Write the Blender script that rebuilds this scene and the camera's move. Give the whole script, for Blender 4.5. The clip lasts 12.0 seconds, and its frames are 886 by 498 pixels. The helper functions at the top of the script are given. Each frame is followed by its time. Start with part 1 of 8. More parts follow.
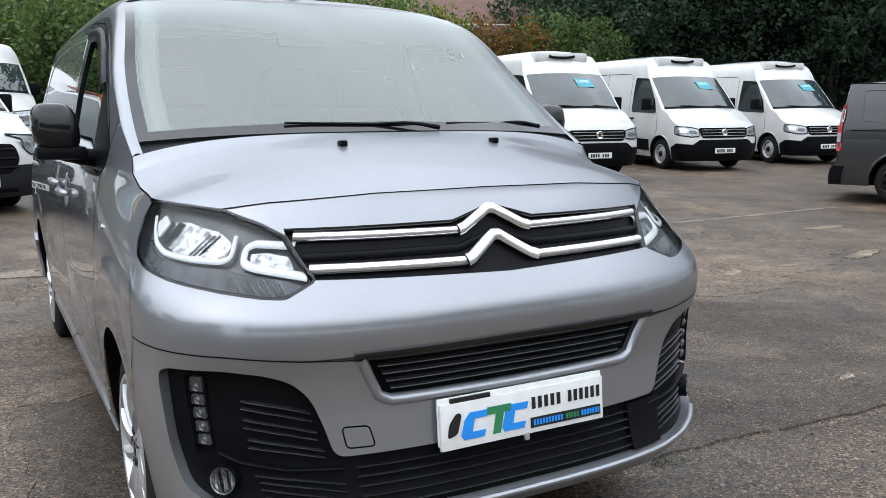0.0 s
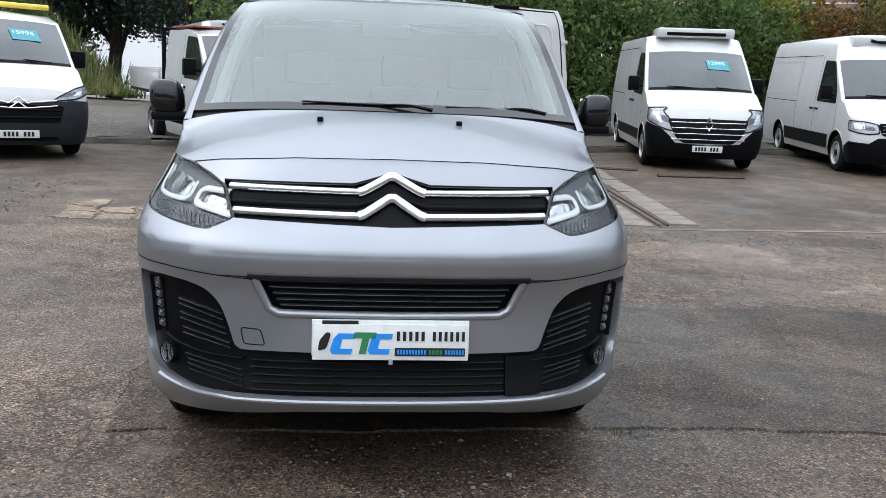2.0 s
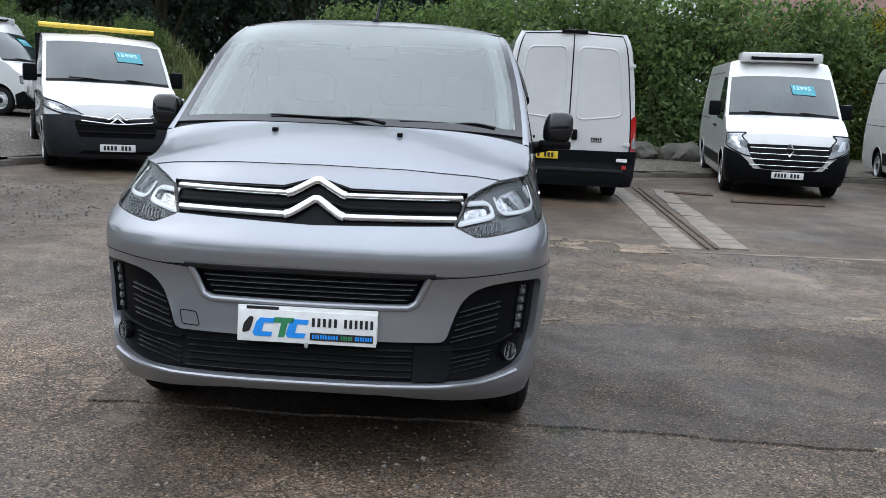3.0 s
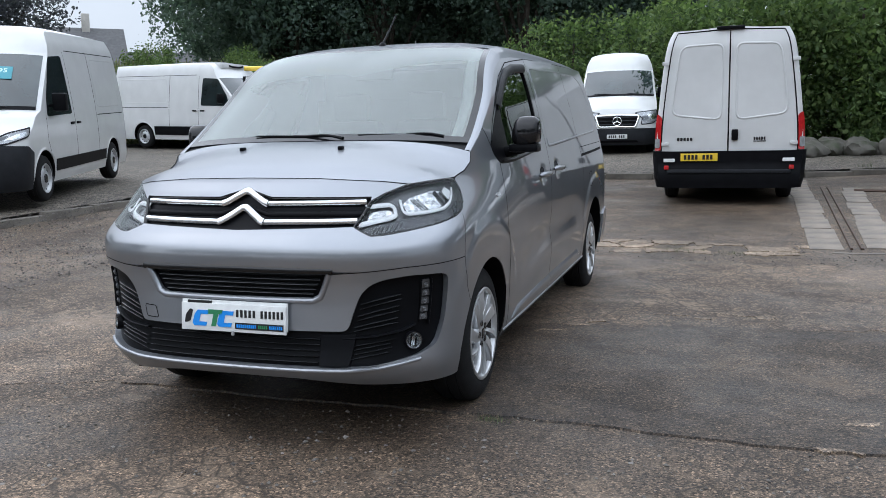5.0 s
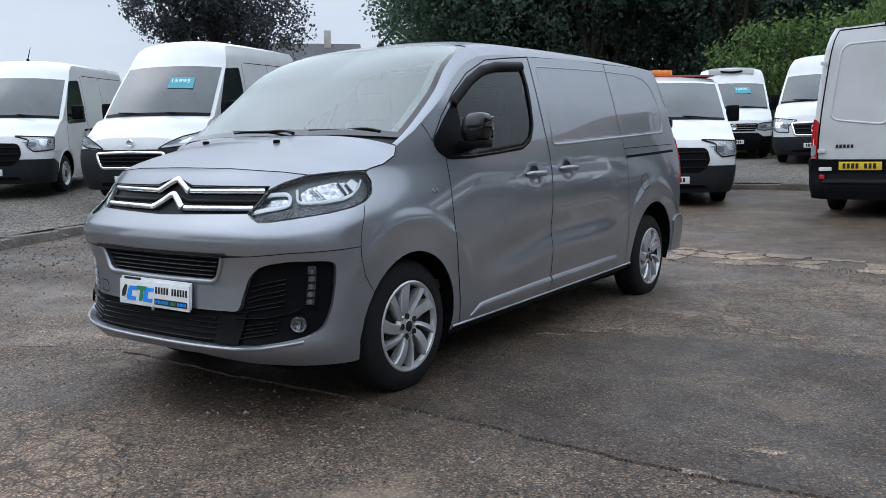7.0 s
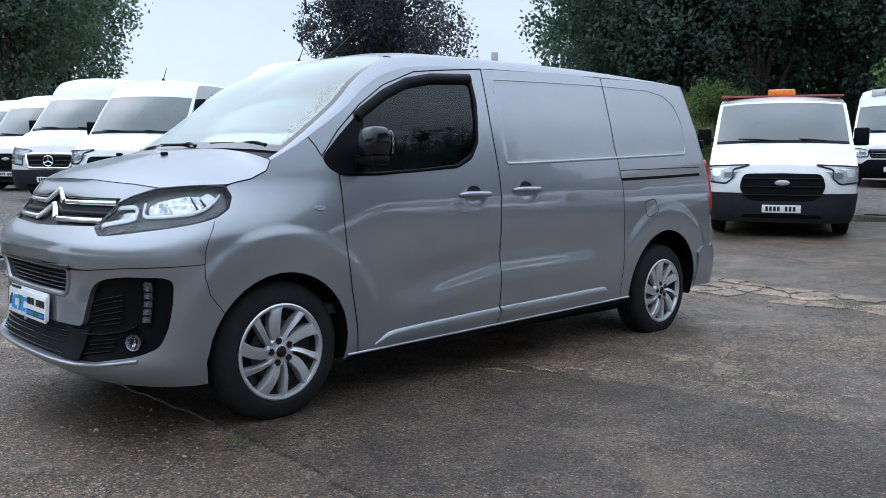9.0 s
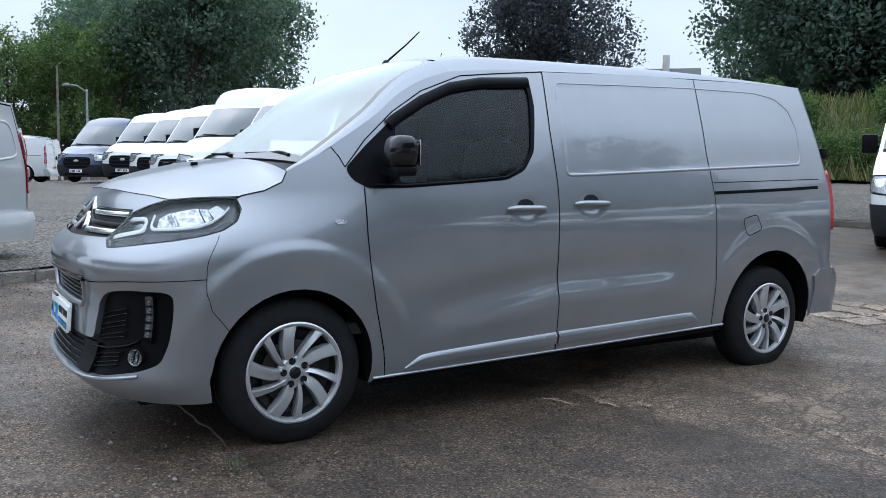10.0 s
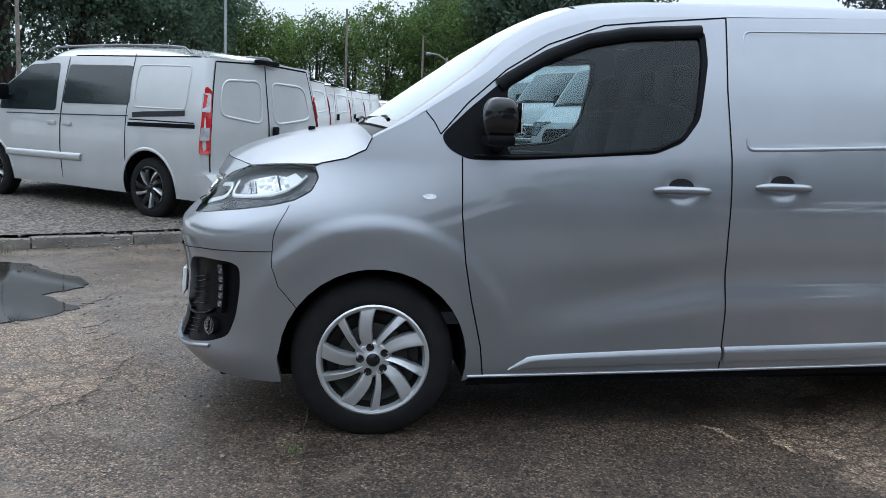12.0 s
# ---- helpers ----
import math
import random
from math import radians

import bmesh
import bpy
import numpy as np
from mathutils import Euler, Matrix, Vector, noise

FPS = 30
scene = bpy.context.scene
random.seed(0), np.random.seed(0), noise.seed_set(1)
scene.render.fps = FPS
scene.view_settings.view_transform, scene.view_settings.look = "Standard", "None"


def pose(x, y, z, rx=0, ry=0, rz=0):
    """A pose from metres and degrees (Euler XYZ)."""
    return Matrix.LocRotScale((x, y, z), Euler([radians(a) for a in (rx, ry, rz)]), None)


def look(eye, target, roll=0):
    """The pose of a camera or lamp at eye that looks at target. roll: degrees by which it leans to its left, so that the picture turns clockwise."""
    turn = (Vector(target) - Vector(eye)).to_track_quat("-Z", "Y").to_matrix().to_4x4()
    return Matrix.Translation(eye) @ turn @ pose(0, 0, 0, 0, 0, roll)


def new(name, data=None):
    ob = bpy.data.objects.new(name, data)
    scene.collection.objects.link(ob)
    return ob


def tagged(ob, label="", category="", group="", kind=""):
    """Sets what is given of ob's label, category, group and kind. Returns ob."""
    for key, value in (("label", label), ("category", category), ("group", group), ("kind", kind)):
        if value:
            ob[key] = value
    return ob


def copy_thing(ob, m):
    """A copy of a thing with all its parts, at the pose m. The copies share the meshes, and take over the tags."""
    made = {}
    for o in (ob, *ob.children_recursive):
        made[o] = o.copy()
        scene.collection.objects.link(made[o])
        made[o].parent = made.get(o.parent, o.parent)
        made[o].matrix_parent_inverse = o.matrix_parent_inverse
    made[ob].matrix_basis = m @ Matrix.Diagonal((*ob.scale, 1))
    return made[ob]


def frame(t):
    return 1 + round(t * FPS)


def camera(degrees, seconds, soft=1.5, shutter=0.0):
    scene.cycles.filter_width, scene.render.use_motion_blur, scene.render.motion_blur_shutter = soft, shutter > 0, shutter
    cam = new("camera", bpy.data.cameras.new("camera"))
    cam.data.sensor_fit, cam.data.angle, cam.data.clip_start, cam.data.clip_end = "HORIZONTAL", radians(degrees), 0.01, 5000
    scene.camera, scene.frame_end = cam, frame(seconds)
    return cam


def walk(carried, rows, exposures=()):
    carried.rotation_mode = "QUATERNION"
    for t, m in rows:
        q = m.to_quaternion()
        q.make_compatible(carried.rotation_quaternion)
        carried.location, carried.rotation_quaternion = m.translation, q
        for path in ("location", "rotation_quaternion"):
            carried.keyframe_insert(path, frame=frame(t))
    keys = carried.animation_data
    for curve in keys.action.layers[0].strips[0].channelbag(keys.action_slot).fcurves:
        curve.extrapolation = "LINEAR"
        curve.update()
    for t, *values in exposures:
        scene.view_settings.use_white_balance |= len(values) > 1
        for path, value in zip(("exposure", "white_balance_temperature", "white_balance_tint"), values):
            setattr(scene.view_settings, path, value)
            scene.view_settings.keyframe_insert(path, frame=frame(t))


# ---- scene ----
cam = camera(55.2, 12.0, soft=0.8)
PATH = [
    (0, (-1.246, -1.808, 1.303), (-0.298, -0.069, 1.026), -0.8),
    (0.5, (-0.999, -2.062, 1.35), (-0.256, -0.233, 1.029), -0.8),
    (1, (-0.695, -2.269, 1.321), (-0.009, -0.415, 1.016), 4.8),
    (1.5, (-0.383, -2.509, 1.297), (0.095, -0.594, 0.97), 3.2),
    (2, (-0.098, -2.732, 1.34), (0.091, -0.769, 1.004), 2.0),
    (2.5, (0.26, -2.871, 1.332), (0.33, -0.894, 1.034), 2.3),
    (3, (0.616, -3.048, 1.323), (0.541, -1.07, 1.032), 2.7),
    (3.2, (0.779, -3.123, 1.333), (0.666, -1.149, 1.032), 1.7),
    (4.8, (1.92, -3.082, 1.307), (1.314, -1.194, 1.046), -1.1),
    (5, (2.063, -3.095, 1.311), (1.413, -1.222, 1.049), -1.1),
    (5.5, (2.439, -2.979, 1.264), (1.613, -1.177, 1.003), -1.3),
    (6, (2.819, -2.871, 1.256), (1.886, -1.119, 1.005), -1.1),
    (6.5, (3.173, -2.755, 1.265), (2.173, -1.041, 1.014), -0.5),
    (6.7, (3.272, -2.639, 1.224), (2.213, -0.961, 0.977), -0.7),
    (8.3, (4.098, -1.768, 1.202), (2.751, -0.3, 1.033), 0.9),
    (8.5, (4.147, -1.634, 1.211), (2.763, -0.201, 1.043), 0.7),
    (9, (4.29, -1.277, 1.191), (2.841, 0.089, 1.01), 0.5),
    (9.5, (4.378, -0.933, 1.222), (2.773, 0.246, 1.04), -0.4),
    (10, (4.424, -0.538, 1.231), (2.731, 0.513, 1.058), 0.9),
    (10.5, (4.554, -0.17, 1.221), (2.819, 0.809, 1.039), 0.8),
    (11, (4.591, 0.128, 1.258), (2.782, 0.949, 1.037), 2.0),
    (11.5, (4.426, 0.408, 1.355), (2.512, 0.909, 1.062), 2.7),
    (12, (4.271, 0.69, 1.267), (2.308, 0.961, 0.996), 2.1),
]
walk(cam, [(t, look(eye, target, roll)) for t, eye, target, roll in PATH], exposures=[(0.0, 0.66, 6220, 9), (1.5, 0.64, 6140, 9), (3.0, 0.48, 6040, 9), (5.5, 0.36, 5920, 9), (6.5, 0.20, 5880, 9), (8.5, 0.42, 5620, 8), (10.0, 0.54, 5580, 7), (11.0, 0.80, 5580, 6.5), (11.5, 0.84, 5640, 6), (12.0, 0.62, 5740, 6)])

from mathutils.geometry import delaunay_2d_cdt as DELAUNAY

# ---- world and light ----
world = bpy.data.worlds.new("overcast_sky")
scene.world = world
world.use_nodes = True
wn, wl = world.node_tree.nodes, world.node_tree.links
wn.clear()
w_out = wn.new("ShaderNodeOutputWorld")
w_bg = wn.new("ShaderNodeBackground")
w_sky = wn.new("ShaderNodeTexSky")
w_sky.sky_type, w_sky.sun_disc = "NISHITA", False
w_sky.sun_elevation, w_sky.sun_rotation = radians(50), radians(-101)
w_sky.air_density, w_sky.dust_density = 1.0, 3.0
w_geo = wn.new("ShaderNodeTexCoord")
w_map = wn.new("ShaderNodeMapping")
w_map.inputs["Scale"].default_value = (1.0, 1.0, 2.2)
w_noise = wn.new("ShaderNodeTexNoise")
w_noise.inputs["Scale"].default_value, w_noise.inputs["Detail"].default_value, w_noise.inputs["Roughness"].default_value = 1.6, 7.0, 0.55
w_ramp = wn.new("ShaderNodeValToRGB")
w_ramp.color_ramp.elements[0].position, w_ramp.color_ramp.elements[0].color = 0.32, (6.4, 6.8, 7.4, 1)
w_ramp.color_ramp.elements[1].position, w_ramp.color_ramp.elements[1].color = 0.70, (8.9, 9.2, 9.6, 1)
w_sep = wn.new("ShaderNodeSeparateXYZ")
w_rise = wn.new("ShaderNodeMapRange")
w_rise.inputs["From Min"].default_value, w_rise.inputs["From Max"].default_value = 0.20, 0.66
w_rise.inputs["To Min"].default_value, w_rise.inputs["To Max"].default_value = 0.70, 1.80
w_mul = wn.new("ShaderNodeVectorMath")
w_mul.operation = "SCALE"
w_mix = wn.new("ShaderNodeMix")
w_mix.data_type = "RGBA"
w_mix.inputs[0].default_value = 0.88
wl.new(w_geo.outputs["Generated"], w_map.inputs["Vector"])
wl.new(w_map.outputs["Vector"], w_noise.inputs["Vector"])
wl.new(w_noise.outputs["Fac"], w_ramp.inputs["Fac"])
wl.new(w_sky.outputs["Color"], w_mix.inputs[6])
wl.new(w_ramp.outputs["Color"], w_mix.inputs[7])
wl.new(w_geo.outputs["Generated"], w_sep.inputs["Vector"])
wl.new(w_sep.outputs["Z"], w_rise.inputs["Value"])
wl.new(w_mix.outputs[2], w_mul.inputs[0])
# the cloud is thinner, so brighter, on the side of the hidden sun
w_side = wn.new("ShaderNodeVectorMath")
w_side.operation, w_side.inputs[1].default_value = "DOT_PRODUCT", (-0.66, 0.22, 0.72)
w_lift = wn.new("ShaderNodeMapRange")
w_lift.inputs["From Min"].default_value, w_lift.inputs["From Max"].default_value = -0.5, 1.0
w_lift.inputs["To Min"].default_value, w_lift.inputs["To Max"].default_value = 0.68, 0.94
w_both = wn.new("ShaderNodeMath")
w_both.operation = "MULTIPLY"
wl.new(w_geo.outputs["Generated"], w_side.inputs[0])
wl.new(w_side.outputs["Value"], w_lift.inputs["Value"])
wl.new(w_rise.outputs["Result"], w_both.inputs[0])
wl.new(w_lift.outputs["Result"], w_both.inputs[1])
wl.new(w_both.outputs["Value"], w_mul.inputs["Scale"])
wl.new(w_mul.outputs["Vector"], w_bg.inputs["Color"])
w_bg.inputs["Strength"].default_value = 0.130
wl.new(w_bg.outputs["Background"], w_out.inputs["Surface"])

sun_data = bpy.data.lights.new("sun", "SUN")
sun_data.energy, sun_data.angle, sun_data.color = 0.8, radians(170), (1.0, 0.97, 0.93)
sun = new("sun", sun_data)
sun.matrix_world = look((-20, -4, 24), (0, 0, 0))


# ---- materials ----
def nodes_of(name):
    m = bpy.data.materials.new(name)
    m.use_nodes = True
    n, l = m.node_tree.nodes, m.node_tree.links
    return m, n, l, n["Principled BSDF"]


def noise_node(n, l, scale, detail=4.0, rough=0.55, coords="Object", stretch=None, kind="ShaderNodeTexNoise"):
    tc = n.new("ShaderNodeTexCoord")
    t = n.new(kind)
    t.inputs["Scale"].default_value = scale
    if kind == "ShaderNodeTexNoise":
        t.inputs["Detail"].default_value, t.inputs["Roughness"].default_value = detail, rough
    src = tc.outputs[coords]
    if stretch:
        mp = n.new("ShaderNodeMapping")
        mp.inputs["Scale"].default_value = stretch
        l.new(src, mp.inputs["Vector"])
        src = mp.outputs["Vector"]
    l.new(src, t.inputs["Vector"])
    return t


def ramp(n, l, fac, stops):
    r = n.new("ShaderNodeValToRGB")
    e = r.color_ramp.elements
    while len(e) < len(stops):
        e.new(0.5)
    for k, (p, c) in enumerate(stops):
        e[k].position, e[k].color = p, (*c, 1) if len(c) == 3 else c
    l.new(fac, r.inputs["Fac"])
    return r


def bump(n, l, b, height, strength, distance, prev=None):
    bp = n.new("ShaderNodeBump")
    bp.inputs["Strength"].default_value, bp.inputs["Distance"].default_value = strength, distance
    l.new(height, bp.inputs["Height"])
    if prev:
        l.new(prev.outputs["Normal"], bp.inputs["Normal"])
    l.new(bp.outputs["Normal"], b.inputs["Normal"])
    return bp


def simple(name, color, rough=0.5, metal=0.0, coat=0.0, vary=0.12, scale=6.0, bump_s=0.0, bump_scale=120.0, spec=0.5, dirt=None):
    """A surface with tone variation at two scales and a fine relief."""
    m, n, l, b = nodes_of(name)
    big = noise_node(n, l, scale, 5.0)
    lo = tuple(c * (1 - vary) for c in color)
    hi = tuple(min(1.0, c * (1 + vary)) for c in color)
    r = ramp(n, l, big.outputs["Fac"], [(0.3, dirt if dirt else lo), (0.5, color), (0.72, hi)])
    l.new(r.outputs["Color"], b.inputs["Base Color"])
    fine = noise_node(n, l, bump_scale, 3.0)
    rr = n.new("ShaderNodeMapRange")
    rr.inputs["To Min"].default_value, rr.inputs["To Max"].default_value = max(0.02, rough - 0.08), min(1.0, rough + 0.08)
    l.new(fine.outputs["Fac"], rr.inputs["Value"])
    l.new(rr.outputs["Result"], b.inputs["Roughness"])
    b.inputs["Metallic"].default_value, b.inputs["Coat Weight"].default_value = metal, coat
    b.inputs["Coat Roughness"].default_value, b.inputs["Specular IOR Level"].default_value = 0.04, spec
    if bump_s:
        bump(n, l, b, fine.outputs["Fac"], bump_s, 0.002)
    return m


def paint(name, color, metal, rough, drops=0.0):
    """Lacquered car paint with flakes, a light road film and rain drops standing on it."""
    m, n, l, b = nodes_of(name)
    big = noise_node(n, l, 2.2, 4.0)
    r = ramp(n, l, big.outputs["Fac"], [(0.3, tuple(c * 0.94 for c in color)), (0.7, tuple(min(1, c * 1.05) for c in color))])
    l.new(r.outputs["Color"], b.inputs["Base Color"])
    b.inputs["Metallic"].default_value, b.inputs["Roughness"].default_value = metal, rough
    b.inputs["Coat Weight"].default_value, b.inputs["Coat Roughness"].default_value = 1.0, 0.02
    b.inputs["Specular Tint"].default_value = (0.4, 0.4, 0.4, 1)
    if drops:
        b.inputs["Coat IOR"].default_value = 1.85
        v = noise_node(n, l, 150.0, kind="ShaderNodeTexVoronoi")
        pick = ramp(n, l, v.outputs["Distance"], [(0.0, (1, 1, 1)), (0.36, (0, 0, 0))])
        where = noise_node(n, l, 9.0, 3.0)
        gate = ramp(n, l, where.outputs["Fac"], [(0.35, (0.45, 0.45, 0.45)), (0.6, (1, 1, 1))])
        geo = n.new("ShaderNodeNewGeometry")
        sep = n.new("ShaderNodeSeparateXYZ")
        l.new(geo.outputs["Normal"], sep.inputs["Vector"])
        up = ramp(n, l, sep.outputs["Z"], [(0.25, (0, 0, 0)), (0.75, (1, 1, 1))])
        m1 = n.new("ShaderNodeMath")
        m1.operation = "MULTIPLY"
        m2 = n.new("ShaderNodeMath")
        m2.operation = "MULTIPLY"
        l.new(pick.outputs["Color"], m1.inputs[0])
        l.new(gate.outputs["Color"], m1.inputs[1])
        l.new(m1.outputs["Value"], m2.inputs[0])
        l.new(up.outputs["Color"], m2.inputs[1])
        bp = n.new("ShaderNodeBump")
        bp.inputs["Strength"].default_value, bp.inputs["Distance"].default_value = drops, 0.0011
        l.new(m2.outputs["Value"], bp.inputs["Height"])
        l.new(bp.outputs["Normal"], b.inputs["Coat Normal"])
        film = n.new("ShaderNodeMapRange")
        film.inputs["To Min"].default_value, film.inputs["To Max"].default_value = 1.0, 0.38
        l.new(up.outputs["Color"], film.inputs["Value"])
        l.new(film.outputs["Result"], b.inputs["Coat Weight"])
        l.new(bp.outputs["Normal"], b.inputs["Normal"])
    return m


def glass(name, tint, rough=0.0, alpha_mix=0.75, ior=1.5):
    """Thin glazing: a mirror-like front over a tinted see-through sheet."""
    m, n, l, b = nodes_of(name)
    n.remove(b)
    out = n["Material Output"]
    tr = n.new("ShaderNodeBsdfTransparent")
    tr.inputs["Color"].default_value = (*tint, 1)
    gl = n.new("ShaderNodeBsdfGlossy")
    gl.inputs["Roughness"].default_value = rough
    gl.inputs["Color"].default_value = (0.95, 1.0, 0.98, 1)
    fr = n.new("ShaderNodeFresnel")
    fr.inputs["IOR"].default_value = ior
    mix = n.new("ShaderNodeMixShader")
    l.new(fr.outputs["Fac"], mix.inputs["Fac"])
    l.new(tr.outputs["BSDF"], mix.inputs[1])
    l.new(gl.outputs["BSDF"], mix.inputs[2])
    l.new(mix.outputs["Shader"], out.inputs["Surface"])
    return m


M_GREY = paint("grey_metallic_paint", (0.268, 0.280, 0.304), 0.66, 0.33, drops=0.55)
M_WHITE = paint("white_van_paint", (0.58, 0.585, 0.58), 0.0, 0.4)
M_SILVERWHITE = paint("silvery_white_paint", (0.43, 0.44, 0.445), 0.2, 0.36)
M_BLUE = paint("navy_blue_paint", (0.02, 0.035, 0.085), 0.3, 0.35)
M_DARKGREY = paint("dark_grey_paint", (0.035, 0.037, 0.04), 0.4, 0.35)
M_BLACKP = simple("black_moulded_plastic", (0.0045, 0.0048, 0.0060), 0.40, vary=0.25, scale=9, bump_s=0.10, bump_scale=500, spec=0.08)
M_GREYP = simple("dark_grey_plastic", (0.016, 0.0175, 0.021), 0.55, spec=0.2, vary=0.2, scale=7, bump_s=0.15, bump_scale=400)
M_GLOSSB = simple("gloss_black", (0.008, 0.008, 0.009), 0.08, vary=0.2, coat=0.2, spec=0.35)
M_SLAT = simple("satin_black_slat", (0.020, 0.021, 0.023), 0.24, vary=0.2, spec=0.6)
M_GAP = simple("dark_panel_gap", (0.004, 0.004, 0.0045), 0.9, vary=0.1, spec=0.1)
M_RUBBER = simple("tyre_rubber", (0.0095, 0.0095, 0.010), 0.8, vary=0.3, scale=14, bump_s=0.3, bump_scale=300, spec=0.18)
M_ALLOY = simple("silver_alloy", (0.50, 0.51, 0.52), 0.34, metal=0.7, vary=0.06, scale=20, coat=0.4)
M_STEEL = simple("silver_painted_steel", (0.42, 0.43, 0.44), 0.42, metal=0.5, vary=0.15, scale=15)
M_DARKMETAL = simple("dark_brake_and_shade", (0.022, 0.021, 0.020), 0.5, metal=0.7, vary=0.3, scale=25)
M_CHROME = simple("chrome_trim", (0.86, 0.87, 0.88), 0.07, metal=1.0, vary=0.03)
M_SATIN = simple("satin_chrome", (0.80, 0.81, 0.82), 0.16, metal=0.9, vary=0.03)
M_REFLECT = simple("lamp_reflector", (0.68, 0.69, 0.70), 0.18, metal=0.85, vary=0.2, scale=22, bump_s=0.3, bump_scale=60)
M_LAMPGREY = simple("grey_lamp_shroud", (0.13, 0.134, 0.14), 0.35, metal=0.4, vary=0.15, scale=20)
M_SHELL = simple("silver_lamp_shell", (0.105, 0.109, 0.115), 0.36, metal=0.35, vary=0.25, scale=26)
M_SKIRT = simple("smoked_lamp_strip", (0.055, 0.058, 0.064), 0.16, metal=0.3, vary=0.7, scale=38, bump_s=0.4, bump_scale=50)
M_GUIDE = simple("white_light_guide", (0.82, 0.83, 0.83), 0.25, vary=0.05, scale=20, coat=0.5)
M_FACET = simple("grey_lamp_facets", (0.40, 0.41, 0.42), 0.20, metal=0.9, vary=0.7, scale=44, bump_s=0.5, bump_scale=60)
M_BEAD = simple("small_lamp_beads", (0.11, 0.115, 0.125), 0.18, metal=0.6, vary=0.3, scale=20)
M_VANLAMP = simple("clear_grey_lamp", (0.40, 0.41, 0.42), 0.22, metal=0.4, vary=0.25, scale=14, bump_s=0.15, bump_scale=40, coat=0.5)
M_LENS = glass("clear_lamp_lens", (0.95, 0.96, 0.97), 0.0, ior=1.22)
M_WIND = glass("windscreen_glass", (0.72, 0.79, 0.77), 0.28, ior=2.15)
M_TINT = glass("tinted_side_glass", (0.46, 0.54, 0.56), 0.0, ior=1.42)
M_VANGLASS = simple("dark_van_glass", (0.016, 0.022, 0.024), 0.03, vary=0.3, scale=2, coat=0.15, spec=0.4)
M_VANGLASS.node_tree.nodes["Principled BSDF"].inputs["Coat IOR"].default_value = 1.6
M_VANSCREEN = simple("van_windscreen_glass", (0.022, 0.032, 0.034), 0.03, vary=0.5, scale=1.6, coat=0.55, spec=0.5)
M_VANSCREEN.node_tree.nodes["Principled BSDF"].inputs["Coat IOR"].default_value = 1.62
M_REDLENS = simple("red_lamp_lens", (0.42, 0.012, 0.014), 0.15, vary=0.2, scale=30, coat=0.8)
M_AMBER = simple("amber_lens", (0.75, 0.2, 0.02), 0.2, vary=0.15, scale=25, coat=0.7)
M_PLATEW = simple("white_plate", (0.72, 0.73, 0.72), 0.35, vary=0.08, scale=20, coat=0.3)
M_PLATEY = simple("yellow_plate", (0.72, 0.50, 0.03), 0.35, vary=0.06, scale=20, coat=0.3)
M_INK = simple("black_lettering", (0.01, 0.01, 0.011), 0.4, vary=0.1)
M_STICKER = simple("turquoise_price_card", (0.05, 0.27, 0.33), 0.5, vary=0.08, scale=12)
M_STICKTXT = simple("pale_card_lettering", (0.55, 0.75, 0.78), 0.5, vary=0.05)
M_SEAT = simple("dark_seat_cloth", (0.03, 0.031, 0.034), 0.85, vary=0.3, scale=30, bump_s=0.4, bump_scale=300)
M_TRIM = simple("grey_cab_trim", (0.11, 0.115, 0.12), 0.7, vary=0.15, scale=10, bump_s=0.2, bump_scale=300)
M_PALETRIM = simple("pale_headlining", (0.45, 0.45, 0.44), 0.85, vary=0.08, scale=8)
M_REDPAINT = simple("faded_red_board", (0.30, 0.07, 0.05), 0.6, vary=0.25, scale=6)
M_YELLOWBAR = simple("yellow_rail_paint", (0.72, 0.50, 0.05), 0.45, vary=0.12, scale=8)


# ---- geometry helpers ----
def smooth_table(xs, ys, sigma):
    """A smoothed reading of a short table, as a function of arrays."""
    g = np.linspace(xs[0] - 3 * sigma, xs[-1] + 3 * sigma, 700)
    v = np.interp(g, xs, ys)
    k = np.exp(-0.5 * ((g - g.mean()) / sigma) ** 2)
    k /= k.sum()
    pad = len(g) // 2
    v = np.convolve(np.pad(v, pad, mode="edge"), k, mode="same")[pad:pad + len(g)]
    return lambda q: np.interp(q, g, v)


def step01(v):
    v = np.clip(v, 0, 1)
    return v * v * (3 - 2 * v)


def curve(pts, n):
    """n points evenly spaced along a Catmull-Rom line through pts."""
    p = np.array(pts, float)
    if len(p) == 2:
        return p[0] + (p[1] - p[0]) * np.linspace(0, 1, n)[:, None]
    q = np.vstack([2 * p[0] - p[1], p, 2 * p[-1] - p[-2]])
    out = []
    for i in range(1, len(q) - 2):
        t = np.linspace(0, 1, 24, endpoint=False)[:, None]
        a, b, c, d = q[i - 1], q[i], q[i + 1], q[i + 2]
        out.append(0.5 * (2 * b + (c - a) * t + (2 * a - 5 * b + 4 * c - d) * t ** 2 + (3 * b - a - 3 * c + d) * t ** 3))
    out = np.vstack(out + [p[-1:]])
    s = np.concatenate([[0], np.cumsum(np.linalg.norm(np.diff(out, axis=0), axis=1))])
    g = np.linspace(0, s[-1], n)
    return np.stack([np.interp(g, s, out[:, k]) for k in range(p.shape[1])], 1)


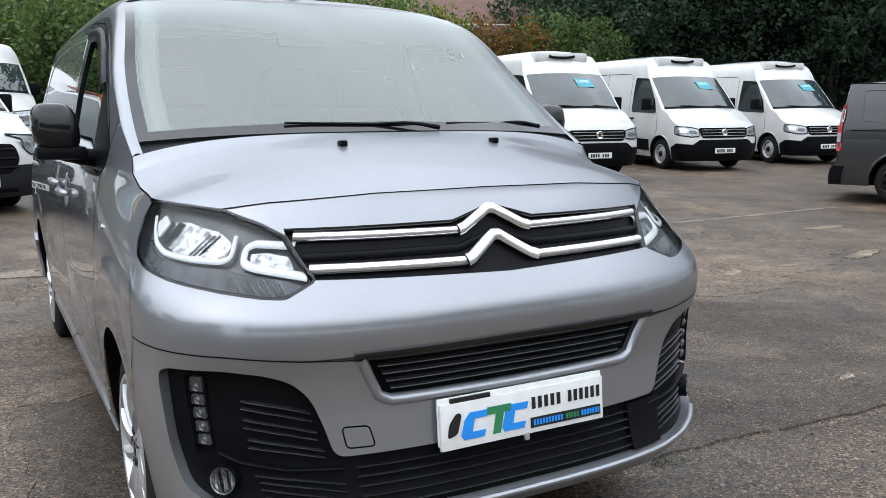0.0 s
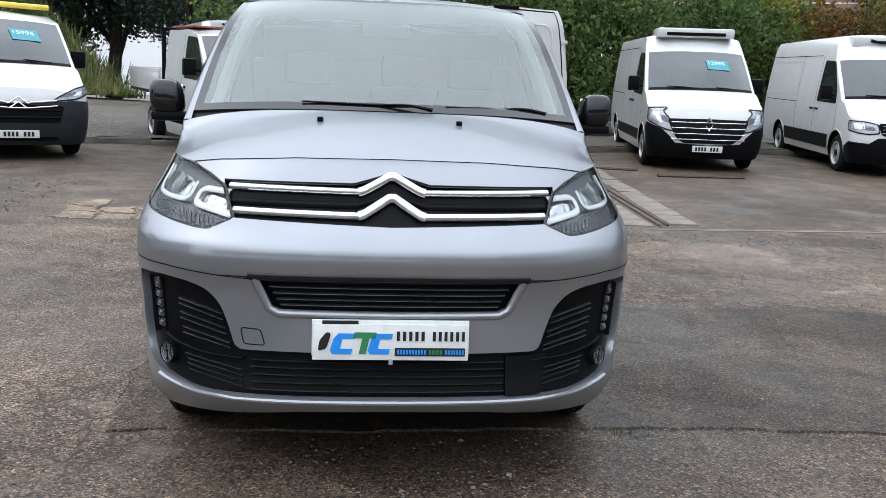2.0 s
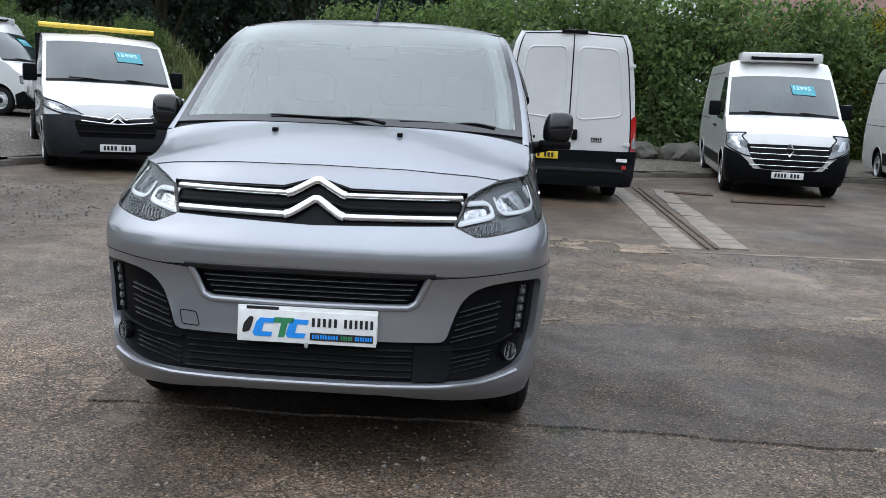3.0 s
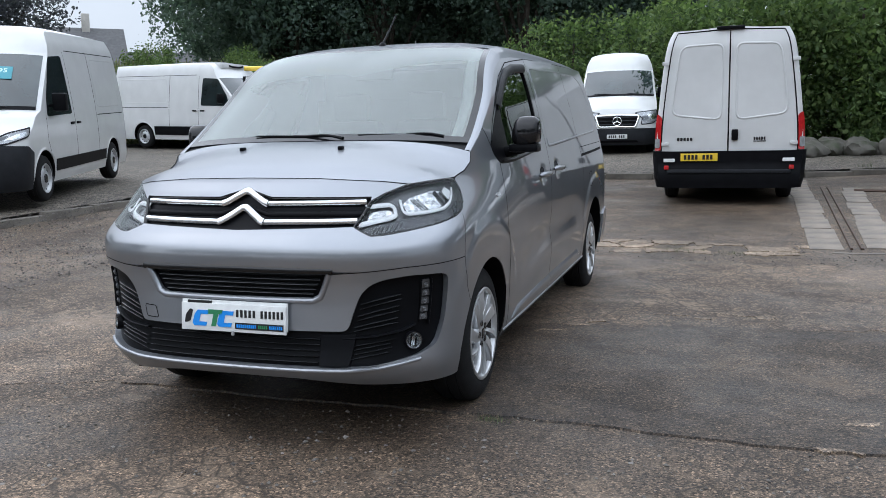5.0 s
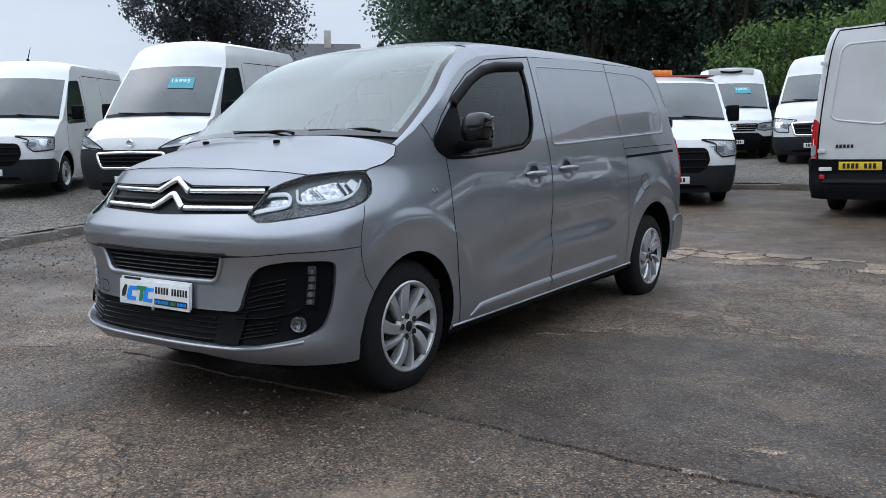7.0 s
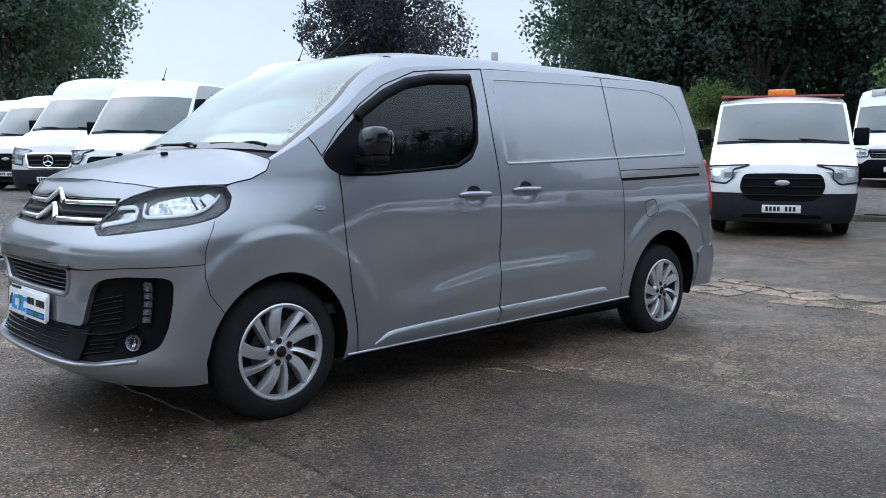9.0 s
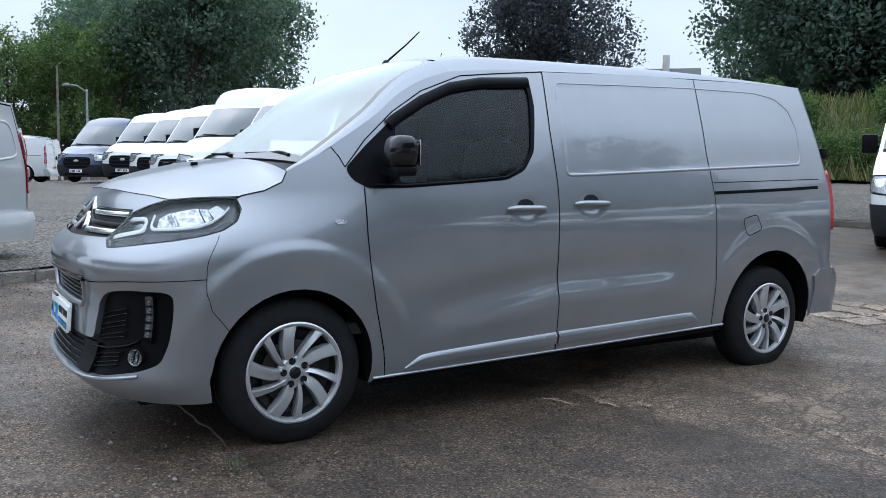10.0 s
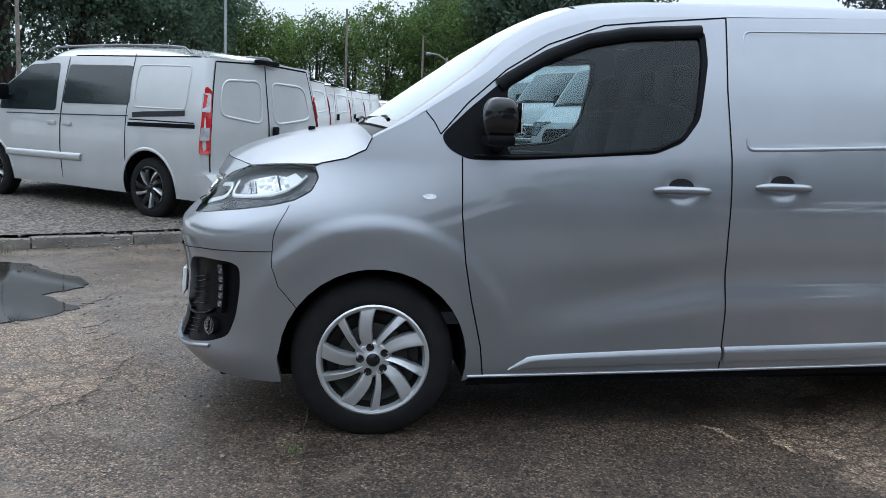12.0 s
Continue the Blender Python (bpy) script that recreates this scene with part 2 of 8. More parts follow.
def rounded(pts, r, n=5, closed=True):
    """The outline with its corners rounded off."""
    p = [np.array(q, float) for q in pts]
    out = []
    for i, c in enumerate(p):
        if not closed and i in (0, len(p) - 1):
            out.append(c)
            continue
        a, b = p[i - 1], p[(i + 1) % len(p)]
        da, db = a - c, b - c
        la, lb = np.linalg.norm(da), np.linalg.norm(db)
        s, e = c + da / la * min(r, la * 0.45), c + db / lb * min(r, lb * 0.45)
        for t in np.linspace(0, 1, n):
            out.append((1 - t) ** 2 * s + 2 * t * (1 - t) * c + t * t * e)
    return [tuple(q) for q in out]


def dense(pts, step, closed=True):
    p = [np.array(q, float) for q in pts]
    out = []
    for i in range(len(p) if closed else len(p) - 1):
        a, b = p[i], p[(i + 1) % len(p)]
        k = max(1, int(np.ceil(np.linalg.norm(b - a) / step)))
        out += [a + (b - a) * j / k for j in range(k)]
    if not closed:
        out.append(p[-1])
    return np.array(out)


def inside(poly, q):
    poly, q = np.asarray(poly), np.asarray(q)
    x, y = q[:, 0], q[:, 1]
    hit = np.zeros(len(q), bool)
    j = len(poly) - 1
    for i in range(len(poly)):
        (xi, yi), (xj, yj) = poly[i], poly[j]
        c = (yi > y) != (yj > y)
        hit ^= c & (x < (xj - xi) * (y - yi) / ((yj - yi) if yj != yi else 1e-12) + xi)
        j = i
    return hit


class Geo:
    """Collects vertices and faces of one mesh."""

    def __init__(self):
        self.v, self.f, self.n = [], [], None

    def add(self, v, f):
        k = len(self.v)
        self.v += [tuple(map(float, q)) for q in v]
        self.f += [tuple(i + k for i in q) for q in f]
        return self

    def grid(self, p, flip=False, close_u=False):
        """p: rows x columns x 3."""
        r, c = p.shape[:2]
        f = []
        for i in range(r - 1):
            for j in range(c if close_u else c - 1):
                q = (i * c + j, i * c + (j + 1) % c, (i + 1) * c + (j + 1) % c, (i + 1) * c + j)
                f.append(q[::-1] if flip else q)
        return self.add(p.reshape(-1, 3), f)

    def box(self, cx, cy, cz, sx, sy, sz, bevel=0.0, m=None):
        bm = bmesh.new()
        bmesh.ops.create_cube(bm, size=1.0)
        bmesh.ops.scale(bm, vec=(sx, sy, sz), verts=bm.verts)
        if bevel:
            bmesh.ops.bevel(bm, geom=bm.edges[:], offset=bevel, segments=2, affect="EDGES", profile=0.6)
        if m is not None:
            bmesh.ops.transform(bm, matrix=m, verts=bm.verts)
        bmesh.ops.translate(bm, vec=(cx, cy, cz), verts=bm.verts)
        bm.verts.index_update()
        self.add([v.co for v in bm.verts], [[v.index for v in f.verts] for f in bm.faces])
        bm.free()
        return self

    def tube(self, pts, r, n=8, cap=True):
        p = np.array(pts, float)
        rs = np.broadcast_to(np.array(r, float), (len(p),))
        d = np.gradient(p, axis=0)
        d /= np.linalg.norm(d, axis=1)[:, None] + 1e-9
        ref = np.array((0, 0, 1.0)) if abs(d[:, 2]).mean() < 0.8 else np.array((1.0, 0, 0))
        s = np.cross(d, ref)
        s /= np.linalg.norm(s, axis=1)[:, None] + 1e-9
        u = np.cross(s, d)
        a = np.linspace(0, 2 * math.pi, n, endpoint=False)
        ring = p[:, None] + rs[:, None, None] * (np.cos(a)[None, :, None] * s[:, None] + np.sin(a)[None, :, None] * u[:, None])
        k = len(self.v)
        self.grid(ring, close_u=True)
        if cap:
            self.f.append(tuple(k + i for i in range(n))[::-1])
            self.f.append(tuple(k + (len(p) - 1) * n + i for i in range(n)))
        return self

    def lathe(self, prof, n=40, axis="x", at=(0, 0, 0)):
        """prof: (along the axis, radius)."""
        a = np.linspace(0, 2 * math.pi, n, endpoint=False)
        pr = np.array(prof, float)
        h, r = pr[:, 0][:, None] + 0 * a, pr[:, 1][:, None]
        c, s = r * np.cos(a), r * np.sin(a)
        p = {"x": (h, c, s), "y": (s, h, c), "z": (c, s, h)}[axis]
        return self.grid(np.stack(p, 2) + np.array(at), close_u=True)

    def prism(self, outline, depth, m=None):
        """A flat outline in x, z, carried from y = 0 to y = depth."""
        n = len(outline)
        v = [(x, 0, z) for x, z in outline] + [(x, depth, z) for x, z in outline]
        f = [tuple(range(n)), tuple(range(2 * n - 1, n - 1, -1))] + [(i, i + n, (i + 1) % n + n, (i + 1) % n) for i in range(n)]
        if m is not None:
            v = [m @ Vector(q) for q in v]
        return self.add(v, f)

    def mirrored(self):
        g = Geo()
        g.add([(-x, y, z) for x, y, z in self.v], [q[::-1] for q in self.f])
        if self.n is not None:
            g.n = self.n * np.array((-1, 1, 1))
        return g

    def both(self):
        m = self.mirrored()
        g = Geo()
        g.add(self.v, self.f)
        g.add(m.v, m.f)
        if self.n is not None:
            g.n = np.vstack([self.n, m.n])
        return g


def mesh_of(name, g, mat, smooth=True):
    me = bpy.data.meshes.new(name)
    me.from_pydata(g.v, [], g.f)
    me.materials.append(mat)
    if smooth is True:
        me.polygons.foreach_set("use_smooth", [True] * len(me.polygons))
        if g.n is None:
            me.set_sharp_from_angle(angle=radians(38))
        else:
            me.normals_split_custom_set_from_vertices([tuple(q) for q in g.n])
    me.update()
    return me


def part(name, g, mat, parent, label="", smooth=True):
    """One mesh under a thing or under a part."""
    ob = new(name, mesh_of(name, g, mat, smooth))
    ob.parent = parent
    return tagged(ob, label)


def thing(name, label, category, m=None, group="", kind=""):
    ob = new(name)
    if m is not None:
        ob.matrix_world = m
    return tagged(ob, label, category, group, kind)


def solid(name, g, mat, label, category, group="", kind="", smooth=True):
    return tagged(new(name, mesh_of(name, g, mat, smooth)), label, category, group, kind)


def text_geo(s, size, m, depth=0.002, space=1.0, bold=0.0, width=None):
    """Lettering as solid geometry, its foot line starting at m, in m's x and z."""
    cu = bpy.data.curves.new("lettering", "FONT")
    cu.body, cu.size, cu.extrude, cu.space_character, cu.offset, cu.resolution_u = s, size, depth, space, bold, 3
    ob = bpy.data.objects.new("lettering", cu)
    me = bpy.data.meshes.new_from_object(ob)
    g = Geo()
    xs = [v.co.x for v in me.vertices]
    k = width / (max(xs) - min(xs)) if width else 1.0
    x0 = min(xs)
    g.add([m @ Vector(((v.co.x - x0) * k, -v.co.z, v.co.y)) for v in me.vertices], [list(p.vertices) for p in me.polygons])
    bpy.data.objects.remove(ob)
    bpy.data.curves.remove(cu)
    bpy.data.meshes.remove(me)
    return g


class Shell:
    """The outer skin of a van: front along -y, its left at +x. A place on it is (a, z): a runs from the middle of the nose round the corner and along the side."""

    def __init__(s, W, L, D, nf, Dr, nr, half, front, rear, disp=None, taper=None):
        s.W, s.L, s.disp, s.taper = W, L, disp, taper
        th = np.linspace(0, math.pi / 2, 400)
        fx, fy = W * np.sin(th) ** (2 / nf), D * (1 - np.cos(th) ** (2 / nf))
        sy = np.linspace(D, L - Dr, 300)[1:-1]
        rx, ry = W * np.cos(th) ** (2 / nr), L - Dr + Dr * np.sin(th) ** (2 / nr)
        X, Y = np.concatenate([fx, np.full(len(sy), W), rx]), np.concatenate([fy, sy, ry])
        A = np.concatenate([[0], np.cumsum(np.hypot(np.diff(X), np.diff(Y)))])
        keep = np.concatenate([[True], np.diff(A) > 1e-6])
        s.X, s.Y, s.A = X[keep], Y[keep], A[keep]
        s.nfront = int(np.argmax(s.Y >= D - 1e-6))
        s.H, s.F, s.R = smooth_table(*half), smooth_table(*front), smooth_table(*rear)
        s.amax = s.A[-1]

    def p(s, a, z):
        a, z = np.asarray(a, float), np.asarray(z, float)
        sg, q = np.where(a < 0, -1.0, 1.0), np.abs(a)
        x0, y0 = np.interp(q, s.A, s.X), np.interp(q, s.A, s.Y)
        x = x0 * s.H(z) / s.W
        if s.taper:
            x = x * (1 - s.taper(y0, z))
        y = y0 + s.F(z) * step01(1 - y0 / 1.0) - s.R(z) * step01((y0 - (s.L - 0.8)) / 0.8)
        if s.disp:
            x = x + s.disp(y, z, sg) * (x0 / s.W) ** 10
        return np.stack([sg * x, y, z], -1)

    def normal(s, a, z):
        e = 0.004
        n = np.cross(s.p(a + e, z) - s.p(a - e, z), s.p(a, z + e) - s.p(a, z - e))
        return n / (np.linalg.norm(n, axis=-1)[..., None] + 1e-12)

    def fx(s, x, z):
        """Place on the nose at sideways distance x."""
        a = s.A[:s.nfront + 1]
        k = s.p(a, np.full_like(a, z))[:, 0]
        top = int(np.argmax(k)) + 1
        return (math.copysign(float(np.interp(abs(x), k[:top], a[:top])), x), z)

    def sy(s, y, z, side=1):
        """Place on the side at length y."""
        a = np.linspace(s.A[s.nfront] * 0.35, s.amax, 1200)
        k = s.p(a, np.full_like(a, z))[:, 1]
        return (side * float(np.interp(y, k, a)), z)

    def patch(s, outline, step=0.03, off=0.0, thick=0.0, holes=(), crown=0.0):
        rim = dense(outline, step)
        loops = [rim] + [dense(h, step) for h in holes]
        lo, hi = rim.min(0), rim.max(0)
        nx, nz = max(2, int((hi[0] - lo[0]) / step) + 1), max(2, int((hi[1] - lo[1]) / step) + 1)
        gx, gz = np.meshgrid(np.linspace(lo[0], hi[0], nx), np.linspace(lo[1], hi[1], nz))
        q = np.stack([gx.ravel(), gz.ravel()], 1)
        ok = inside(rim, q)
        for h in loops[1:]:
            ok &= ~inside(h, q)
        q = q[ok]
        edge = np.vstack(loops)
        if len(q):
            d = np.min(np.hypot(q[:, None, 0] - edge[None, :, 0], q[:, None, 1] - edge[None, :, 1]), 1) if len(q) * len(edge) < 4e6 else np.concatenate([np.min(np.hypot(c[:, None, 0] - edge[None, :, 0], c[:, None, 1] - edge[None, :, 1]), 1) for c in np.array_split(q, 20)])
            q = q[d > step * 0.45]
        pts, edges, k = np.vstack([edge, q]), [], 0
        for lp in loops:
            n = len(lp)
            edges += [(k + i, k + (i + 1) % n) for i in range(n)]
            k += n
        from_cdt = DELAUNAY([Vector(v) for v in pts], edges, [], 0, 1e-6)
        uv = np.array([tuple(v) for v in from_cdt[0]])
        tri = np.array(from_cdt[2])
        c = uv[tri].mean(1)
        keep = inside(rim, c)
        for h in loops[1:]:
            keep &= ~inside(h, c)
        tri = tri[keep]
        used = np.unique(tri)
        remap = -np.ones(len(uv), int)
        remap[used] = np.arange(len(used))
        uv, tri = uv[used], remap[tri]
        e1, e2 = uv[tri[:, 1]] - uv[tri[:, 0]], uv[tri[:, 2]] - uv[tri[:, 0]]
        bad = e1[:, 0] * e2[:, 1] - e1[:, 1] * e2[:, 0] < 0
        tri[bad] = tri[bad][:, ::-1]
        n = s.normal(uv[:, 0], uv[:, 1])
        v = s.p(uv[:, 0], uv[:, 1]) + n * off
        g = Geo()
        g.add(v, tri.tolist())
        if thick:
            count = {}
            for t in tri.tolist():
                for i in range(3):
                    e = (t[i], t[(i + 1) % 3])
                    count[tuple(sorted(e))] = None if tuple(sorted(e)) in count else e
            border = [e for e in count.values() if e]
            ids = {i: len(v) + k for k, i in enumerate(sorted({i for e in border for i in e}))}
            order = sorted(ids)
            g.add([v[i] - n[i] * thick for i in order], [])
            g.f += [(b, a, ids[a], ids[b]) for a, b in border]
        else:
            g.n = n
        return g

    def ribbon(s, pts, w, off=0.0015, step=0.03, bead=0.0, closed=False):
        """A narrow strip along a line on the skin; with bead it stands out half round."""
        q = dense(pts, step, closed)
        if closed:
            q = np.vstack([q, q[:1]])
        d = np.gradient(q, axis=0)
        d /= np.linalg.norm(d, axis=1)[:, None] + 1e-12
        side = np.stack([-d[:, 1], d[:, 0]], 1)
        across = np.linspace(-0.5, 0.5, 7 if bead else 2)
        uv = q[:, None] + side[:, None] * across[None, :, None] * w
        lift = off + bead * np.sqrt(np.clip(1 - (2 * across) ** 2, 0, 1))
        n = s.normal(uv[..., 0], uv[..., 1])
        return Geo().grid(s.p(uv[..., 0], uv[..., 1]) + n * np.broadcast_to(lift, uv.shape[:2])[..., None], flip=True)


def coons(c0, c1, d0, d1, hold=1.0):
    """A sheet between four edges: c0, c1 run with u; d0, d1 with v; d0 starts where c0 starts. With hold over 1 the sheet keeps the swell of d0 until near d1."""
    nu, nv = len(c0), len(d0)
    u, v = np.linspace(0, 1, nu)[None, :, None] ** hold, np.linspace(0, 1, nv)[:, None, None]
    ruled_v = (1 - v) * c0[None] + v * c1[None]
    off0 = d0[:, None] - ((1 - v) * c0[0] + v * c1[0])
    off1 = d1[:, None] - ((1 - v) * c0[-1] + v * c1[-1])
    return ruled_v + (1 - u) * off0 + u * off1


def full_width(h):
    """Both halves of a sheet whose first column lies in the middle."""
    left = h[:, ::-1][:, :-1] * np.array((-1, 1, 1))
    return np.concatenate([left, h], 1)


def arc_edge(c, e, n, power, sag=2.0):
    """From the middle point c out to e: falls with x to the power, and runs back with x to the power sag."""
    u = np.linspace(0, 1, n)
    c, e = np.array(c, float), np.array(e, float)
    return np.stack([c[0] + (e[0] - c[0]) * u, c[1] + (e[1] - c[1]) * u ** sag, c[2] + (e[2] - c[2]) * u ** power], 1)


# ---- wheels ----
def wheel_meshes(R, width, rim_r, style):
    """Meshes of one wheel, its outer face towards +x at x = 0, centred on the hub: tyre, rim, hub cap."""
    w, k = width, 56
    tyre = Geo().lathe([(-0.012, rim_r - 0.004), (-0.002, rim_r + 0.012), (-0.001, rim_r + 0.03), (-0.006, R - 0.055), (-0.016, R - 0.028), (-0.03, R - 0.009), (-0.05, R - 0.002), (-0.056, R - 0.008), (-0.062, R - 0.001),
                        (-w * 0.5 + 0.006, R), (-w * 0.5, R - 0.007), (-w * 0.5 - 0.006, R), (-w + 0.05, R - 0.002), (-w + 0.02, R - 0.02), (-w + 0.004, R - 0.06), (-w, rim_r + 0.02), (-w + 0.01, rim_r - 0.005)], k)
    rim = Geo().lathe([(-0.002, rim_r + 0.006), (0.002, rim_r - 0.001), (-0.001, rim_r - 0.012), (-0.016, rim_r - 0.019), (-0.11, rim_r - 0.03), (-w + 0.02, rim_r - 0.02)], k)
    face = Geo()
    if style == "alloy":
        # ten flat blades: five broad ones and five slim ones by turns, leaning round the hub
        for i in range(2):
            rows = []
            for t in np.linspace(0, 1, 11):
                q = t * (rim_r - 0.004 - 0.045) + 0.045
                turn_d = np.interp(q / rim_r, [0.2, 0.45, 0.7, 1.0], [-20, -18, -12, -5] if i == 0 else [12, 22, 29, 34])
                hw = np.interp(q / rim_r, [0.2, 0.45, 0.85, 1.0], [0.019, 0.028, 0.031, 0.036] if i == 0 else [0.009, 0.013, 0.018, 0.022])
                a = math.pi / 2 - radians(float(turn_d))
                x = 0.004 - 0.020 * (1 - t) ** 2 - 0.010 * t ** 4
                ring = []
                for u, dx in ((-1, -0.050), (-1, -0.012), (-0.86, -0.004), (0.1, 0.000), (0.62, 0.004), (0.84, 0.003), (1, -0.006), (1, -0.050)):
                    c, d = math.cos(a), math.sin(a)
                    ring.append((x + dx, q * c + u * hw * d, q * d - u * hw * c))
                rows.append(ring)
            if i == 0:
                blade_a = Geo().grid(np.array(rows), flip=True)
            else:
                blade_b = Geo().grid(np.array(rows), flip=True)
        hub = Geo().lathe([(-0.035, 0.080), (-0.022, 0.076), (-0.013, 0.066), (-0.011, 0.034), (-0.008, 0.028)], 30)
        face.add(hub.v, hub.f)
        dark = Geo().lathe([(-0.0085, 0.028), (-0.006, 0.025), (-0.005, 0.0)], 24)
        for i in range(5):
            a = math.pi / 2 - radians(-14 + 72 * i)
            if i == 0:
                nut = Geo().lathe([(-0.03, 0.0165), (-0.0075, 0.0165), (-0.0090, 0.0120), (-0.0088, 0.0)], 12, at=(0, 0.054 * math.cos(a), 0.054 * math.sin(a)))
        # dark dish over the rim barrel: shade between the spokes put into colour
        back = Geo().lathe([(-0.024, rim_r - 0.0205), (-0.06, rim_r - 0.036), (-0.075, 0.15), (-0.075, 0.0)], 40)
        disc = Geo().lathe([(-0.052, 0.145), (-0.050, 0.145), (-0.048, 0.14), (-0.048, 0.07)], 40)
        back.add(disc.v, disc.f)
    else:
        face.lathe([(-0.02, rim_r - 0.018), (-0.035, rim_r - 0.03), (-0.045, rim_r * 0.8), (-0.03, rim_r * 0.66), (-0.012, rim_r * 0.5), (-0.012, rim_r * 0.34), (-0.03, rim_r * 0.32)], 32)
        dark = Geo().lathe([(-0.028, rim_r * 0.32), (-0.004, rim_r * 0.3), (0.0, rim_r * 0.2), (0.0, 0.0)], 20)
        for i in range(10):
            a = 2 * math.pi * i / 10
            if i == 0:
                nut = Geo().lathe([(-0.05, rim_r * 0.085), (-0.037, rim_r * 0.085), (-0.036, 0.0)], 8, at=(0, rim_r * 0.78 * math.cos(a), rim_r * 0.78 * math.sin(a)))
        back = Geo().lathe([(-0.09, rim_r - 0.03), (-0.1, 0.0)], 20)
    spokes = [("spoke", mesh_of("spoke", b, M_ALLOY)) for b in (blade_a, blade_b)] if style == "alloy" else []
    spokes.append(("wheel_nut" if style == "alloy" else "vent_hole", mesh_of("wheel_nut", nut, M_GLOSSB)))
    return [("tyre", mesh_of("tyre", tyre, M_RUBBER)), ("rim", mesh_of("rim", rim, M_ALLOY if style == "alloy" else M_STEEL)), ("wheel_face", mesh_of("wheel_face", face, M_ALLOY if style == "alloy" else M_STEEL)),
            ("hub_cap", mesh_of("hub_cap", dark, M_GLOSSB)), ("brake_disc_and_shade", mesh_of("brake_disc_and_shade", back, M_DARKMETAL))] + spokes


def put_wheel(root, meshes, x, y, z, right, label):
    w = new("wheel", meshes[0][1])
    w.parent = root
    w.matrix_basis = pose(x, y, z, 0, 0, 180 if right else 0) if not right else pose(x, y, z, 0, 0, 180)
    tagged(w, label)
    for n, me in meshes[1:]:
        many = {"spoke": 5, "wheel_nut": 5, "vent_hole": 10}.get(n, 1)
        for k in range(many):
            o = new(n, me)
            o.parent = w
            if many > 1:
                o.matrix_basis = pose(0, 0, 0, 360 / many * k)
    return w


WHEEL_STEEL = wheel_meshes(0.345, 0.22, 0.215, "steel")
WHEEL_ALLOY = wheel_meshes(0.338, 0.215, 0.226, "alloy")


def repaint(meshes, dark, bright):
    """Other finishes on the same wheel: dark face, and slim spokes left bright where asked."""
    done = 0
    for n, me in meshes:
        if n in ("rim", "wheel_face") or (n == "spoke" and (done == 0 or not bright)):
            me.materials[0] = dark
        done += n == "spoke"
    return meshes


WHEEL_TWO = repaint(wheel_meshes(0.345, 0.215, 0.236, "alloy"), M_GLOSSB, True)
WHEEL_BLACK = repaint(wheel_meshes(0.345, 0.215, 0.240, "alloy"), M_GLOSSB, False)


def arch_notch(sh, yc, zc, r, z0, n=22):
    """Outline points over a wheel arch, from its front foot to its rear foot, in the height z0."""
    a0 = math.asin(max(-1, min(1, (z0 - zc) / r)))
    out = []
    for t in np.linspace(math.pi - a0, a0, n):
        y, z = yc + r * math.cos(t), zc + r * math.sin(t)
        out.append(sh.sy(y, z))
    return out


def arch_liner(sh, yc, zc, r, depth=0.35):
    t = np.linspace(-0.2, math.pi + 0.2, 26)
    y, z = yc + r * np.cos(t), zc + r * np.sin(t)
    rows = []
    for d in (0.0, 0.02, depth):
        rows.append([(float(sh.p(*[np.array(q) for q in sh.sy(yy, max(zz, 0.16))])[0]) - 0.006 - d, yy, zz) for yy, zz in zip(y, z)])
    g = Geo().grid(np.array(rows), flip=True)
    back = rows[-1]
    k = len(g.v)
    g.add(back + [(back[0][0], yc, zc)], [(i, i + 1, len(back)) for i in range(len(back) - 1)])
    return g


def plate(parent, m, mat, label, bars=((0.04, 0.25), (0.30, 0.46)), w=0.52, h=0.111):
    """A number plate whose writing is plain bars. m: its middle, facing -y."""
    g = Geo().box(0, 0, 0, w, 0.012, h, 0.003)
    g.v = [tuple(m @ Vector(q)) for q in g.v]
    ob = part("number_plate", g, mat, parent, label)
    for a, b in bars:
        k = max(2, round((b - a) / 0.052))
        for i in range(k):
            ink = Geo().box(a + (i + 0.5) * (b - a) / k - w / 2, -0.0075, 0, (b - a) / k * 0.66, 0.003, h * 0.62)
            ink.v = [tuple(m @ Vector(q)) for q in ink.v]
            part("plate_bar", ink, M_INK, ob)
    return ob


def mirror_arm(side, x, y, z, big=1.0):
    g = Geo()
    g.box(side * (x + 0.12 * big), y, z, 0.17 * big, 0.10 * big, 0.22 * big, 0.03 * big)
    g.box(side * (x + 0.01), y + 0.02, z - 0.05, 0.14 * big, 0.05, 0.05, 0.012)
    return g


BIG = dict(W=1.02, L=5.6, D=0.42, nf=3.0, Dr=0.10, nr=6.0, R=0.345, yf=0.98, yr=4.5, z0=0.26, nose=1.02, nose_c=1.06, cowl=(0.98, 1.34), cowl_mid=(0.72, 1.37), pillar=(1.72, 2.06), roof=2.42, top=2.50, dome=2.25,
           half=([0.2, 0.35, 0.7, 1.1, 1.4, 1.8, 2.2, 2.4, 2.6], [0.93, 0.985, 1.02, 1.015, 0.995, 0.955, 0.905, 0.86, 0.74], 0.06),
           front=([0.2, 0.3, 0.45, 0.65, 0.8, 0.95, 1.1, 1.25], [0.10, 0.03, 0.0, 0.0, 0.03, 0.08, 0.17, 0.28], 0.04), rear=([0.2, 0.5, 0.52, 1.2, 2.6], [0.02, 0.0, 0.08, 0.08, 0.16], 0.04))


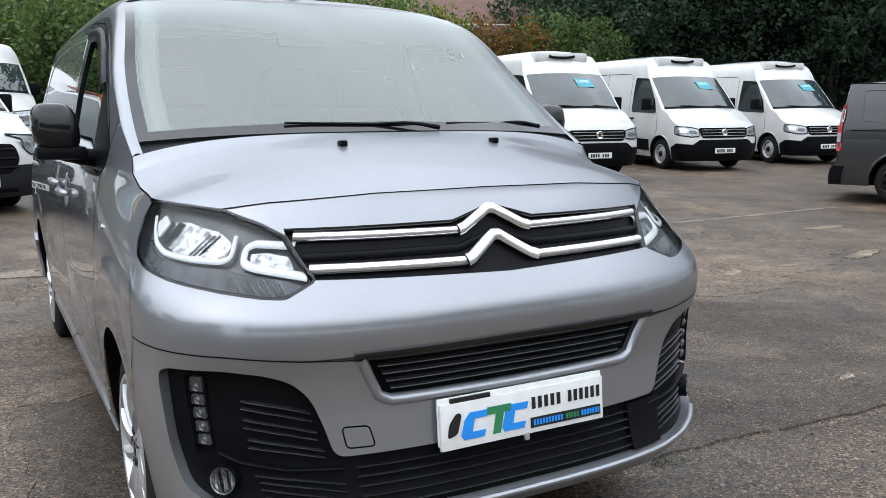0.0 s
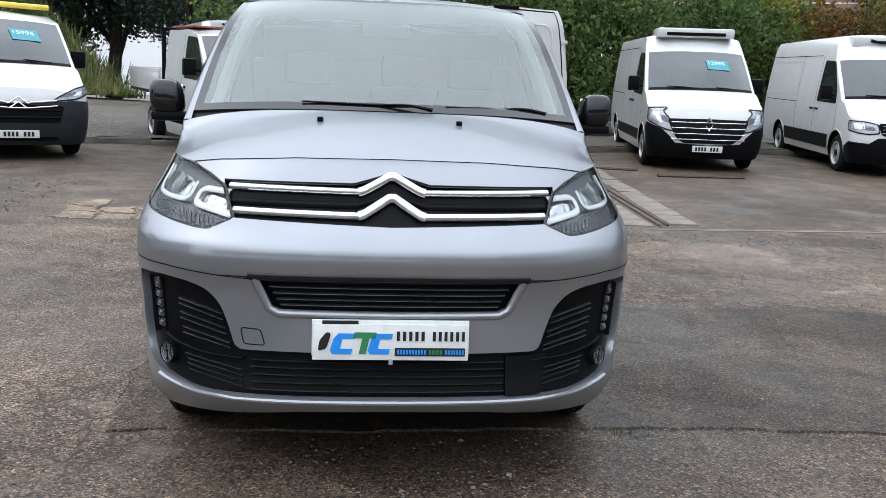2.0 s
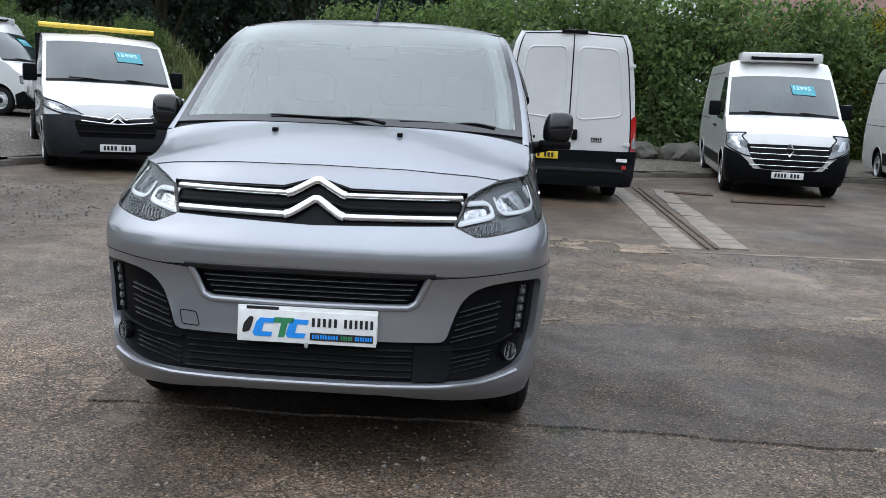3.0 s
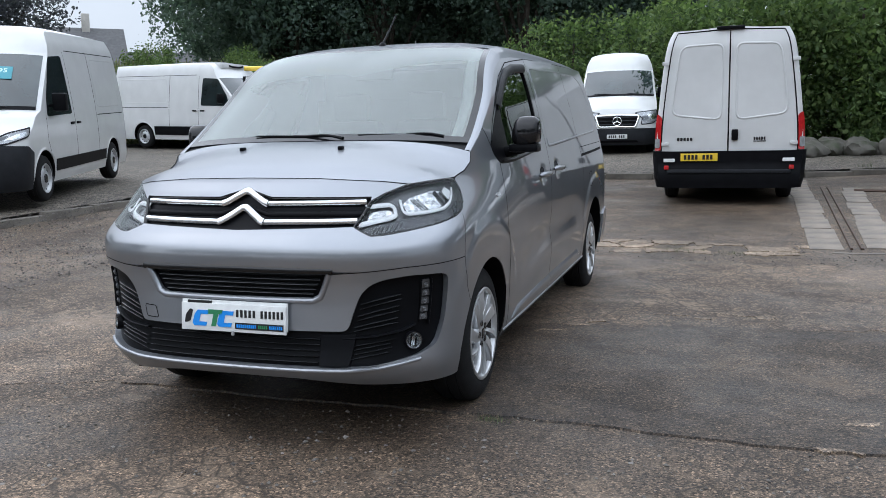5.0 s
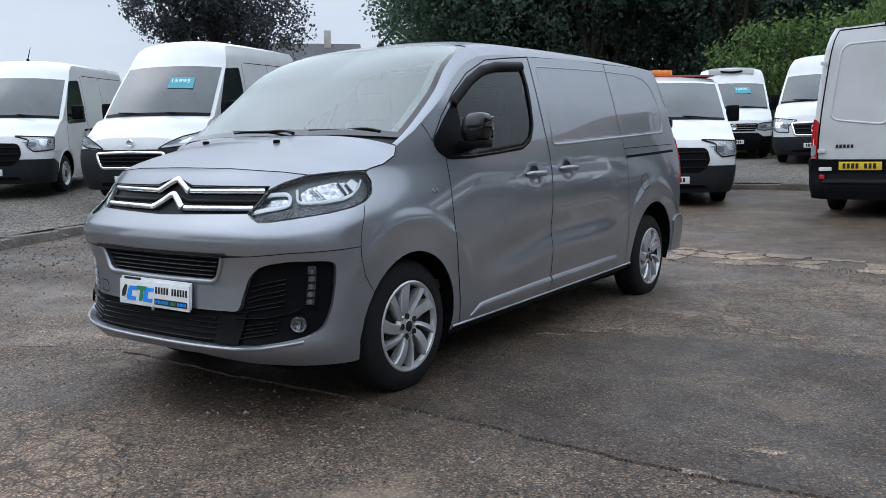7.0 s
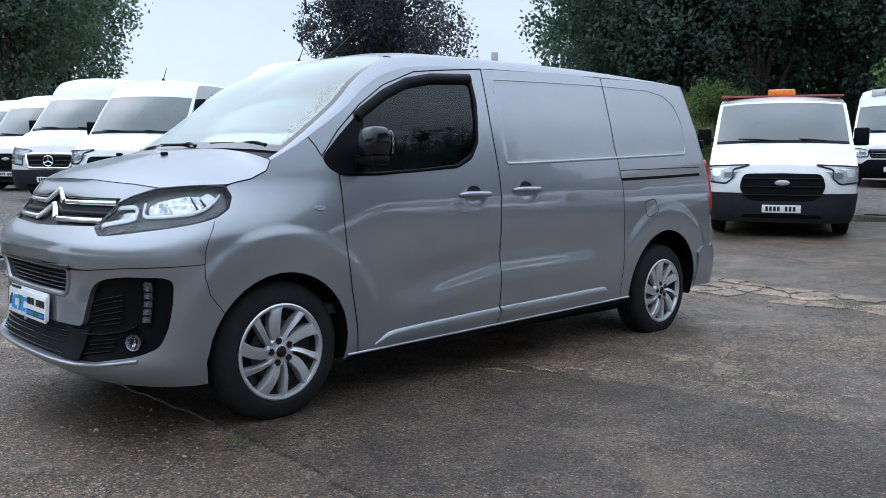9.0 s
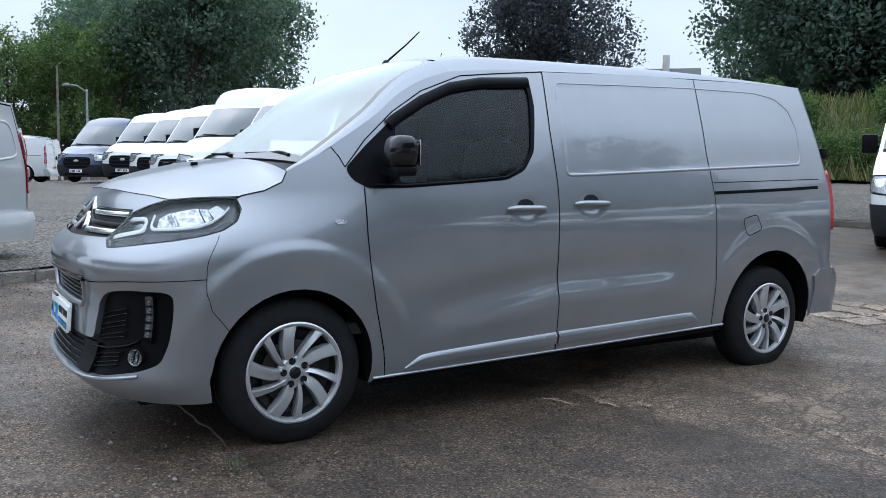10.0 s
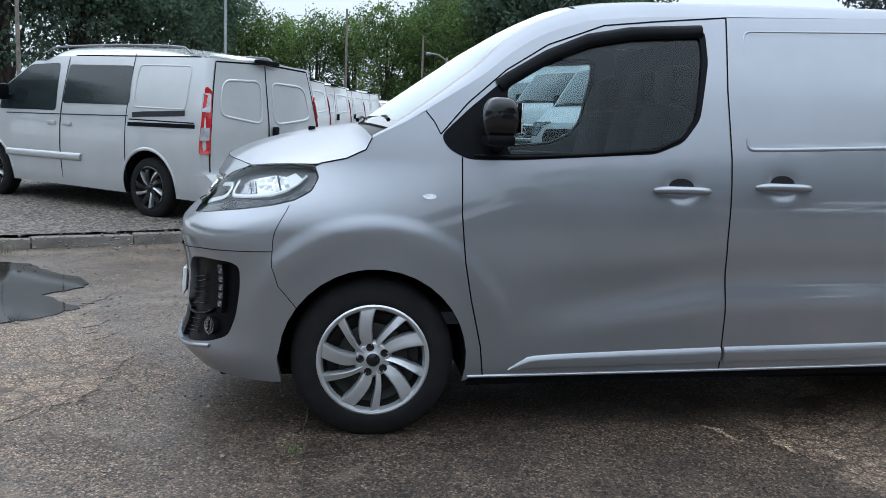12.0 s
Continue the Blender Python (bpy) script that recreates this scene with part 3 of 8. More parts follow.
def van(name, label, P, color, front=True, back=False, group="parked vans", wheels=None, cargo=True):
    """A panel van with its parts: skin, bonnet, screen, roof, glazing, lamps, bumper, mirrors, wheels."""
    P = {**BIG, **P}
    root = thing(name, label, P.get("category", "van"), None, group)
    L = P["L"] if cargo else P["cab"]
    sh = Shell(P["W"], L, P["D"], P["nf"], P["Dr"], P["nr"], P["half"], P["front"], P["rear"])
    z0, ra = P["z0"], P["R"] + 0.075
    cy, cz = P["cowl"]
    py, pz = P["pillar"]
    t_front = [sh.fx(0, P["nose_c"]), sh.fx(0.4, P["nose_c"] - 0.005), sh.fx(0.72, P["nose"])]
    t_hood = [t_front[-1], sh.sy(0.42, P["nose"] + 0.03), sh.sy(cy * 0.75, cz - 0.09), sh.sy(cy, cz)]
    t_pillar = [sh.sy(cy, cz), sh.sy(cy + (py - cy) * 0.5, cz + (pz - cz) * 0.52), sh.sy(py, pz)]
    t_roof = [sh.sy(py, pz), sh.sy(py + 0.22, P["roof"] - 0.06), sh.sy(P["dome"] + 0.1, P["roof"]), sh.sy((L + P["dome"]) / 2, P["roof"]), sh.sy(L - 0.35, P["roof"])]
    t_rear = [t_roof[-1], (sh.amax - 0.55, P["roof"] + 0.01), (sh.amax, P["roof"] + 0.05)]
    line = lambda pts, n: curve(pts, n)
    on = lambda uv: sh.p(uv[:, 0], uv[:, 1])
    low = [(0.0, z0), sh.fx(0.7, z0)]
    arches = arch_notch(sh, P["yf"], P["R"], ra, z0)
    if cargo:
        arches += arch_notch(sh, P["yr"], P["R"], ra, z0)
    top = np.vstack([line(t_front, 14), line(t_hood, 14)[1:], line(t_pillar, 12)[1:], line(t_roof, 26)[1:], line(t_rear, 10)[1:]])
    outline = low + arches + [(sh.amax, z0)] + [tuple(q) for q in top[::-1]]
    g = sh.patch(outline, 0.07).both()
    part("body", g, color, root)
    for yc in ([P["yf"], P["yr"]] if cargo else [P["yf"]]):
        la = arch_liner(sh, yc, P["R"], ra)
        for g2 in (la, la.mirrored()):
            part("wheel_arch", g2, M_GAP, root)
        ring = sh.ribbon([sh.sy(yc + (ra + 0.018) * math.cos(t), P["R"] + (ra + 0.018) * math.sin(t)) for t in np.linspace(0.12, math.pi - 0.12, 22)], 0.036, 0.001, bead=0.009)
        for g2 in (ring, ring.mirrored()):
            part("arch_lip", g2, color, root)
    n = 18
    hood = full_width(coons(on(line(t_front, n)), arc_edge((0, P["cowl_mid"][0], P["cowl_mid"][1]), on(np.array([sh.sy(cy, cz)]))[0], n, 3.0),
                            line([on(np.array([t_front[0]]))[0], (0, (P["cowl_mid"][0] + 0.12) * 0.5 + 0.02, (P["nose_c"] + P["cowl_mid"][1]) / 2 + 0.035), (0, *P["cowl_mid"])], n), on(line(t_hood, n)), 2.2))
    part("bonnet", Geo().grid(hood, flip=False), color, root)
    wt = (0, py - 0.17, pz + 0.04)
    screen_half = coons(arc_edge((0, *P["cowl_mid"]), on(np.array([sh.sy(cy, cz)]))[0], n, 3.0), arc_edge(wt, on(np.array([sh.sy(py, pz)]))[0], n, 3.0),
                        line([(0, *P["cowl_mid"]), (0, (P["cowl_mid"][0] + wt[1]) / 2 - 0.03, (P["cowl_mid"][1] + wt[2]) / 2 + 0.03), wt], n), on(line(t_pillar, n)))
    screen = full_width(screen_half)
    part("screen_surround", Geo().grid(screen), color, root)
    dz = P["top"] - wt[2]
    back_edge = on(line(t_rear, n))[::-1]
    roof_half = coons(arc_edge(wt, on(np.array([sh.sy(py, pz)]))[0], n, 3.0), back_edge, line([wt, (0, wt[1] + 0.28, wt[2] + dz * 0.62), (0, P["dome"], P["top"]), (0, (P["dome"] + L) / 2, P["top"]), tuple(back_edge[0])], 30), on(line(t_roof, 30)), 3.0)
    part("roof", Geo().grid(full_width(roof_half)), color, root)

    # windscreen glass, laid into the surround, with its dark lower band
    nrm = np.cross(np.gradient(screen, axis=1), np.gradient(screen, axis=0))
    nrm /= np.linalg.norm(nrm, axis=2)[..., None] + 1e-9
    c0, c1 = 1, screen.shape[1] - 1
    part("windscreen", Geo().grid((screen + nrm * 0.006)[1:n - 1, c0:c1]), M_VANSCREEN, root, "dark reflecting windscreen")
    part("scuttle", Geo().grid((screen + nrm * 0.007)[0:2, c0:c1]), M_BLACKP, root, "black scuttle under the windscreen")
    for x0, x1 in ((-0.05, -0.62), (0.62, 0.08)):
        a, wip = P["cowl_mid"], Geo()
        wip.tube([(x0, a[0] + 0.03, a[1] + 0.03), ((x0 + x1) / 2, a[0] + 0.055, a[1] + 0.055), (x1, a[0] + 0.11, a[1] + 0.06)], 0.012, 6)
        part("wiper", wip, M_BLACKP, root)

    # side glazing, seams, lower mouldings
    w0, w1 = cz + 0.03, pz - 0.05
    win = rounded([sh.sy(cy + 0.22, w0 - 0.12), sh.sy(cy + 0.30, w0 + 0.16), sh.sy(py - 0.06, w1), sh.sy(py + 0.50, w1 + 0.03), sh.sy(py + 0.55, w0 - 0.10)], 0.06)
    wg = sh.patch(win, 0.08, 0.004)
    for g2 in (wg, wg.mirrored()):
        part("side_window", g2, M_VANGLASS, root)
    y_d = py + 0.65
    for pts in ([sh.sy(cy + 0.18, w0 - 0.1), sh.sy(cy + 0.16, 0.9), sh.sy(cy + 0.38, z0 + 0.05)], [sh.sy(y_d, w1 + 0.1), sh.sy(y_d, 0.42)]):
        r = sh.ribbon(pts, 0.012)
        for g2 in (r, r.mirrored()):
            part("panel_gap", g2, M_GAP, root)
    if cargo:
        for pts in ([sh.sy(y_d + 1.15, w1 + 0.15), sh.sy(y_d + 1.15, 0.42)], [sh.sy(y_d + 1.2, cz - 0.12), sh.sy(L - 0.25, cz - 0.12)], [sh.sy(y_d + 0.1, w1 + 0.12), sh.sy(L - 0.3, w1 + 0.12)]):
            r = sh.ribbon(pts, 0.014)
            for g2 in (r, r.mirrored()):
                part("panel_gap", g2, M_GAP, root)
        for zz in (cz + 0.02,):
            pan = rounded([sh.sy(y_d + 1.25, zz), sh.sy(y_d + 1.25, w1 + 0.02), sh.sy(L - 0.4, w1 + 0.02), sh.sy(L - 0.4, zz)], 0.08)
            r = sh.ribbon(pan, 0.016, 0.002, bead=0.004, closed=True)
            for g2 in (r, r.mirrored()):
                part("side_pressing", g2, color, root)
    strip = P.get("strip")
    if strip:
        s0, s1 = strip
        for ya, yb in ((P["yf"] + ra + 0.04, P["yr"] - ra - 0.04),):
            sg = sh.patch([sh.sy(ya, s0), sh.sy(yb, s0), sh.sy(yb, s1), sh.sy(ya, s1)], 0.08, 0.012, 0.014)
            for g2 in (sg, sg.mirrored()):
                part("side_moulding", g2, M_BLACKP, root)
    for sgn in (1, -1):
        for yy in ((y_d - 0.16, y_d + 0.14) if cargo else (y_d - 0.16,)):
            q = sh.p(*[np.array(v) for v in sh.sy(yy, cz - 0.22)])
            h2 = Geo().box(sgn * (q[0] + 0.012), q[1], q[2], 0.03, 0.15, 0.04, 0.01)
            part("door_handle", h2, M_BLACKP if P.get("dark_handle", True) else color, root)
        q = sh.p(*[np.array(v) for v in sh.sy(cy + 0.42, cz)])
        part("door_mirror", mirror_arm(sgn, float(q[0]), cy + 0.42, cz + 0.12, P.get("mirror", 1.25)), M_BLACKP, root)

    if front:
        bz = P.get("bumper", 0.72)
        bump_o = [sh.fx(0, z0 - 0.02), sh.fx(0.6, z0 - 0.02), sh.sy(P["yf"] - ra - 0.03, z0 - 0.02), sh.sy(P["yf"] - ra - 0.03, bz - 0.10), sh.sy(0.33, bz), *[sh.fx(x, z) for x, z in P.get("bumper_top", [(0.7, bz), (0.5, bz), (0, bz)])]]
        bg = sh.patch(bump_o, 0.06, 0.016, 0.03)
        part("bumper", bg.both(), P.get("bumper_mat", M_GREYP), root)
        slot = rounded([sh.fx(-0.55, 0.31), sh.fx(0.55, 0.31), sh.fx(0.5, 0.36), sh.fx(-0.5, 0.36)], 0.03)
        part("lower_grille", sh.patch(slot, 0.05, 0.022), M_GAP, root)
        hl = [(sh.fx(x, z) if x < 0.82 else sh.sy(y, z)) for x, y, z in P["lamp"]]
        for sgn in (1, -1):
            q = [(sgn * a, z) for a, z in hl]
            lamp = sh.patch(rounded(q, 0.04), 0.05, 0.010, 0.012)
            lo = part("headlight", lamp, M_VANLAMP, root, "clear headlight with silvery reflector")
            ca, cb = sum(v[0] for v in q) / len(q), sum(v[1] for v in q) / len(q)
            for k, (da, dz2, size) in enumerate(((0.30, 0.30, 0.45), (-0.34, -0.26, 0.36))):
                a0, a1 = min(v[0] for v in q), max(v[0] for v in q)
                spot = [(ca + sgn * da * (a1 - a0) * 0.5 + (a - ca) * size, cb + dz2 * 0.06 + (z - cb) * size) for a, z in q]
                part("lamp_bowl", sh.patch(rounded(spot, 0.02), 0.05, 0.013), M_REFLECT if k == 0 else M_LAMPGREY, lo)
            part("lamp_rim", sh.ribbon(rounded(q, 0.04), 0.022, 0.010, bead=0.006, closed=True), M_GREYP, lo)
            cover = sh.patch(rounded(q, 0.04), 0.05, 0.018)
            part("lamp_cover", cover, M_LENS, lo)
        go = rounded([sh.fx(x, z) for x, z in P["grille"]] + [sh.fx(-x, z) for x, z in P["grille"][::-1] if x > 0.001], P.get("grille_r", 0.05))
        grille = part("grille", sh.patch(go, 0.05, 0.018, 0.02), P.get("grille_mat", M_GAP), root)
        zs = [z for x, z in P["grille"]]
        nb = P.get("bars", 3)
        for i in range(nb):
            z = min(zs) + (max(zs) - min(zs)) * (i + 0.7) / (nb + 0.4)
            xw = max(x for x, zz in P["grille"]) * 0.9
            r = sh.ribbon([sh.fx(-xw, z), sh.fx(0, z), sh.fx(xw, z)], P.get("bar_w", 0.03), 0.02, bead=0.012)
            part("grille_bar", r, P.get("bar_mat", M_GREYP), grille)
        if P.get("frame_mat"):
            part("grille_frame", sh.ribbon(go, 0.05, 0.02, bead=0.016, closed=True), P["frame_mat"], grille)
        bd = P.get("badge")
        if bd:
            shape, bx_z, size, bmat = bd
            q = sh.p(np.array(0.0), np.array(bx_z))
            b = Geo()
            at = (0, float(q[1]) - 0.045, bx_z)
            if shape == "ring":
                a = np.linspace(0, 2 * math.pi, 25)
                b.tube([(size * math.cos(t), at[1], bx_z + size * math.sin(t)) for t in a], 0.012, 6)
                for t in (90, 210, 330):
                    b.tube([(0, at[1], bx_z), (size * math.cos(radians(t)), at[1], bx_z + size * math.sin(radians(t)))], 0.013, 6)
            elif shape == "oval":
                b.lathe([(0.02, size), (0.0, size * 0.95), (-0.01, size * 0.7), (-0.012, 0.0)], 24, axis="y", at=at)
                b.v = [(x, y, bx_z + (z - bx_z) * 0.42) for x, y, z in b.v]
            elif shape == "diamond":
                a = [(0, size), (size * 0.62, 0), (0, -size), (-size * 0.62, 0), (0, size)]
                b.tube([(x, at[1], bx_z + z) for x, z in a], 0.022, 6)
            elif shape == "disc":
                b.lathe([(0.02, size), (0.0, size), (-0.01, size * 0.9), (-0.006, size * 0.8), (-0.006, 0.0)], 24, axis="y", at=at)
            elif shape == "chevron":
                for dz2 in (0.0, -0.075):
                    bar = sh.ribbon([sh.fx(-0.52, bx_z + dz2 + 0.015), sh.fx(-size, bx_z + dz2 - 0.02), sh.fx(size, bx_z + dz2 - 0.02), sh.fx(0.52, bx_z + dz2 + 0.015)], 0.024, 0.024, bead=0.012)
                    part("chrome_bar", bar, bmat, grille, "bright chrome bar")
                    b.tube([(-size * 1.1, at[1] + 0.01, bx_z + dz2 - 0.02), (-size * 0.9, at[1], bx_z + dz2 - 0.02), (0, at[1], bx_z + dz2 + 0.07), (size * 0.9, at[1], bx_z + dz2 - 0.02), (size * 1.1, at[1] + 0.01, bx_z + dz2 - 0.02)], 0.014, 6)
            part("badge", b, bmat, grille)
        pz0 = P.get("plate_z", 0.56)
        q = sh.p(np.array(0.0), np.array(pz0))
        plate(root, pose(0, float(q[1]) - 0.035, pz0), M_PLATEW, "white front number plate")
        if P.get("price"):
            k0, k1 = P.get("price_at", (0.55, 0.62))
            i, j = int(round(k1 * (n - 1))), int(round((k0 + 1) * (n - 1)))
            o = screen[i, j]
            rt = Vector(screen[i, j + 3] - screen[i, j - 3]).normalized()
            up = Vector(screen[i + 2, j] - screen[i - 2, j])
            if rt.x < 0:
                rt = -rt
            up = (up - rt * up.dot(rt)).normalized()
            away = rt.cross(up)
            mm = Matrix((rt, -away, up)).transposed().to_4x4()
            mm.translation = Vector(o) + away * 0.010
            card = Geo().box(0, 0, 0, 0.42, 0.004, 0.26)
            card.v = [tuple(mm @ Vector(v)) for v in card.v]
            co = part("price_card", card, M_STICKER, root, "turquoise card with a pale price on it")
            tg = text_geo(P["price"], 0.12, mm @ Matrix.Translation((-0.17, -0.004, 0.005)), 0.001, 1.0, 0.001, width=0.31)
            part("price_lettering", tg, M_STICKTXT, co, smooth=False)
    if back:
        zc = P["roof"]
        e = sh.amax
        w_r = P["W"]
        seam = sh.ribbon([(e, 0.56), (e, zc - 0.02)], 0.02, 0.002)
        rim = sh.ribbon([(e - w_r * 0.93, 0.58), (e - w_r * 0.90, zc - 0.03), (e, zc + 0.0)], 0.018, 0.002)
        seam.add(rim.v, rim.f)
        part("rear_door_gap", seam.both(), M_GAP, root)
        pan = rounded([(e - 0.10, cz - 0.10), (e - w_r * 0.80, cz - 0.02), (e - w_r * 0.76, zc - 0.22), (e - 0.10, zc - 0.20)], 0.12)
        pr = sh.ribbon(pan, 0.03, 0.001, bead=0.008, closed=True)
        for g2 in (pr, pr.mirrored()):
            part("rear_door_pressing", g2, color, root)
        tl = rounded([(e - w_r * 1.05, P.get("tail_low", 0.68)), (e - w_r * 0.93, P.get("tail_low", 0.68)), (e - w_r * 0.93, P.get("tail_top", 1.25) - 0.05), (e - w_r * 1.00, P.get("tail_top", 1.25))], 0.03)
        for sgn in (1, -1):
            t2 = part("tail_lamp", sh.patch([(sgn * a, z) for a, z in tl], 0.06, 0.018, 0.02), M_REDLENS, root, "red tail lamp")
            for m0, m1 in P.get("tail_white", ((0.80, 0.94),)):
                mid = rounded([(sgn * (e - w_r * 1.03), m0), (sgn * (e - w_r * 0.945), m0), (sgn * (e - w_r * 0.945), m1), (sgn * (e - w_r * 1.02), m1)], 0.02)
                part("lamp_lens", sh.patch(mid, 0.05, 0.021), M_VANLAMP, t2, "clear part of the tail lamp")
        bo = [(e, z0), (e - w_r * 0.9, z0), (e - w_r * 1.12, z0 + 0.03), (e - w_r * 1.12, P.get("bumper_line", 0.56)), (e - w_r * 0.8, P.get("bumper_line", 0.56) - 0.01), (e, P.get("bumper_line", 0.56) - 0.01)]
        part("rear_bumper", sh.patch(bo, 0.07, 0.05, 0.06).both(), P.get("bumper_mat", M_GREYP), root, "dark plastic rear bumper")
        yb = float(sh.p(np.array(e), np.array(0.62))[1])
        if P.get("plate_back", True):
            plate(root, pose(-0.0 + P.get("plate_x", 0.0), yb + P.get("plate_out", 0.03), P.get("rear_plate_z", 0.62), 0, 0, 180), M_PLATEY, "yellow rear number plate")
        hb = Geo().box(-0.09, yb + 0.02, 1.02, 0.09, 0.04, 0.16, 0.02)
        part("rear_handle", hb, M_BLACKP, root)
        for sgn in (1, -1) if P.get("hinges", True) else ():
            for zz in (0.9, zc - 0.45):
                part("door_hinge", Geo().box(sgn * (w_r - 0.09), float(sh.p(np.array(e), np.array(zz))[1]) + 0.01, zz, 0.10, 0.03, 0.05, 0.008), color, root)
        hi = Geo().box(0, yb - 0.06, zc + 0.02, 0.38, 0.05, 0.05, 0.012)
        part("high_brake_lamp", hi, M_BLACKP, root)
    if front and P.get("aerial", cargo):
        ya = P["dome"] + 0.05
        stub = part("aerial", Geo().lathe([(-0.05, 0.035), (0.02, 0.030), (0.045, 0.012), (0.05, 0.0)], 10, axis="z", at=(0, ya, P["top"])), M_BLACKP, root)
        part("aerial_rod", Geo().tube([(0, ya, P["top"] + 0.02), (0, ya + 0.10, P["top"] + 0.16), (0, ya + 0.18, P["top"] + 0.27)], [0.010, 0.008, 0.006], 6), M_BLACKP, stub)
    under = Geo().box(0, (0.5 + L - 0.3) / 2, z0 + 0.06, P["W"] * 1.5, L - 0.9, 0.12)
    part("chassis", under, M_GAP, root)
    for side in (1, -1):
        for yc in (P["yf"], P["yr"]):
            put_wheel(root, wheels or WHEEL_STEEL, side * (P["W"] - 0.035), yc, P["R"], side < 0, "black tyre on a silver steel rim" if not wheels else "black tyre on an alloy rim")
    return root, sh, P


def fridge_pod(root, P, z=None):
    """The refrigeration unit over the cab, with its dark curved intake."""
    z = z or P["top"]
    y = P["dome"] - 0.15
    pod = part("fridge_unit", Geo().box(0, y + 0.1, z - 0.05, 1.25, 0.75, 0.20, 0.06), M_WHITE, root, "white roof refrigeration unit")
    g = Geo()
    pts = [(-0.30, y - 0.29, z - 0.025), (-0.2, y - 0.295, z - 0.05), (0, y - 0.30, z - 0.06), (0.2, y - 0.295, z - 0.05), (0.30, y - 0.29, z - 0.025)]
    g.tube(curve(pts, 14), 0.028, 8)
    part("air_intake", g, M_BLACKP, pod)
    return pod


# ---- ground ----
def softplus(v, w=0.6):
    return w * np.log1p(np.exp(np.clip(v / w, -40, 40)))


def ground_z(x, y):
    """The yard: level round the van, rising gently away behind it and towards the row of vans."""
    return 0.044 * (softplus(y - 4.5) - softplus(y - 24)) + 0.035 * (softplus(-x - 3) - 0.35 * softplus(-x - 11) - 0.65 * softplus(-x - 40))


KERB = [(-1.6, -9.0), (-3.0, -5.5), (-4.05, -2.4), (-4.95, -0.2), (-5.6, 1.2), (-6.6, 2.9), (-7.2, 4.6), (-7.25, 6.6), (-7.0, 9.0), (-6.2, 11.6), (-4.9, 13.1), (-3.4, 13.5), (-1.0, 13.95), (1.5, 13.9), (3.4, 14.3), (5.7, 15.2), (9.0, 15.6), (14.0, 15.2), (22.0, 14.0), (34.0, 11.0)]


def sheet(xs, ys, lift=0.0, keep=None):
    X, Y = np.meshgrid(xs, ys)
    Z = ground_z(X, Y) + lift
    P = np.stack([X, Y, Z], 2)
    g = Geo()
    g.grid(P)
    return g


def spaced(lo, hi, fine_lo, fine_hi, fine, coarse):
    a = np.arange(fine_lo, fine_hi + 1e-6, fine)
    left = fine_lo - np.cumsum(fine * 1.22 ** np.arange(1, 60))
    right = fine_hi + np.cumsum(fine * 1.22 ** np.arange(1, 60))
    return np.concatenate([left[left > lo][::-1], a, right[right < hi]])


def times(n, l, a, c, fac=1.0, blend="MULTIPLY"):
    x = n.new("ShaderNodeMix")
    x.data_type, x.blend_type = "RGBA", blend
    if isinstance(fac, float):
        x.inputs[0].default_value = fac
    else:
        l.new(fac, x.inputs[0])
    l.new(a, x.inputs[6])
    if isinstance(c, tuple):
        x.inputs[7].default_value = (*c, 1)
    else:
        l.new(c, x.inputs[7])
    return x.outputs[2]


def first_of(n, l, colour):
    s = n.new("ShaderNodeSeparateColor")
    l.new(colour, s.inputs["Color"])
    return s.outputs["Red"]


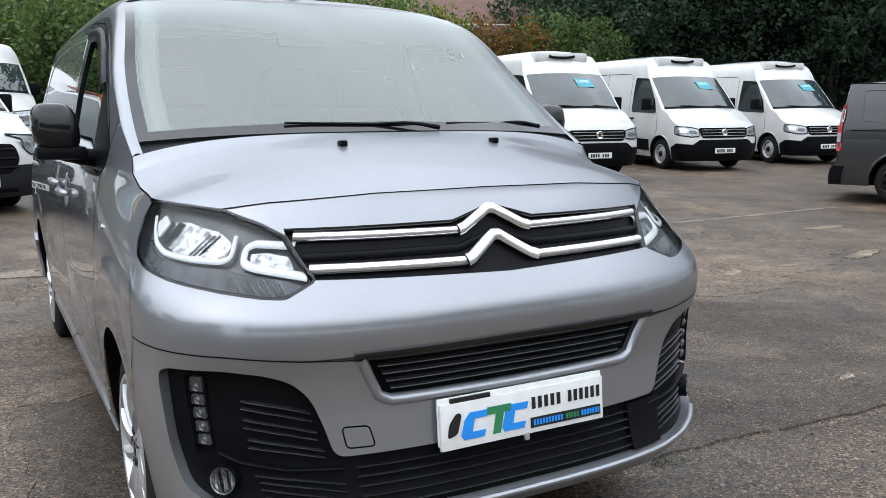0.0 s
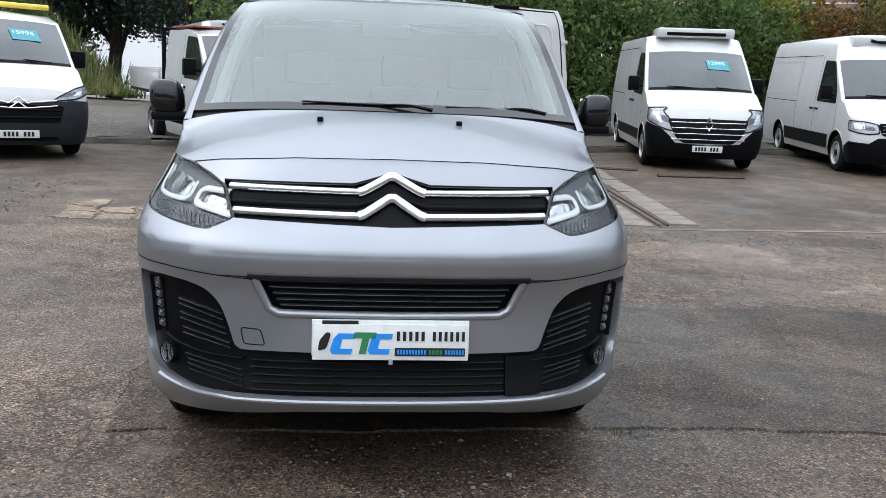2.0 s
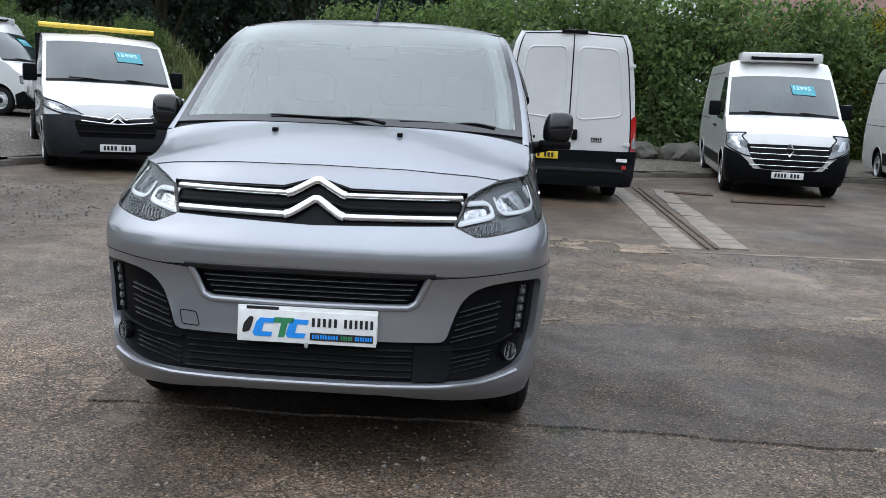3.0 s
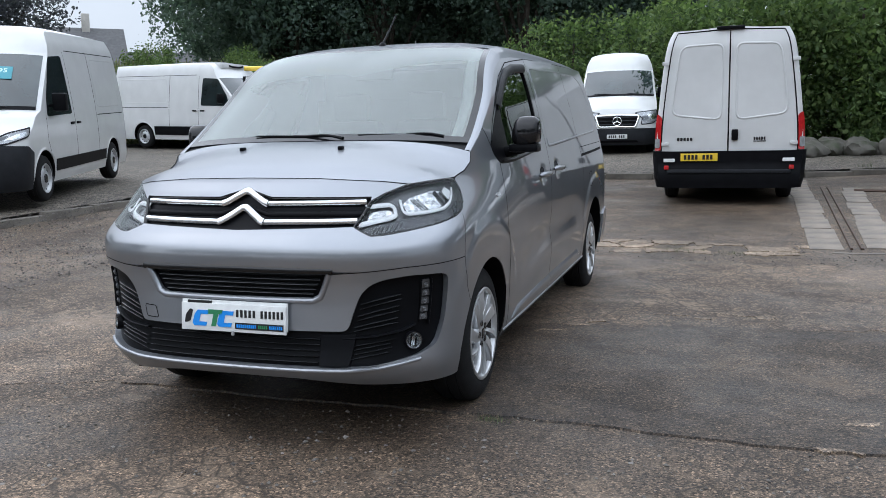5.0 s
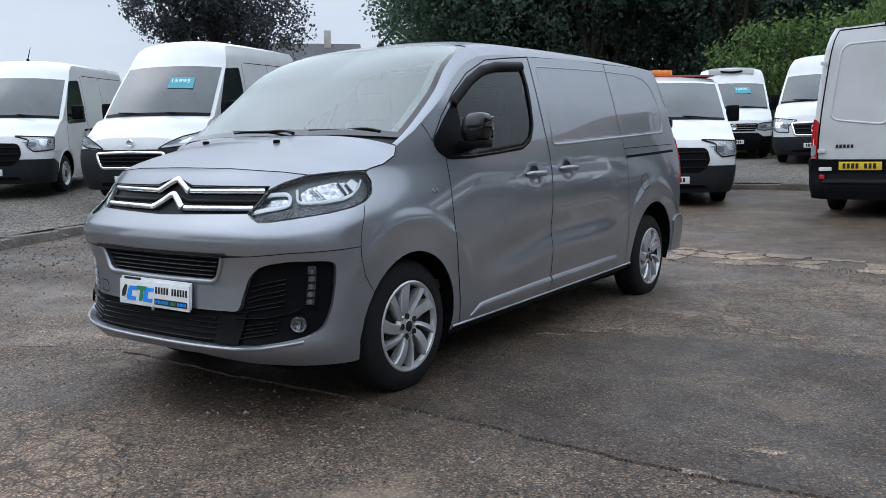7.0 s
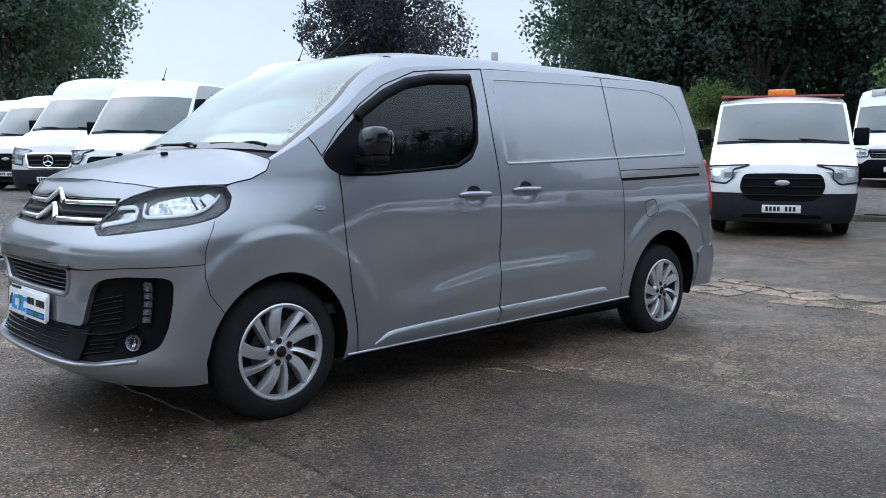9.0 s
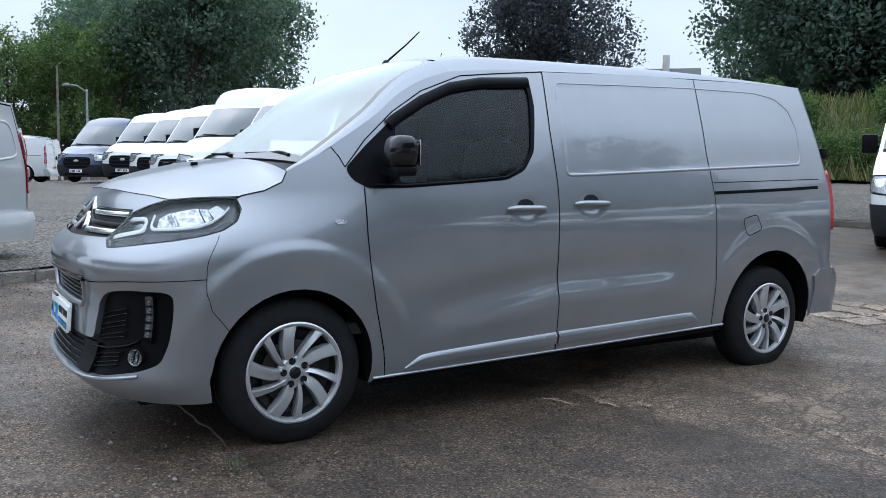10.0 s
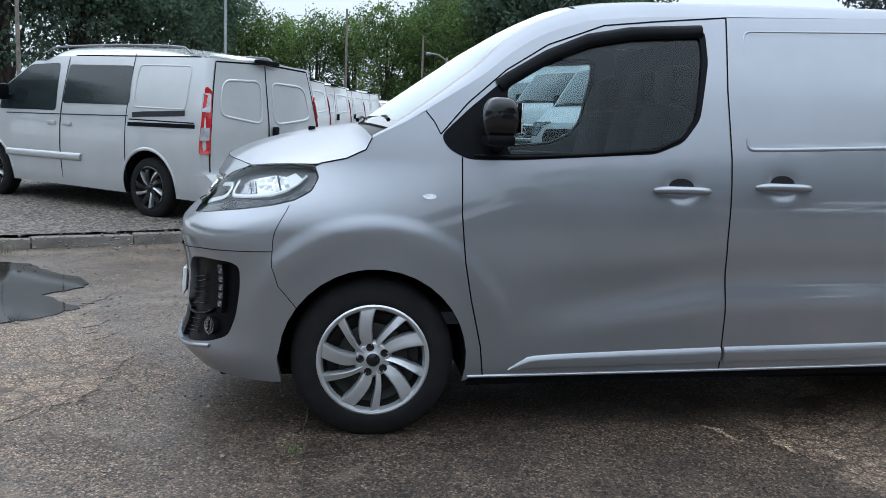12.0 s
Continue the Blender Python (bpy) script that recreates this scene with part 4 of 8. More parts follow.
def asphalt(name, tint=(1.0, 1.0, 1.0), chip=1.0, crazed=0.0, gloss=0.0):
    """Worn asphalt: stone chips in a dark binder, cracks, pale scuffed areas and damp patches."""
    m, n, l, b = nodes_of(name)
    big = noise_node(n, l, 0.45, 6.0, 0.62)
    mid = noise_node(n, l, 2.6, 7.0, 0.68)
    fine = noise_node(n, l, 55.0, 4.0, 0.75)
    stone = noise_node(n, l, 105.0, kind="ShaderNodeTexVoronoi")
    grit = noise_node(n, l, 150.0, kind="ShaderNodeTexVoronoi")
    base = ramp(n, l, mid.outputs["Fac"], [(0.30, (0.052, 0.047, 0.043)), (0.5, (0.086, 0.078, 0.070)), (0.70, (0.128, 0.116, 0.104))])
    lo = max(0.06, 1.0 - 0.62 * chip)
    chips = ramp(n, l, first_of(n, l, stone.outputs["Color"]), [(0.0, (lo, lo, lo)), (0.45, (0.92, 0.92, 0.91)), (0.85, (1 + 0.3 * chip, 1 + 0.29 * chip, 1 + 0.27 * chip)), (0.97, (1 + 1.0 * chip, 1 + 0.97 * chip, 1 + 0.92 * chip))])
    joint = ramp(n, l, stone.outputs["Distance"], [(0.35, (1.08, 1.08, 1.08)), (0.75, (0.45, 0.45, 0.45))])
    sand = ramp(n, l, first_of(n, l, grit.outputs["Color"]), [(0.0, (0.45, 0.45, 0.45)), (0.7, (1.1, 1.09, 1.07)), (1.0, (1.8, 1.75, 1.7))])
    c = times(n, l, base.outputs["Color"], chips.outputs["Color"])
    c = times(n, l, c, joint.outputs["Color"], 0.7)
    c = times(n, l, c, sand.outputs["Color"], 0.8)
    tone = ramp(n, l, big.outputs["Fac"], [(0.36, (0.74, 0.73, 0.73)), (0.5, (1.0, 0.98, 0.95)), (0.64, (1.32, 1.26, 1.18))])
    c = times(n, l, c, tone.outputs["Color"])
    # scuffed pale patches where the binder has worn off
    worn = noise_node(n, l, 0.9, 9.0, 0.72)
    wf = ramp(n, l, worn.outputs["Fac"], [(0.565, (0, 0, 0)), (0.66, (0.55, 0.55, 0.55))])
    c = times(n, l, c, (0.20, 0.182, 0.160), wf.outputs["Color"], "MIX")
    # cracks
    edge = noise_node(n, l, 7.0, kind="ShaderNodeTexVoronoi", stretch=(1, 1, 0.01))
    edge.feature = "DISTANCE_TO_EDGE"
    ck = ramp(n, l, edge.outputs["Distance"], [(0.016, (1, 1, 1)), (0.058, (0, 0, 0))])
    where = noise_node(n, l, 0.75, 4.0, 0.6)
    gate = ramp(n, l, where.outputs["Fac"], [(0.53 - crazed, (0, 0, 0)), (0.60 - crazed, (0.8, 0.8, 0.8))])
    cf = times(n, l, ck.outputs["Color"], gate.outputs["Color"])
    long_edge = noise_node(n, l, 0.8, kind="ShaderNodeTexVoronoi", stretch=(1, 1, 0.01))
    long_edge.feature = "DISTANCE_TO_EDGE"
    warp = noise_node(n, l, 5.0, 5.0, 0.7)
    add = n.new("ShaderNodeMath")
    add.operation, add.inputs[1].default_value = "MULTIPLY_ADD", 0.09
    l.new(warp.outputs["Fac"], add.inputs[0])
    l.new(long_edge.outputs["Distance"], add.inputs[2])
    lk = ramp(n, l, add.outputs["Value"], [(0.036, (0.75, 0.75, 0.75)), (0.043, (0, 0, 0))])
    cf = times(n, l, cf, lk.outputs["Color"], 1.0, "LIGHTEN")
    c = times(n, l, c, (0.020, 0.018, 0.016), cf, "MIX")
    c = times(n, l, c, tint)
    l.new(c, b.inputs["Base Color"])
    wet = noise_node(n, l, 0.7, 6.0, 0.65)
    wr = ramp(n, l, wet.outputs["Fac"], [(0.38, (0.46 - gloss,) * 3), (0.58, (0.74 - gloss,) * 3)])
    l.new(wr.outputs["Color"], b.inputs["Roughness"])
    b.inputs["Specular IOR Level"].default_value = 0.35
    b1 = bump(n, l, b, stone.outputs["Distance"], -1.0, 0.014)
    b2 = bump(n, l, b, fine.outputs["Fac"], 0.6, 0.006, b1)
    bump(n, l, b, cf, -0.7, 0.01, b2)
    return m


def gravel_mat():
    m, n, l, b = nodes_of("loose_grey_gravel")
    stone = noise_node(n, l, 32.0, kind="ShaderNodeTexVoronoi")
    big = noise_node(n, l, 0.6, 5.0, 0.6)
    base = ramp(n, l, first_of(n, l, stone.outputs["Color"]), [(0.15, (0.036, 0.031, 0.025)), (0.5, (0.084, 0.071, 0.057)), (0.85, (0.20, 0.174, 0.142))])
    tone = ramp(n, l, big.outputs["Fac"], [(0.35, (0.7, 0.7, 0.68)), (0.65, (1.1, 1.08, 1.05))])
    mul = n.new("ShaderNodeMix")
    mul.data_type, mul.blend_type = "RGBA", "MULTIPLY"
    mul.inputs[0].default_value = 1.0
    l.new(base.outputs["Color"], mul.inputs[6])
    l.new(tone.outputs["Color"], mul.inputs[7])
    l.new(mul.outputs[2], b.inputs["Base Color"])
    b.inputs["Roughness"].default_value = 0.75
    bump(n, l, b, stone.outputs["Distance"], 1.0, 0.02)
    return m


M_ASPHALT, M_GRAVEL = asphalt("wet_worn_asphalt", (0.98, 0.815, 0.665), chip=1.7), gravel_mat()
M_PATCH = asphalt("newer_patch_asphalt", (0.62, 0.515, 0.42), chip=1.9, crazed=-0.3)
M_CRAZED = asphalt("crazed_old_asphalt", (1.42, 1.18, 0.96), chip=1.3, crazed=0.17)
M_WORN = asphalt("dry_worn_asphalt", (1.30, 1.10, 0.92), chip=1.7)
M_FLAKE = asphalt("pale_flaked_concrete", (2.3, 1.98, 1.64), chip=1.0, crazed=0.04)
M_KERB = simple("weathered_concrete_kerb", (0.125, 0.112, 0.095), 0.8, vary=0.35, scale=5, bump_s=0.5, bump_scale=80)
M_CONC = simple("worn_pale_concrete", (0.165, 0.138, 0.110), 0.7, vary=0.35, scale=3, bump_s=0.6, bump_scale=90, dirt=(0.09, 0.083, 0.076))
M_IRON = simple("rusty_iron", (0.07, 0.045, 0.032), 0.6, metal=0.4, vary=0.4, scale=9, bump_s=0.4, bump_scale=60)

xs, ys = spaced(-2500, 2500, -14, 16, 0.25, 20), spaced(-2500, 2500, -9, 20, 0.25, 20)
solid("ground", sheet(xs, ys), M_ASPHALT, "dark wet patched asphalt of a vehicle yard", "ground", kind="structure")

# gravel beyond the kerb: strips run out from the kerb line
kp = curve(KERB, 150)
kd = np.gradient(kp, axis=0)
kd /= np.linalg.norm(kd, axis=1)[:, None]
kn = np.stack([-kd[:, 1], kd[:, 0]], 1)
rows = []
for d in (0.10, 0.5, 1.2, 2.5, 4.5, 8, 14, 24, 40, 70, 120):
    q = kp + kn * d
    if d > 1.0:
        out = kp - np.array((3.0, 0.0))
        out /= np.linalg.norm(out, axis=1)[:, None]
        q = kp + kn * 1.0 + out * (d - 1.0)
    rows.append(np.column_stack([q, ground_z(q[:, 0], q[:, 1]) + 0.115]))
solid("gravel_ground", Geo().grid(np.array(rows), flip=True), M_GRAVEL, "loose grey gravel parking area behind a kerb", "gravel", kind="structure")


def kerb_line():
    """Kerb stones laid end to end along the edge of the gravel."""
    total = np.concatenate([[0], np.cumsum(np.linalg.norm(np.diff(kp, axis=0), axis=1))])
    root = thing("kerb", "low weathered concrete kerb with dark joints", "kerb", kind="structure")
    block = Geo().box(0, 0, 0, 0.915, 0.14, 0.24, 0.022)
    me = mesh_of("kerb_stone", block, M_KERB)
    rnd = random.Random(5)
    for s in np.arange(0.46, total[-1], 0.92):
        x, y = np.interp(s, total, kp[:, 0]), np.interp(s, total, kp[:, 1])
        dx, dy = np.interp(s, total, kd[:, 0]), np.interp(s, total, kd[:, 1])
        o = new("kerb_stone", me)
        o.parent = root
        o.matrix_basis = pose(x, y, float(ground_z(x, y)) - 0.012 + rnd.uniform(-0.014, 0.008), rnd.uniform(-1, 1), rnd.uniform(-0.6, 0.6), math.degrees(math.atan2(dy, dx)) + rnd.uniform(-0.6, 0.6))


kerb_line()


# ---- ground details ----
def ragged(pts, seed, step=0.05, amount=0.03, swell=0.05):
    """A closed outline made uneven at two sizes."""
    q = dense(pts, step)
    rng = np.random.default_rng(seed)
    k = len(q)
    wave = np.zeros((k, 2))
    for h, a in ((3, swell), (7, swell * 0.7), (13, amount), (29, amount * 0.8), (61, amount * 0.6)):
        ph = rng.random((2, 1)) * 6.28
        wave += a * np.sin(np.arange(k)[None] * 6.28 * h / k + ph).T
    return q + wave + rng.normal(size=(k, 2)) * amount * 0.18


def flat_piece(outline, thick=0.008, sink=0.02, chamfer=0.012, lift=0.0):
    """A thin piece lying on the ground: chamfered rim and a filled top."""
    q = np.array(outline, float)
    c = q.mean(0)
    d = q - c
    inner = c + d * (1 - chamfer / np.maximum(np.linalg.norm(d, axis=1), 0.05))[:, None]
    res = DELAUNAY([Vector(v) for v in inner], [], [list(range(len(inner)))], 1, 1e-6)
    tv = np.array([tuple(v) for v in res[0]])
    g = Geo()
    g.add(np.column_stack([tv, ground_z(tv[:, 0], tv[:, 1]) + thick + lift]), [tuple(f) if area2(tv[list(f)]) > 0 else tuple(f)[::-1] for f in res[2]])
    k = len(q)
    top = np.column_stack([inner, ground_z(inner[:, 0], inner[:, 1]) + thick + lift])
    low = np.column_stack([q, ground_z(q[:, 0], q[:, 1]) - sink])
    flip = area2(q) < 0
    g.grid(np.array([low, top]), close_u=True, flip=flip)
    return g


def area2(q):
    x, y = q[:, 0], q[:, 1]
    return float((x * np.roll(y, -1) - y * np.roll(x, -1)).sum())


def blob(cx, cy, rx, ry, turn, seed, n=9):
    rnd = random.Random(seed)
    out = []
    for i in range(n):
        a, r = 6.283 * i / n, rnd.uniform(0.6, 1.15)
        x, y = math.cos(a) * rx * r, math.sin(a) * ry * r
        out.append((cx + x * math.cos(turn) - y * math.sin(turn), cy + x * math.sin(turn) + y * math.cos(turn)))
    return out


M_WATER = simple("still_rain_water", (0.020, 0.018, 0.016), 0.015, vary=0.3, scale=2, spec=0.22)
M_GRASS = simple("rough_grass", (0.08, 0.105, 0.042), 0.8, vary=0.5, scale=2.0)
M_STONE = simple("pale_loose_stones", (0.19, 0.18, 0.165), 0.8, vary=0.55, scale=3.0)
M_ROCK = simple("mossy_grey_rock", (0.085, 0.08, 0.068), 0.9, vary=0.5, scale=3.0, bump_s=0.8, bump_scale=12, dirt=(0.04, 0.05, 0.025))

crz = ragged([(-1.6, 2.9), (0.6, 2.5), (1.4, 2.35), (2.6, 2.75), (4.2, 3.0), (5.6, 3.4), (6.8, 3.9), (6.4, 4.9), (4.6, 5.4), (3.0, 5.5), (1.0, 5.75), (-1.5, 5.7)], 61, 0.06, 0.05, 0.12)
solid("crazed_patch", flat_piece(crz, 0.004, 0.02, 0.02), M_CRAZED, "pale crazed asphalt with fine cracks", "asphalt patch", kind="structure")
pat = ragged([(-1.1, 0.60), (0.6, 0.57), (1.3, 0.58), (1.9, 0.58), (2.5, 0.55), (3.3, 0.62), (4.0, 0.95), (4.2, 2.2), (3.4, 2.75), (2.2, 2.85), (1.4, 2.72), (0.7, 2.55), (-1.1, 2.6)], 7, 0.05, 0.008, 0.02)
solid("asphalt_patch", flat_piece(pat, 0.010, 0.02, 0.02), M_PATCH, "smoother dark asphalt patch with a raised edge", "asphalt patch", kind="structure")
dry = ragged([(-1.16, 0.62), (-1.2, 3.0), (-1.9, 4.2), (-2.0, 5.6), (-3.3, 5.7), (-3.7, 3.0), (-2.7, 0.9), (-1.8, 0.3)], 44, 0.05, 0.02, 0.03)
solid("worn_patch", flat_piece(dry, 0.003, 0.02, 0.03), M_WORN, "dry worn asphalt with its stones laid bare", "asphalt patch", kind="structure")
old = ragged([(-2.1, -0.9), (-0.9, -0.66), (0.42, -0.36), (0.74, -0.72), (0.95, -1.5), (0.2, -2.3), (-0.9, -2.0), (-1.05, -1.3)], 93, 0.05, 0.05, 0.07)
solid("crazed_patch", flat_piece(old, 0.004, 0.02, 0.02), M_CRAZED, "pale crazed asphalt beside the puddle", "asphalt patch", kind="structure")
pool = ragged([(-3.9, -3.3), (-3.3, -1.72), (-2.75, -1.3), (-2.25, -1.14), (-2.0, -1.35), (-1.66, -1.02), (-1.25, -1.16), (-1.0, -1.6), (-0.9, -2.6), (-1.6, -3.6)], 17, 0.03, 0.014, 0.06)
solid("puddle", flat_piece(pool, 0.009, 0.0, 0.004), M_WATER, "shallow still puddle on the asphalt near the kerb", "puddle", kind="structure")


def broken_band():
    """A strip of broken pale concrete across the yard, cracked into slabs."""
    root = thing("concrete_band", "pale broken concrete strip across the yard", "concrete strip", kind="structure")
    rnd = random.Random(4)
    xs = np.arange(-3.2, 3.0, 0.34)
    cols, ts = len(xs), (0.0, 0.36, 0.70, 1.0)
    grid = {}
    for i, x in enumerate(xs):
        for j, f in enumerate(ts):
            lo, hi = 5.98 - 0.02 * x, 6.82 - 0.10 * x
            grid[i, j] = (x + rnd.uniform(-0.11, 0.11), lo + (hi - lo) * f + rnd.uniform(-0.08, 0.08))
    for i in range(cols - 1):
        for j in range(3):
            if rnd.random() < 0.20:
                continue
            quad = [grid[i, j], grid[i + 1, j], grid[i + 1, j + 1], grid[i, j + 1]]
            c = np.mean(quad, 0)
            k = rnd.uniform(0.86, 0.97)
            q = [tuple(c + (np.array(v) - c) * k) for v in quad]
            mid_pts = []
            for u, v in zip(q, q[1:] + q[:1]):
                mid_pts += [u, ((u[0] + v[0]) / 2 + rnd.uniform(-0.03, 0.03), (u[1] + v[1]) / 2 + rnd.uniform(-0.03, 0.03))]
            part("slab", flat_piece(ragged(mid_pts, 31 * i + j, 0.04, 0.010, 0.014), rnd.uniform(0.004, 0.012), 0.02, 0.010), M_FLAKE, root)
    for k, (x, y, rx, ry, t) in enumerate([(1.66, 3.10, 0.17, 0.035, 0.05), (1.86, 3.02, 0.10, 0.03, 0.1), (2.06, 3.20, 0.20, 0.05, -0.25), (2.27, 3.10, 0.10, 0.04, 0.1), (2.46, 3.52, 0.15, 0.05, -0.3), (2.60, 3.38, 0.10, 0.04, 0), (2.40, 3.82, 0.18, 0.03, -0.5), (3.15, 3.42, 0.14, 0.05, 0), (3.55, 3.35, 0.16, 0.07, 0.2),
                                           (3.12, 3.90, 0.18, 0.06, 0), (0.90, 2.42, 0.12, 0.03, 0.3), (1.05, 2.62, 0.13, 0.04, 0), (1.17, 2.76, 0.09, 0.03, 0.4), (4.6, 3.5, 0.22, 0.07, 0.3), (5.3, 3.52, 0.2, 0.05, 0), (6.55, 3.6, 0.45, 0.12, 0.3), (7.9, 5.1, 0.5, 0.12, 0), (2.62, 0.93, 0.10, 0.04, 0.4), (2.46, 0.56, 0.12, 0.03, 0), (1.20, 3.9, 0.16, 0.06, 0.6), (1.35, 4.2, 0.14, 0.07, 0.1), (1.05, 4.35, 0.12, 0.05, 0.3), (0.98, 3.6, 0.10, 0.05, 0)]):
        part("slab", flat_piece(ragged(blob(x, y, rx, ry, t, k + 60, 7), k, 0.03, 0.008, 0.012), 0.012, 0.02, 0.01), M_FLAKE, root)
    return root


def cable_drain():
    """Two rows of concrete blocks with an iron channel rail between them, sunk in the yard."""
    root = thing("drain_channel", "sunken iron rail between two rows of pale concrete blocks", "drain", kind="structure")
    rnd = random.Random(9)
    meshes = []
    for k in range(4):
        meshes.append(mesh_of("block", Geo().box(0, 0, 0, 0.30 + 0.03 * (k % 2), 0.56 + 0.05 * k, 0.10, 0.012), M_CONC))
    for x0, x1, y0, y1 in ((2.97, 3.10, 6.35, 13.4), (3.52, 3.86, 6.45, 12.0)):
        y = y0
        while y < y1:
            k = rnd.randrange(4)
            ln = 0.575 + 0.05 * k
            x = x0 + (x1 - x0) * (y - y0) / (y1 - y0)
            o = new("block", meshes[k])
            o.parent = root
            o.matrix_basis = pose(x + rnd.uniform(-0.012, 0.012), y + ln / 2, float(ground_z(x, y + ln / 2)) - 0.038 + rnd.uniform(-0.006, 0.006), 2.5 + rnd.uniform(-0.5, 0.5), rnd.uniform(-1, 1), math.degrees(math.atan2(-(x1 - x0), y1 - y0)) + rnd.uniform(-1, 1))
            y += ln
    for dx in (-0.05, 0.05):
        pts = [(3.25 + dx + 0.035 * (y - 6.4), y, float(ground_z(3.3, y)) + 0.004) for y in np.arange(6.4, 12.6, 0.4)]
        part("rail", Geo().tube(pts, 0.018, 6), M_IRON, root)
    return root


broken_band()
cable_drain()


def iron_bar(pts, r, label):
    g = Geo().tube([(x, y, float(ground_z(x, y)) + r * 0.5) for x, y in pts], r, 6)
    solid("iron_bar", g, M_IRON, label, "iron bar")


iron_bar([(4.75, 10.95), (5.5, 10.92), (6.25, 10.95)], 0.035, "rusty iron strip set in the asphalt")
iron_bar([(3.85, 11.85), (4.3, 11.75), (4.65, 11.68)], 0.03, "short rusty iron strip set in the asphalt")
solid("concrete_strip", flat_piece(ragged([(3.0, 6.13), (6.0, 6.24), (9.9, 6.40), (9.9, 6.46), (6.0, 6.31), (3.0, 6.20)], 15, 0.08, 0.008, 0.004), 0.006, 0.02, 0.006), M_CONC, "narrow pale concrete strip flush with the asphalt", "concrete strip", kind="structure")


def pebbles(name, label, count, area, size, mat, seed, lift=0.0, gate=None):
    """Loose stones scattered over an area (x0, x1, y0, y1)."""
    rng = np.random.default_rng(seed)
    x, y = rng.uniform(area[0], area[1], count), rng.uniform(area[2], area[3], count)
    if gate is not None:
        keep = gate(x, y)
        x, y = x[keep], y[keep]
    k = len(x)
    s = size * (0.45 + 1.0 * rng.random(k) ** 3)
    dirs = np.array([(1, 0, 0), (0, 1, 0), (-1, 0, 0), (0, -1, 0), (0, 0, 0.6), (0, 0, -0.6)], float)
    a = rng.uniform(0, 6.28, k)
    v = dirs[None] * s[:, None, None] * rng.uniform(0.6, 1.2, (k, 6, 1))
    c, d = np.cos(a)[:, None], np.sin(a)[:, None]
    vx, vy = v[..., 0] * c - v[..., 1] * d, v[..., 0] * d + v[..., 1] * c
    P = np.stack([vx + x[:, None], vy + y[:, None], v[..., 2] + (ground_z(x, y) + lift + s * 0.3)[:, None]], 2)
    f = np.array([(0, 1, 4), (1, 2, 4), (2, 3, 4), (3, 0, 4), (1, 0, 5), (2, 1, 5), (3, 2, 5), (0, 3, 5)])
    F = (np.arange(k)[:, None, None] * 6 + f[None]).reshape(-1, 3)
    me = bpy.data.meshes.new(name)
    me.from_pydata(P.reshape(-1, 3).tolist(), [], F.tolist())
    me.materials.append(mat)
    me.update()
    return tagged(new(name, me), label, "stones", kind="stuff")


def island_tint(mat):
    n, l = mat.node_tree.nodes, mat.node_tree.links
    b = n["Principled BSDF"]
    geo = n.new("ShaderNodeNewGeometry")
    r = ramp(n, l, geo.outputs["Random Per Island"], [(0.0, (0.05, 0.046, 0.042)), (0.6, (0.105, 0.096, 0.085)), (1.0, (0.21, 0.195, 0.175))])
    l.new(r.outputs["Color"], b.inputs["Base Color"])


island_tint(M_STONE)
pebbles("loose_stones", "small loose stones scattered on the asphalt", 30000, (-6, 8, -4.5, 7.5), 0.0075, M_STONE, 2)
pebbles("loose_stones", "pale crumbs of stone worn out of the asphalt", 9000, (-5, 7, -3.5, 6.5), 0.011, M_STONE, 9, -0.002)
pebbles("loose_stones", "stones washed together beside the concrete strip", 2600, (-2, 7, 3.4, 6.0), 0.012, M_STONE, 3)
pebbles("kerb_gravel", "loose gravel stones behind the kerb", 26000, (-14, -3.5, -6, 8), 0.016, M_STONE, 6, 0.108, lambda x, y: np.array([np.min((kp[:, 0] - a) ** 2 + (kp[:, 1] - c) ** 2) for a, c in zip(x, y)]) < 30)


def rock(x, y, s, seed):
    rng = np.random.default_rng(seed)
    bm = bmesh.new()
    bmesh.ops.create_icosphere(bm, subdivisions=3, radius=1.0)
    for v in bm.verts:
        v.co *= 1 + 0.22 * math.sin(v.co.x * 3.1 + seed) * math.cos(v.co.y * 2.7 - seed) + 0.07 * math.sin(v.co.x * 7.3 + v.co.z * 5.1 + seed) + 0.05 * math.sin(v.co.y * 11.0 - v.co.z * 8.0 + 2 * seed) + rng.normal() * 0.018
    g = Geo()
    bm.verts.index_update()
    g.add([(v.co.x * s * 1.3, v.co.y * s, v.co.z * s * 0.75) for v in bm.verts], [[v.index for v in f.verts] for f in bm.faces])
    bm.free()
    ob = solid("rock", g, M_ROCK, "rough mossy boulder at the foot of the hedge", "rock", "rocks below the hedge")
    ob.matrix_world = pose(x, y, float(ground_z(x, y)) + 0.1 + s * 0.35, 0, 0, 37 * seed)


rr = random.Random(12)
for k in range(16):
    rock(3.4 + k * 0.42 + rr.uniform(-0.2, 0.2), 18.3 + rr.uniform(-0.35, 0.35) + 0.06 * k, rr.uniform(0.22, 0.45), k)


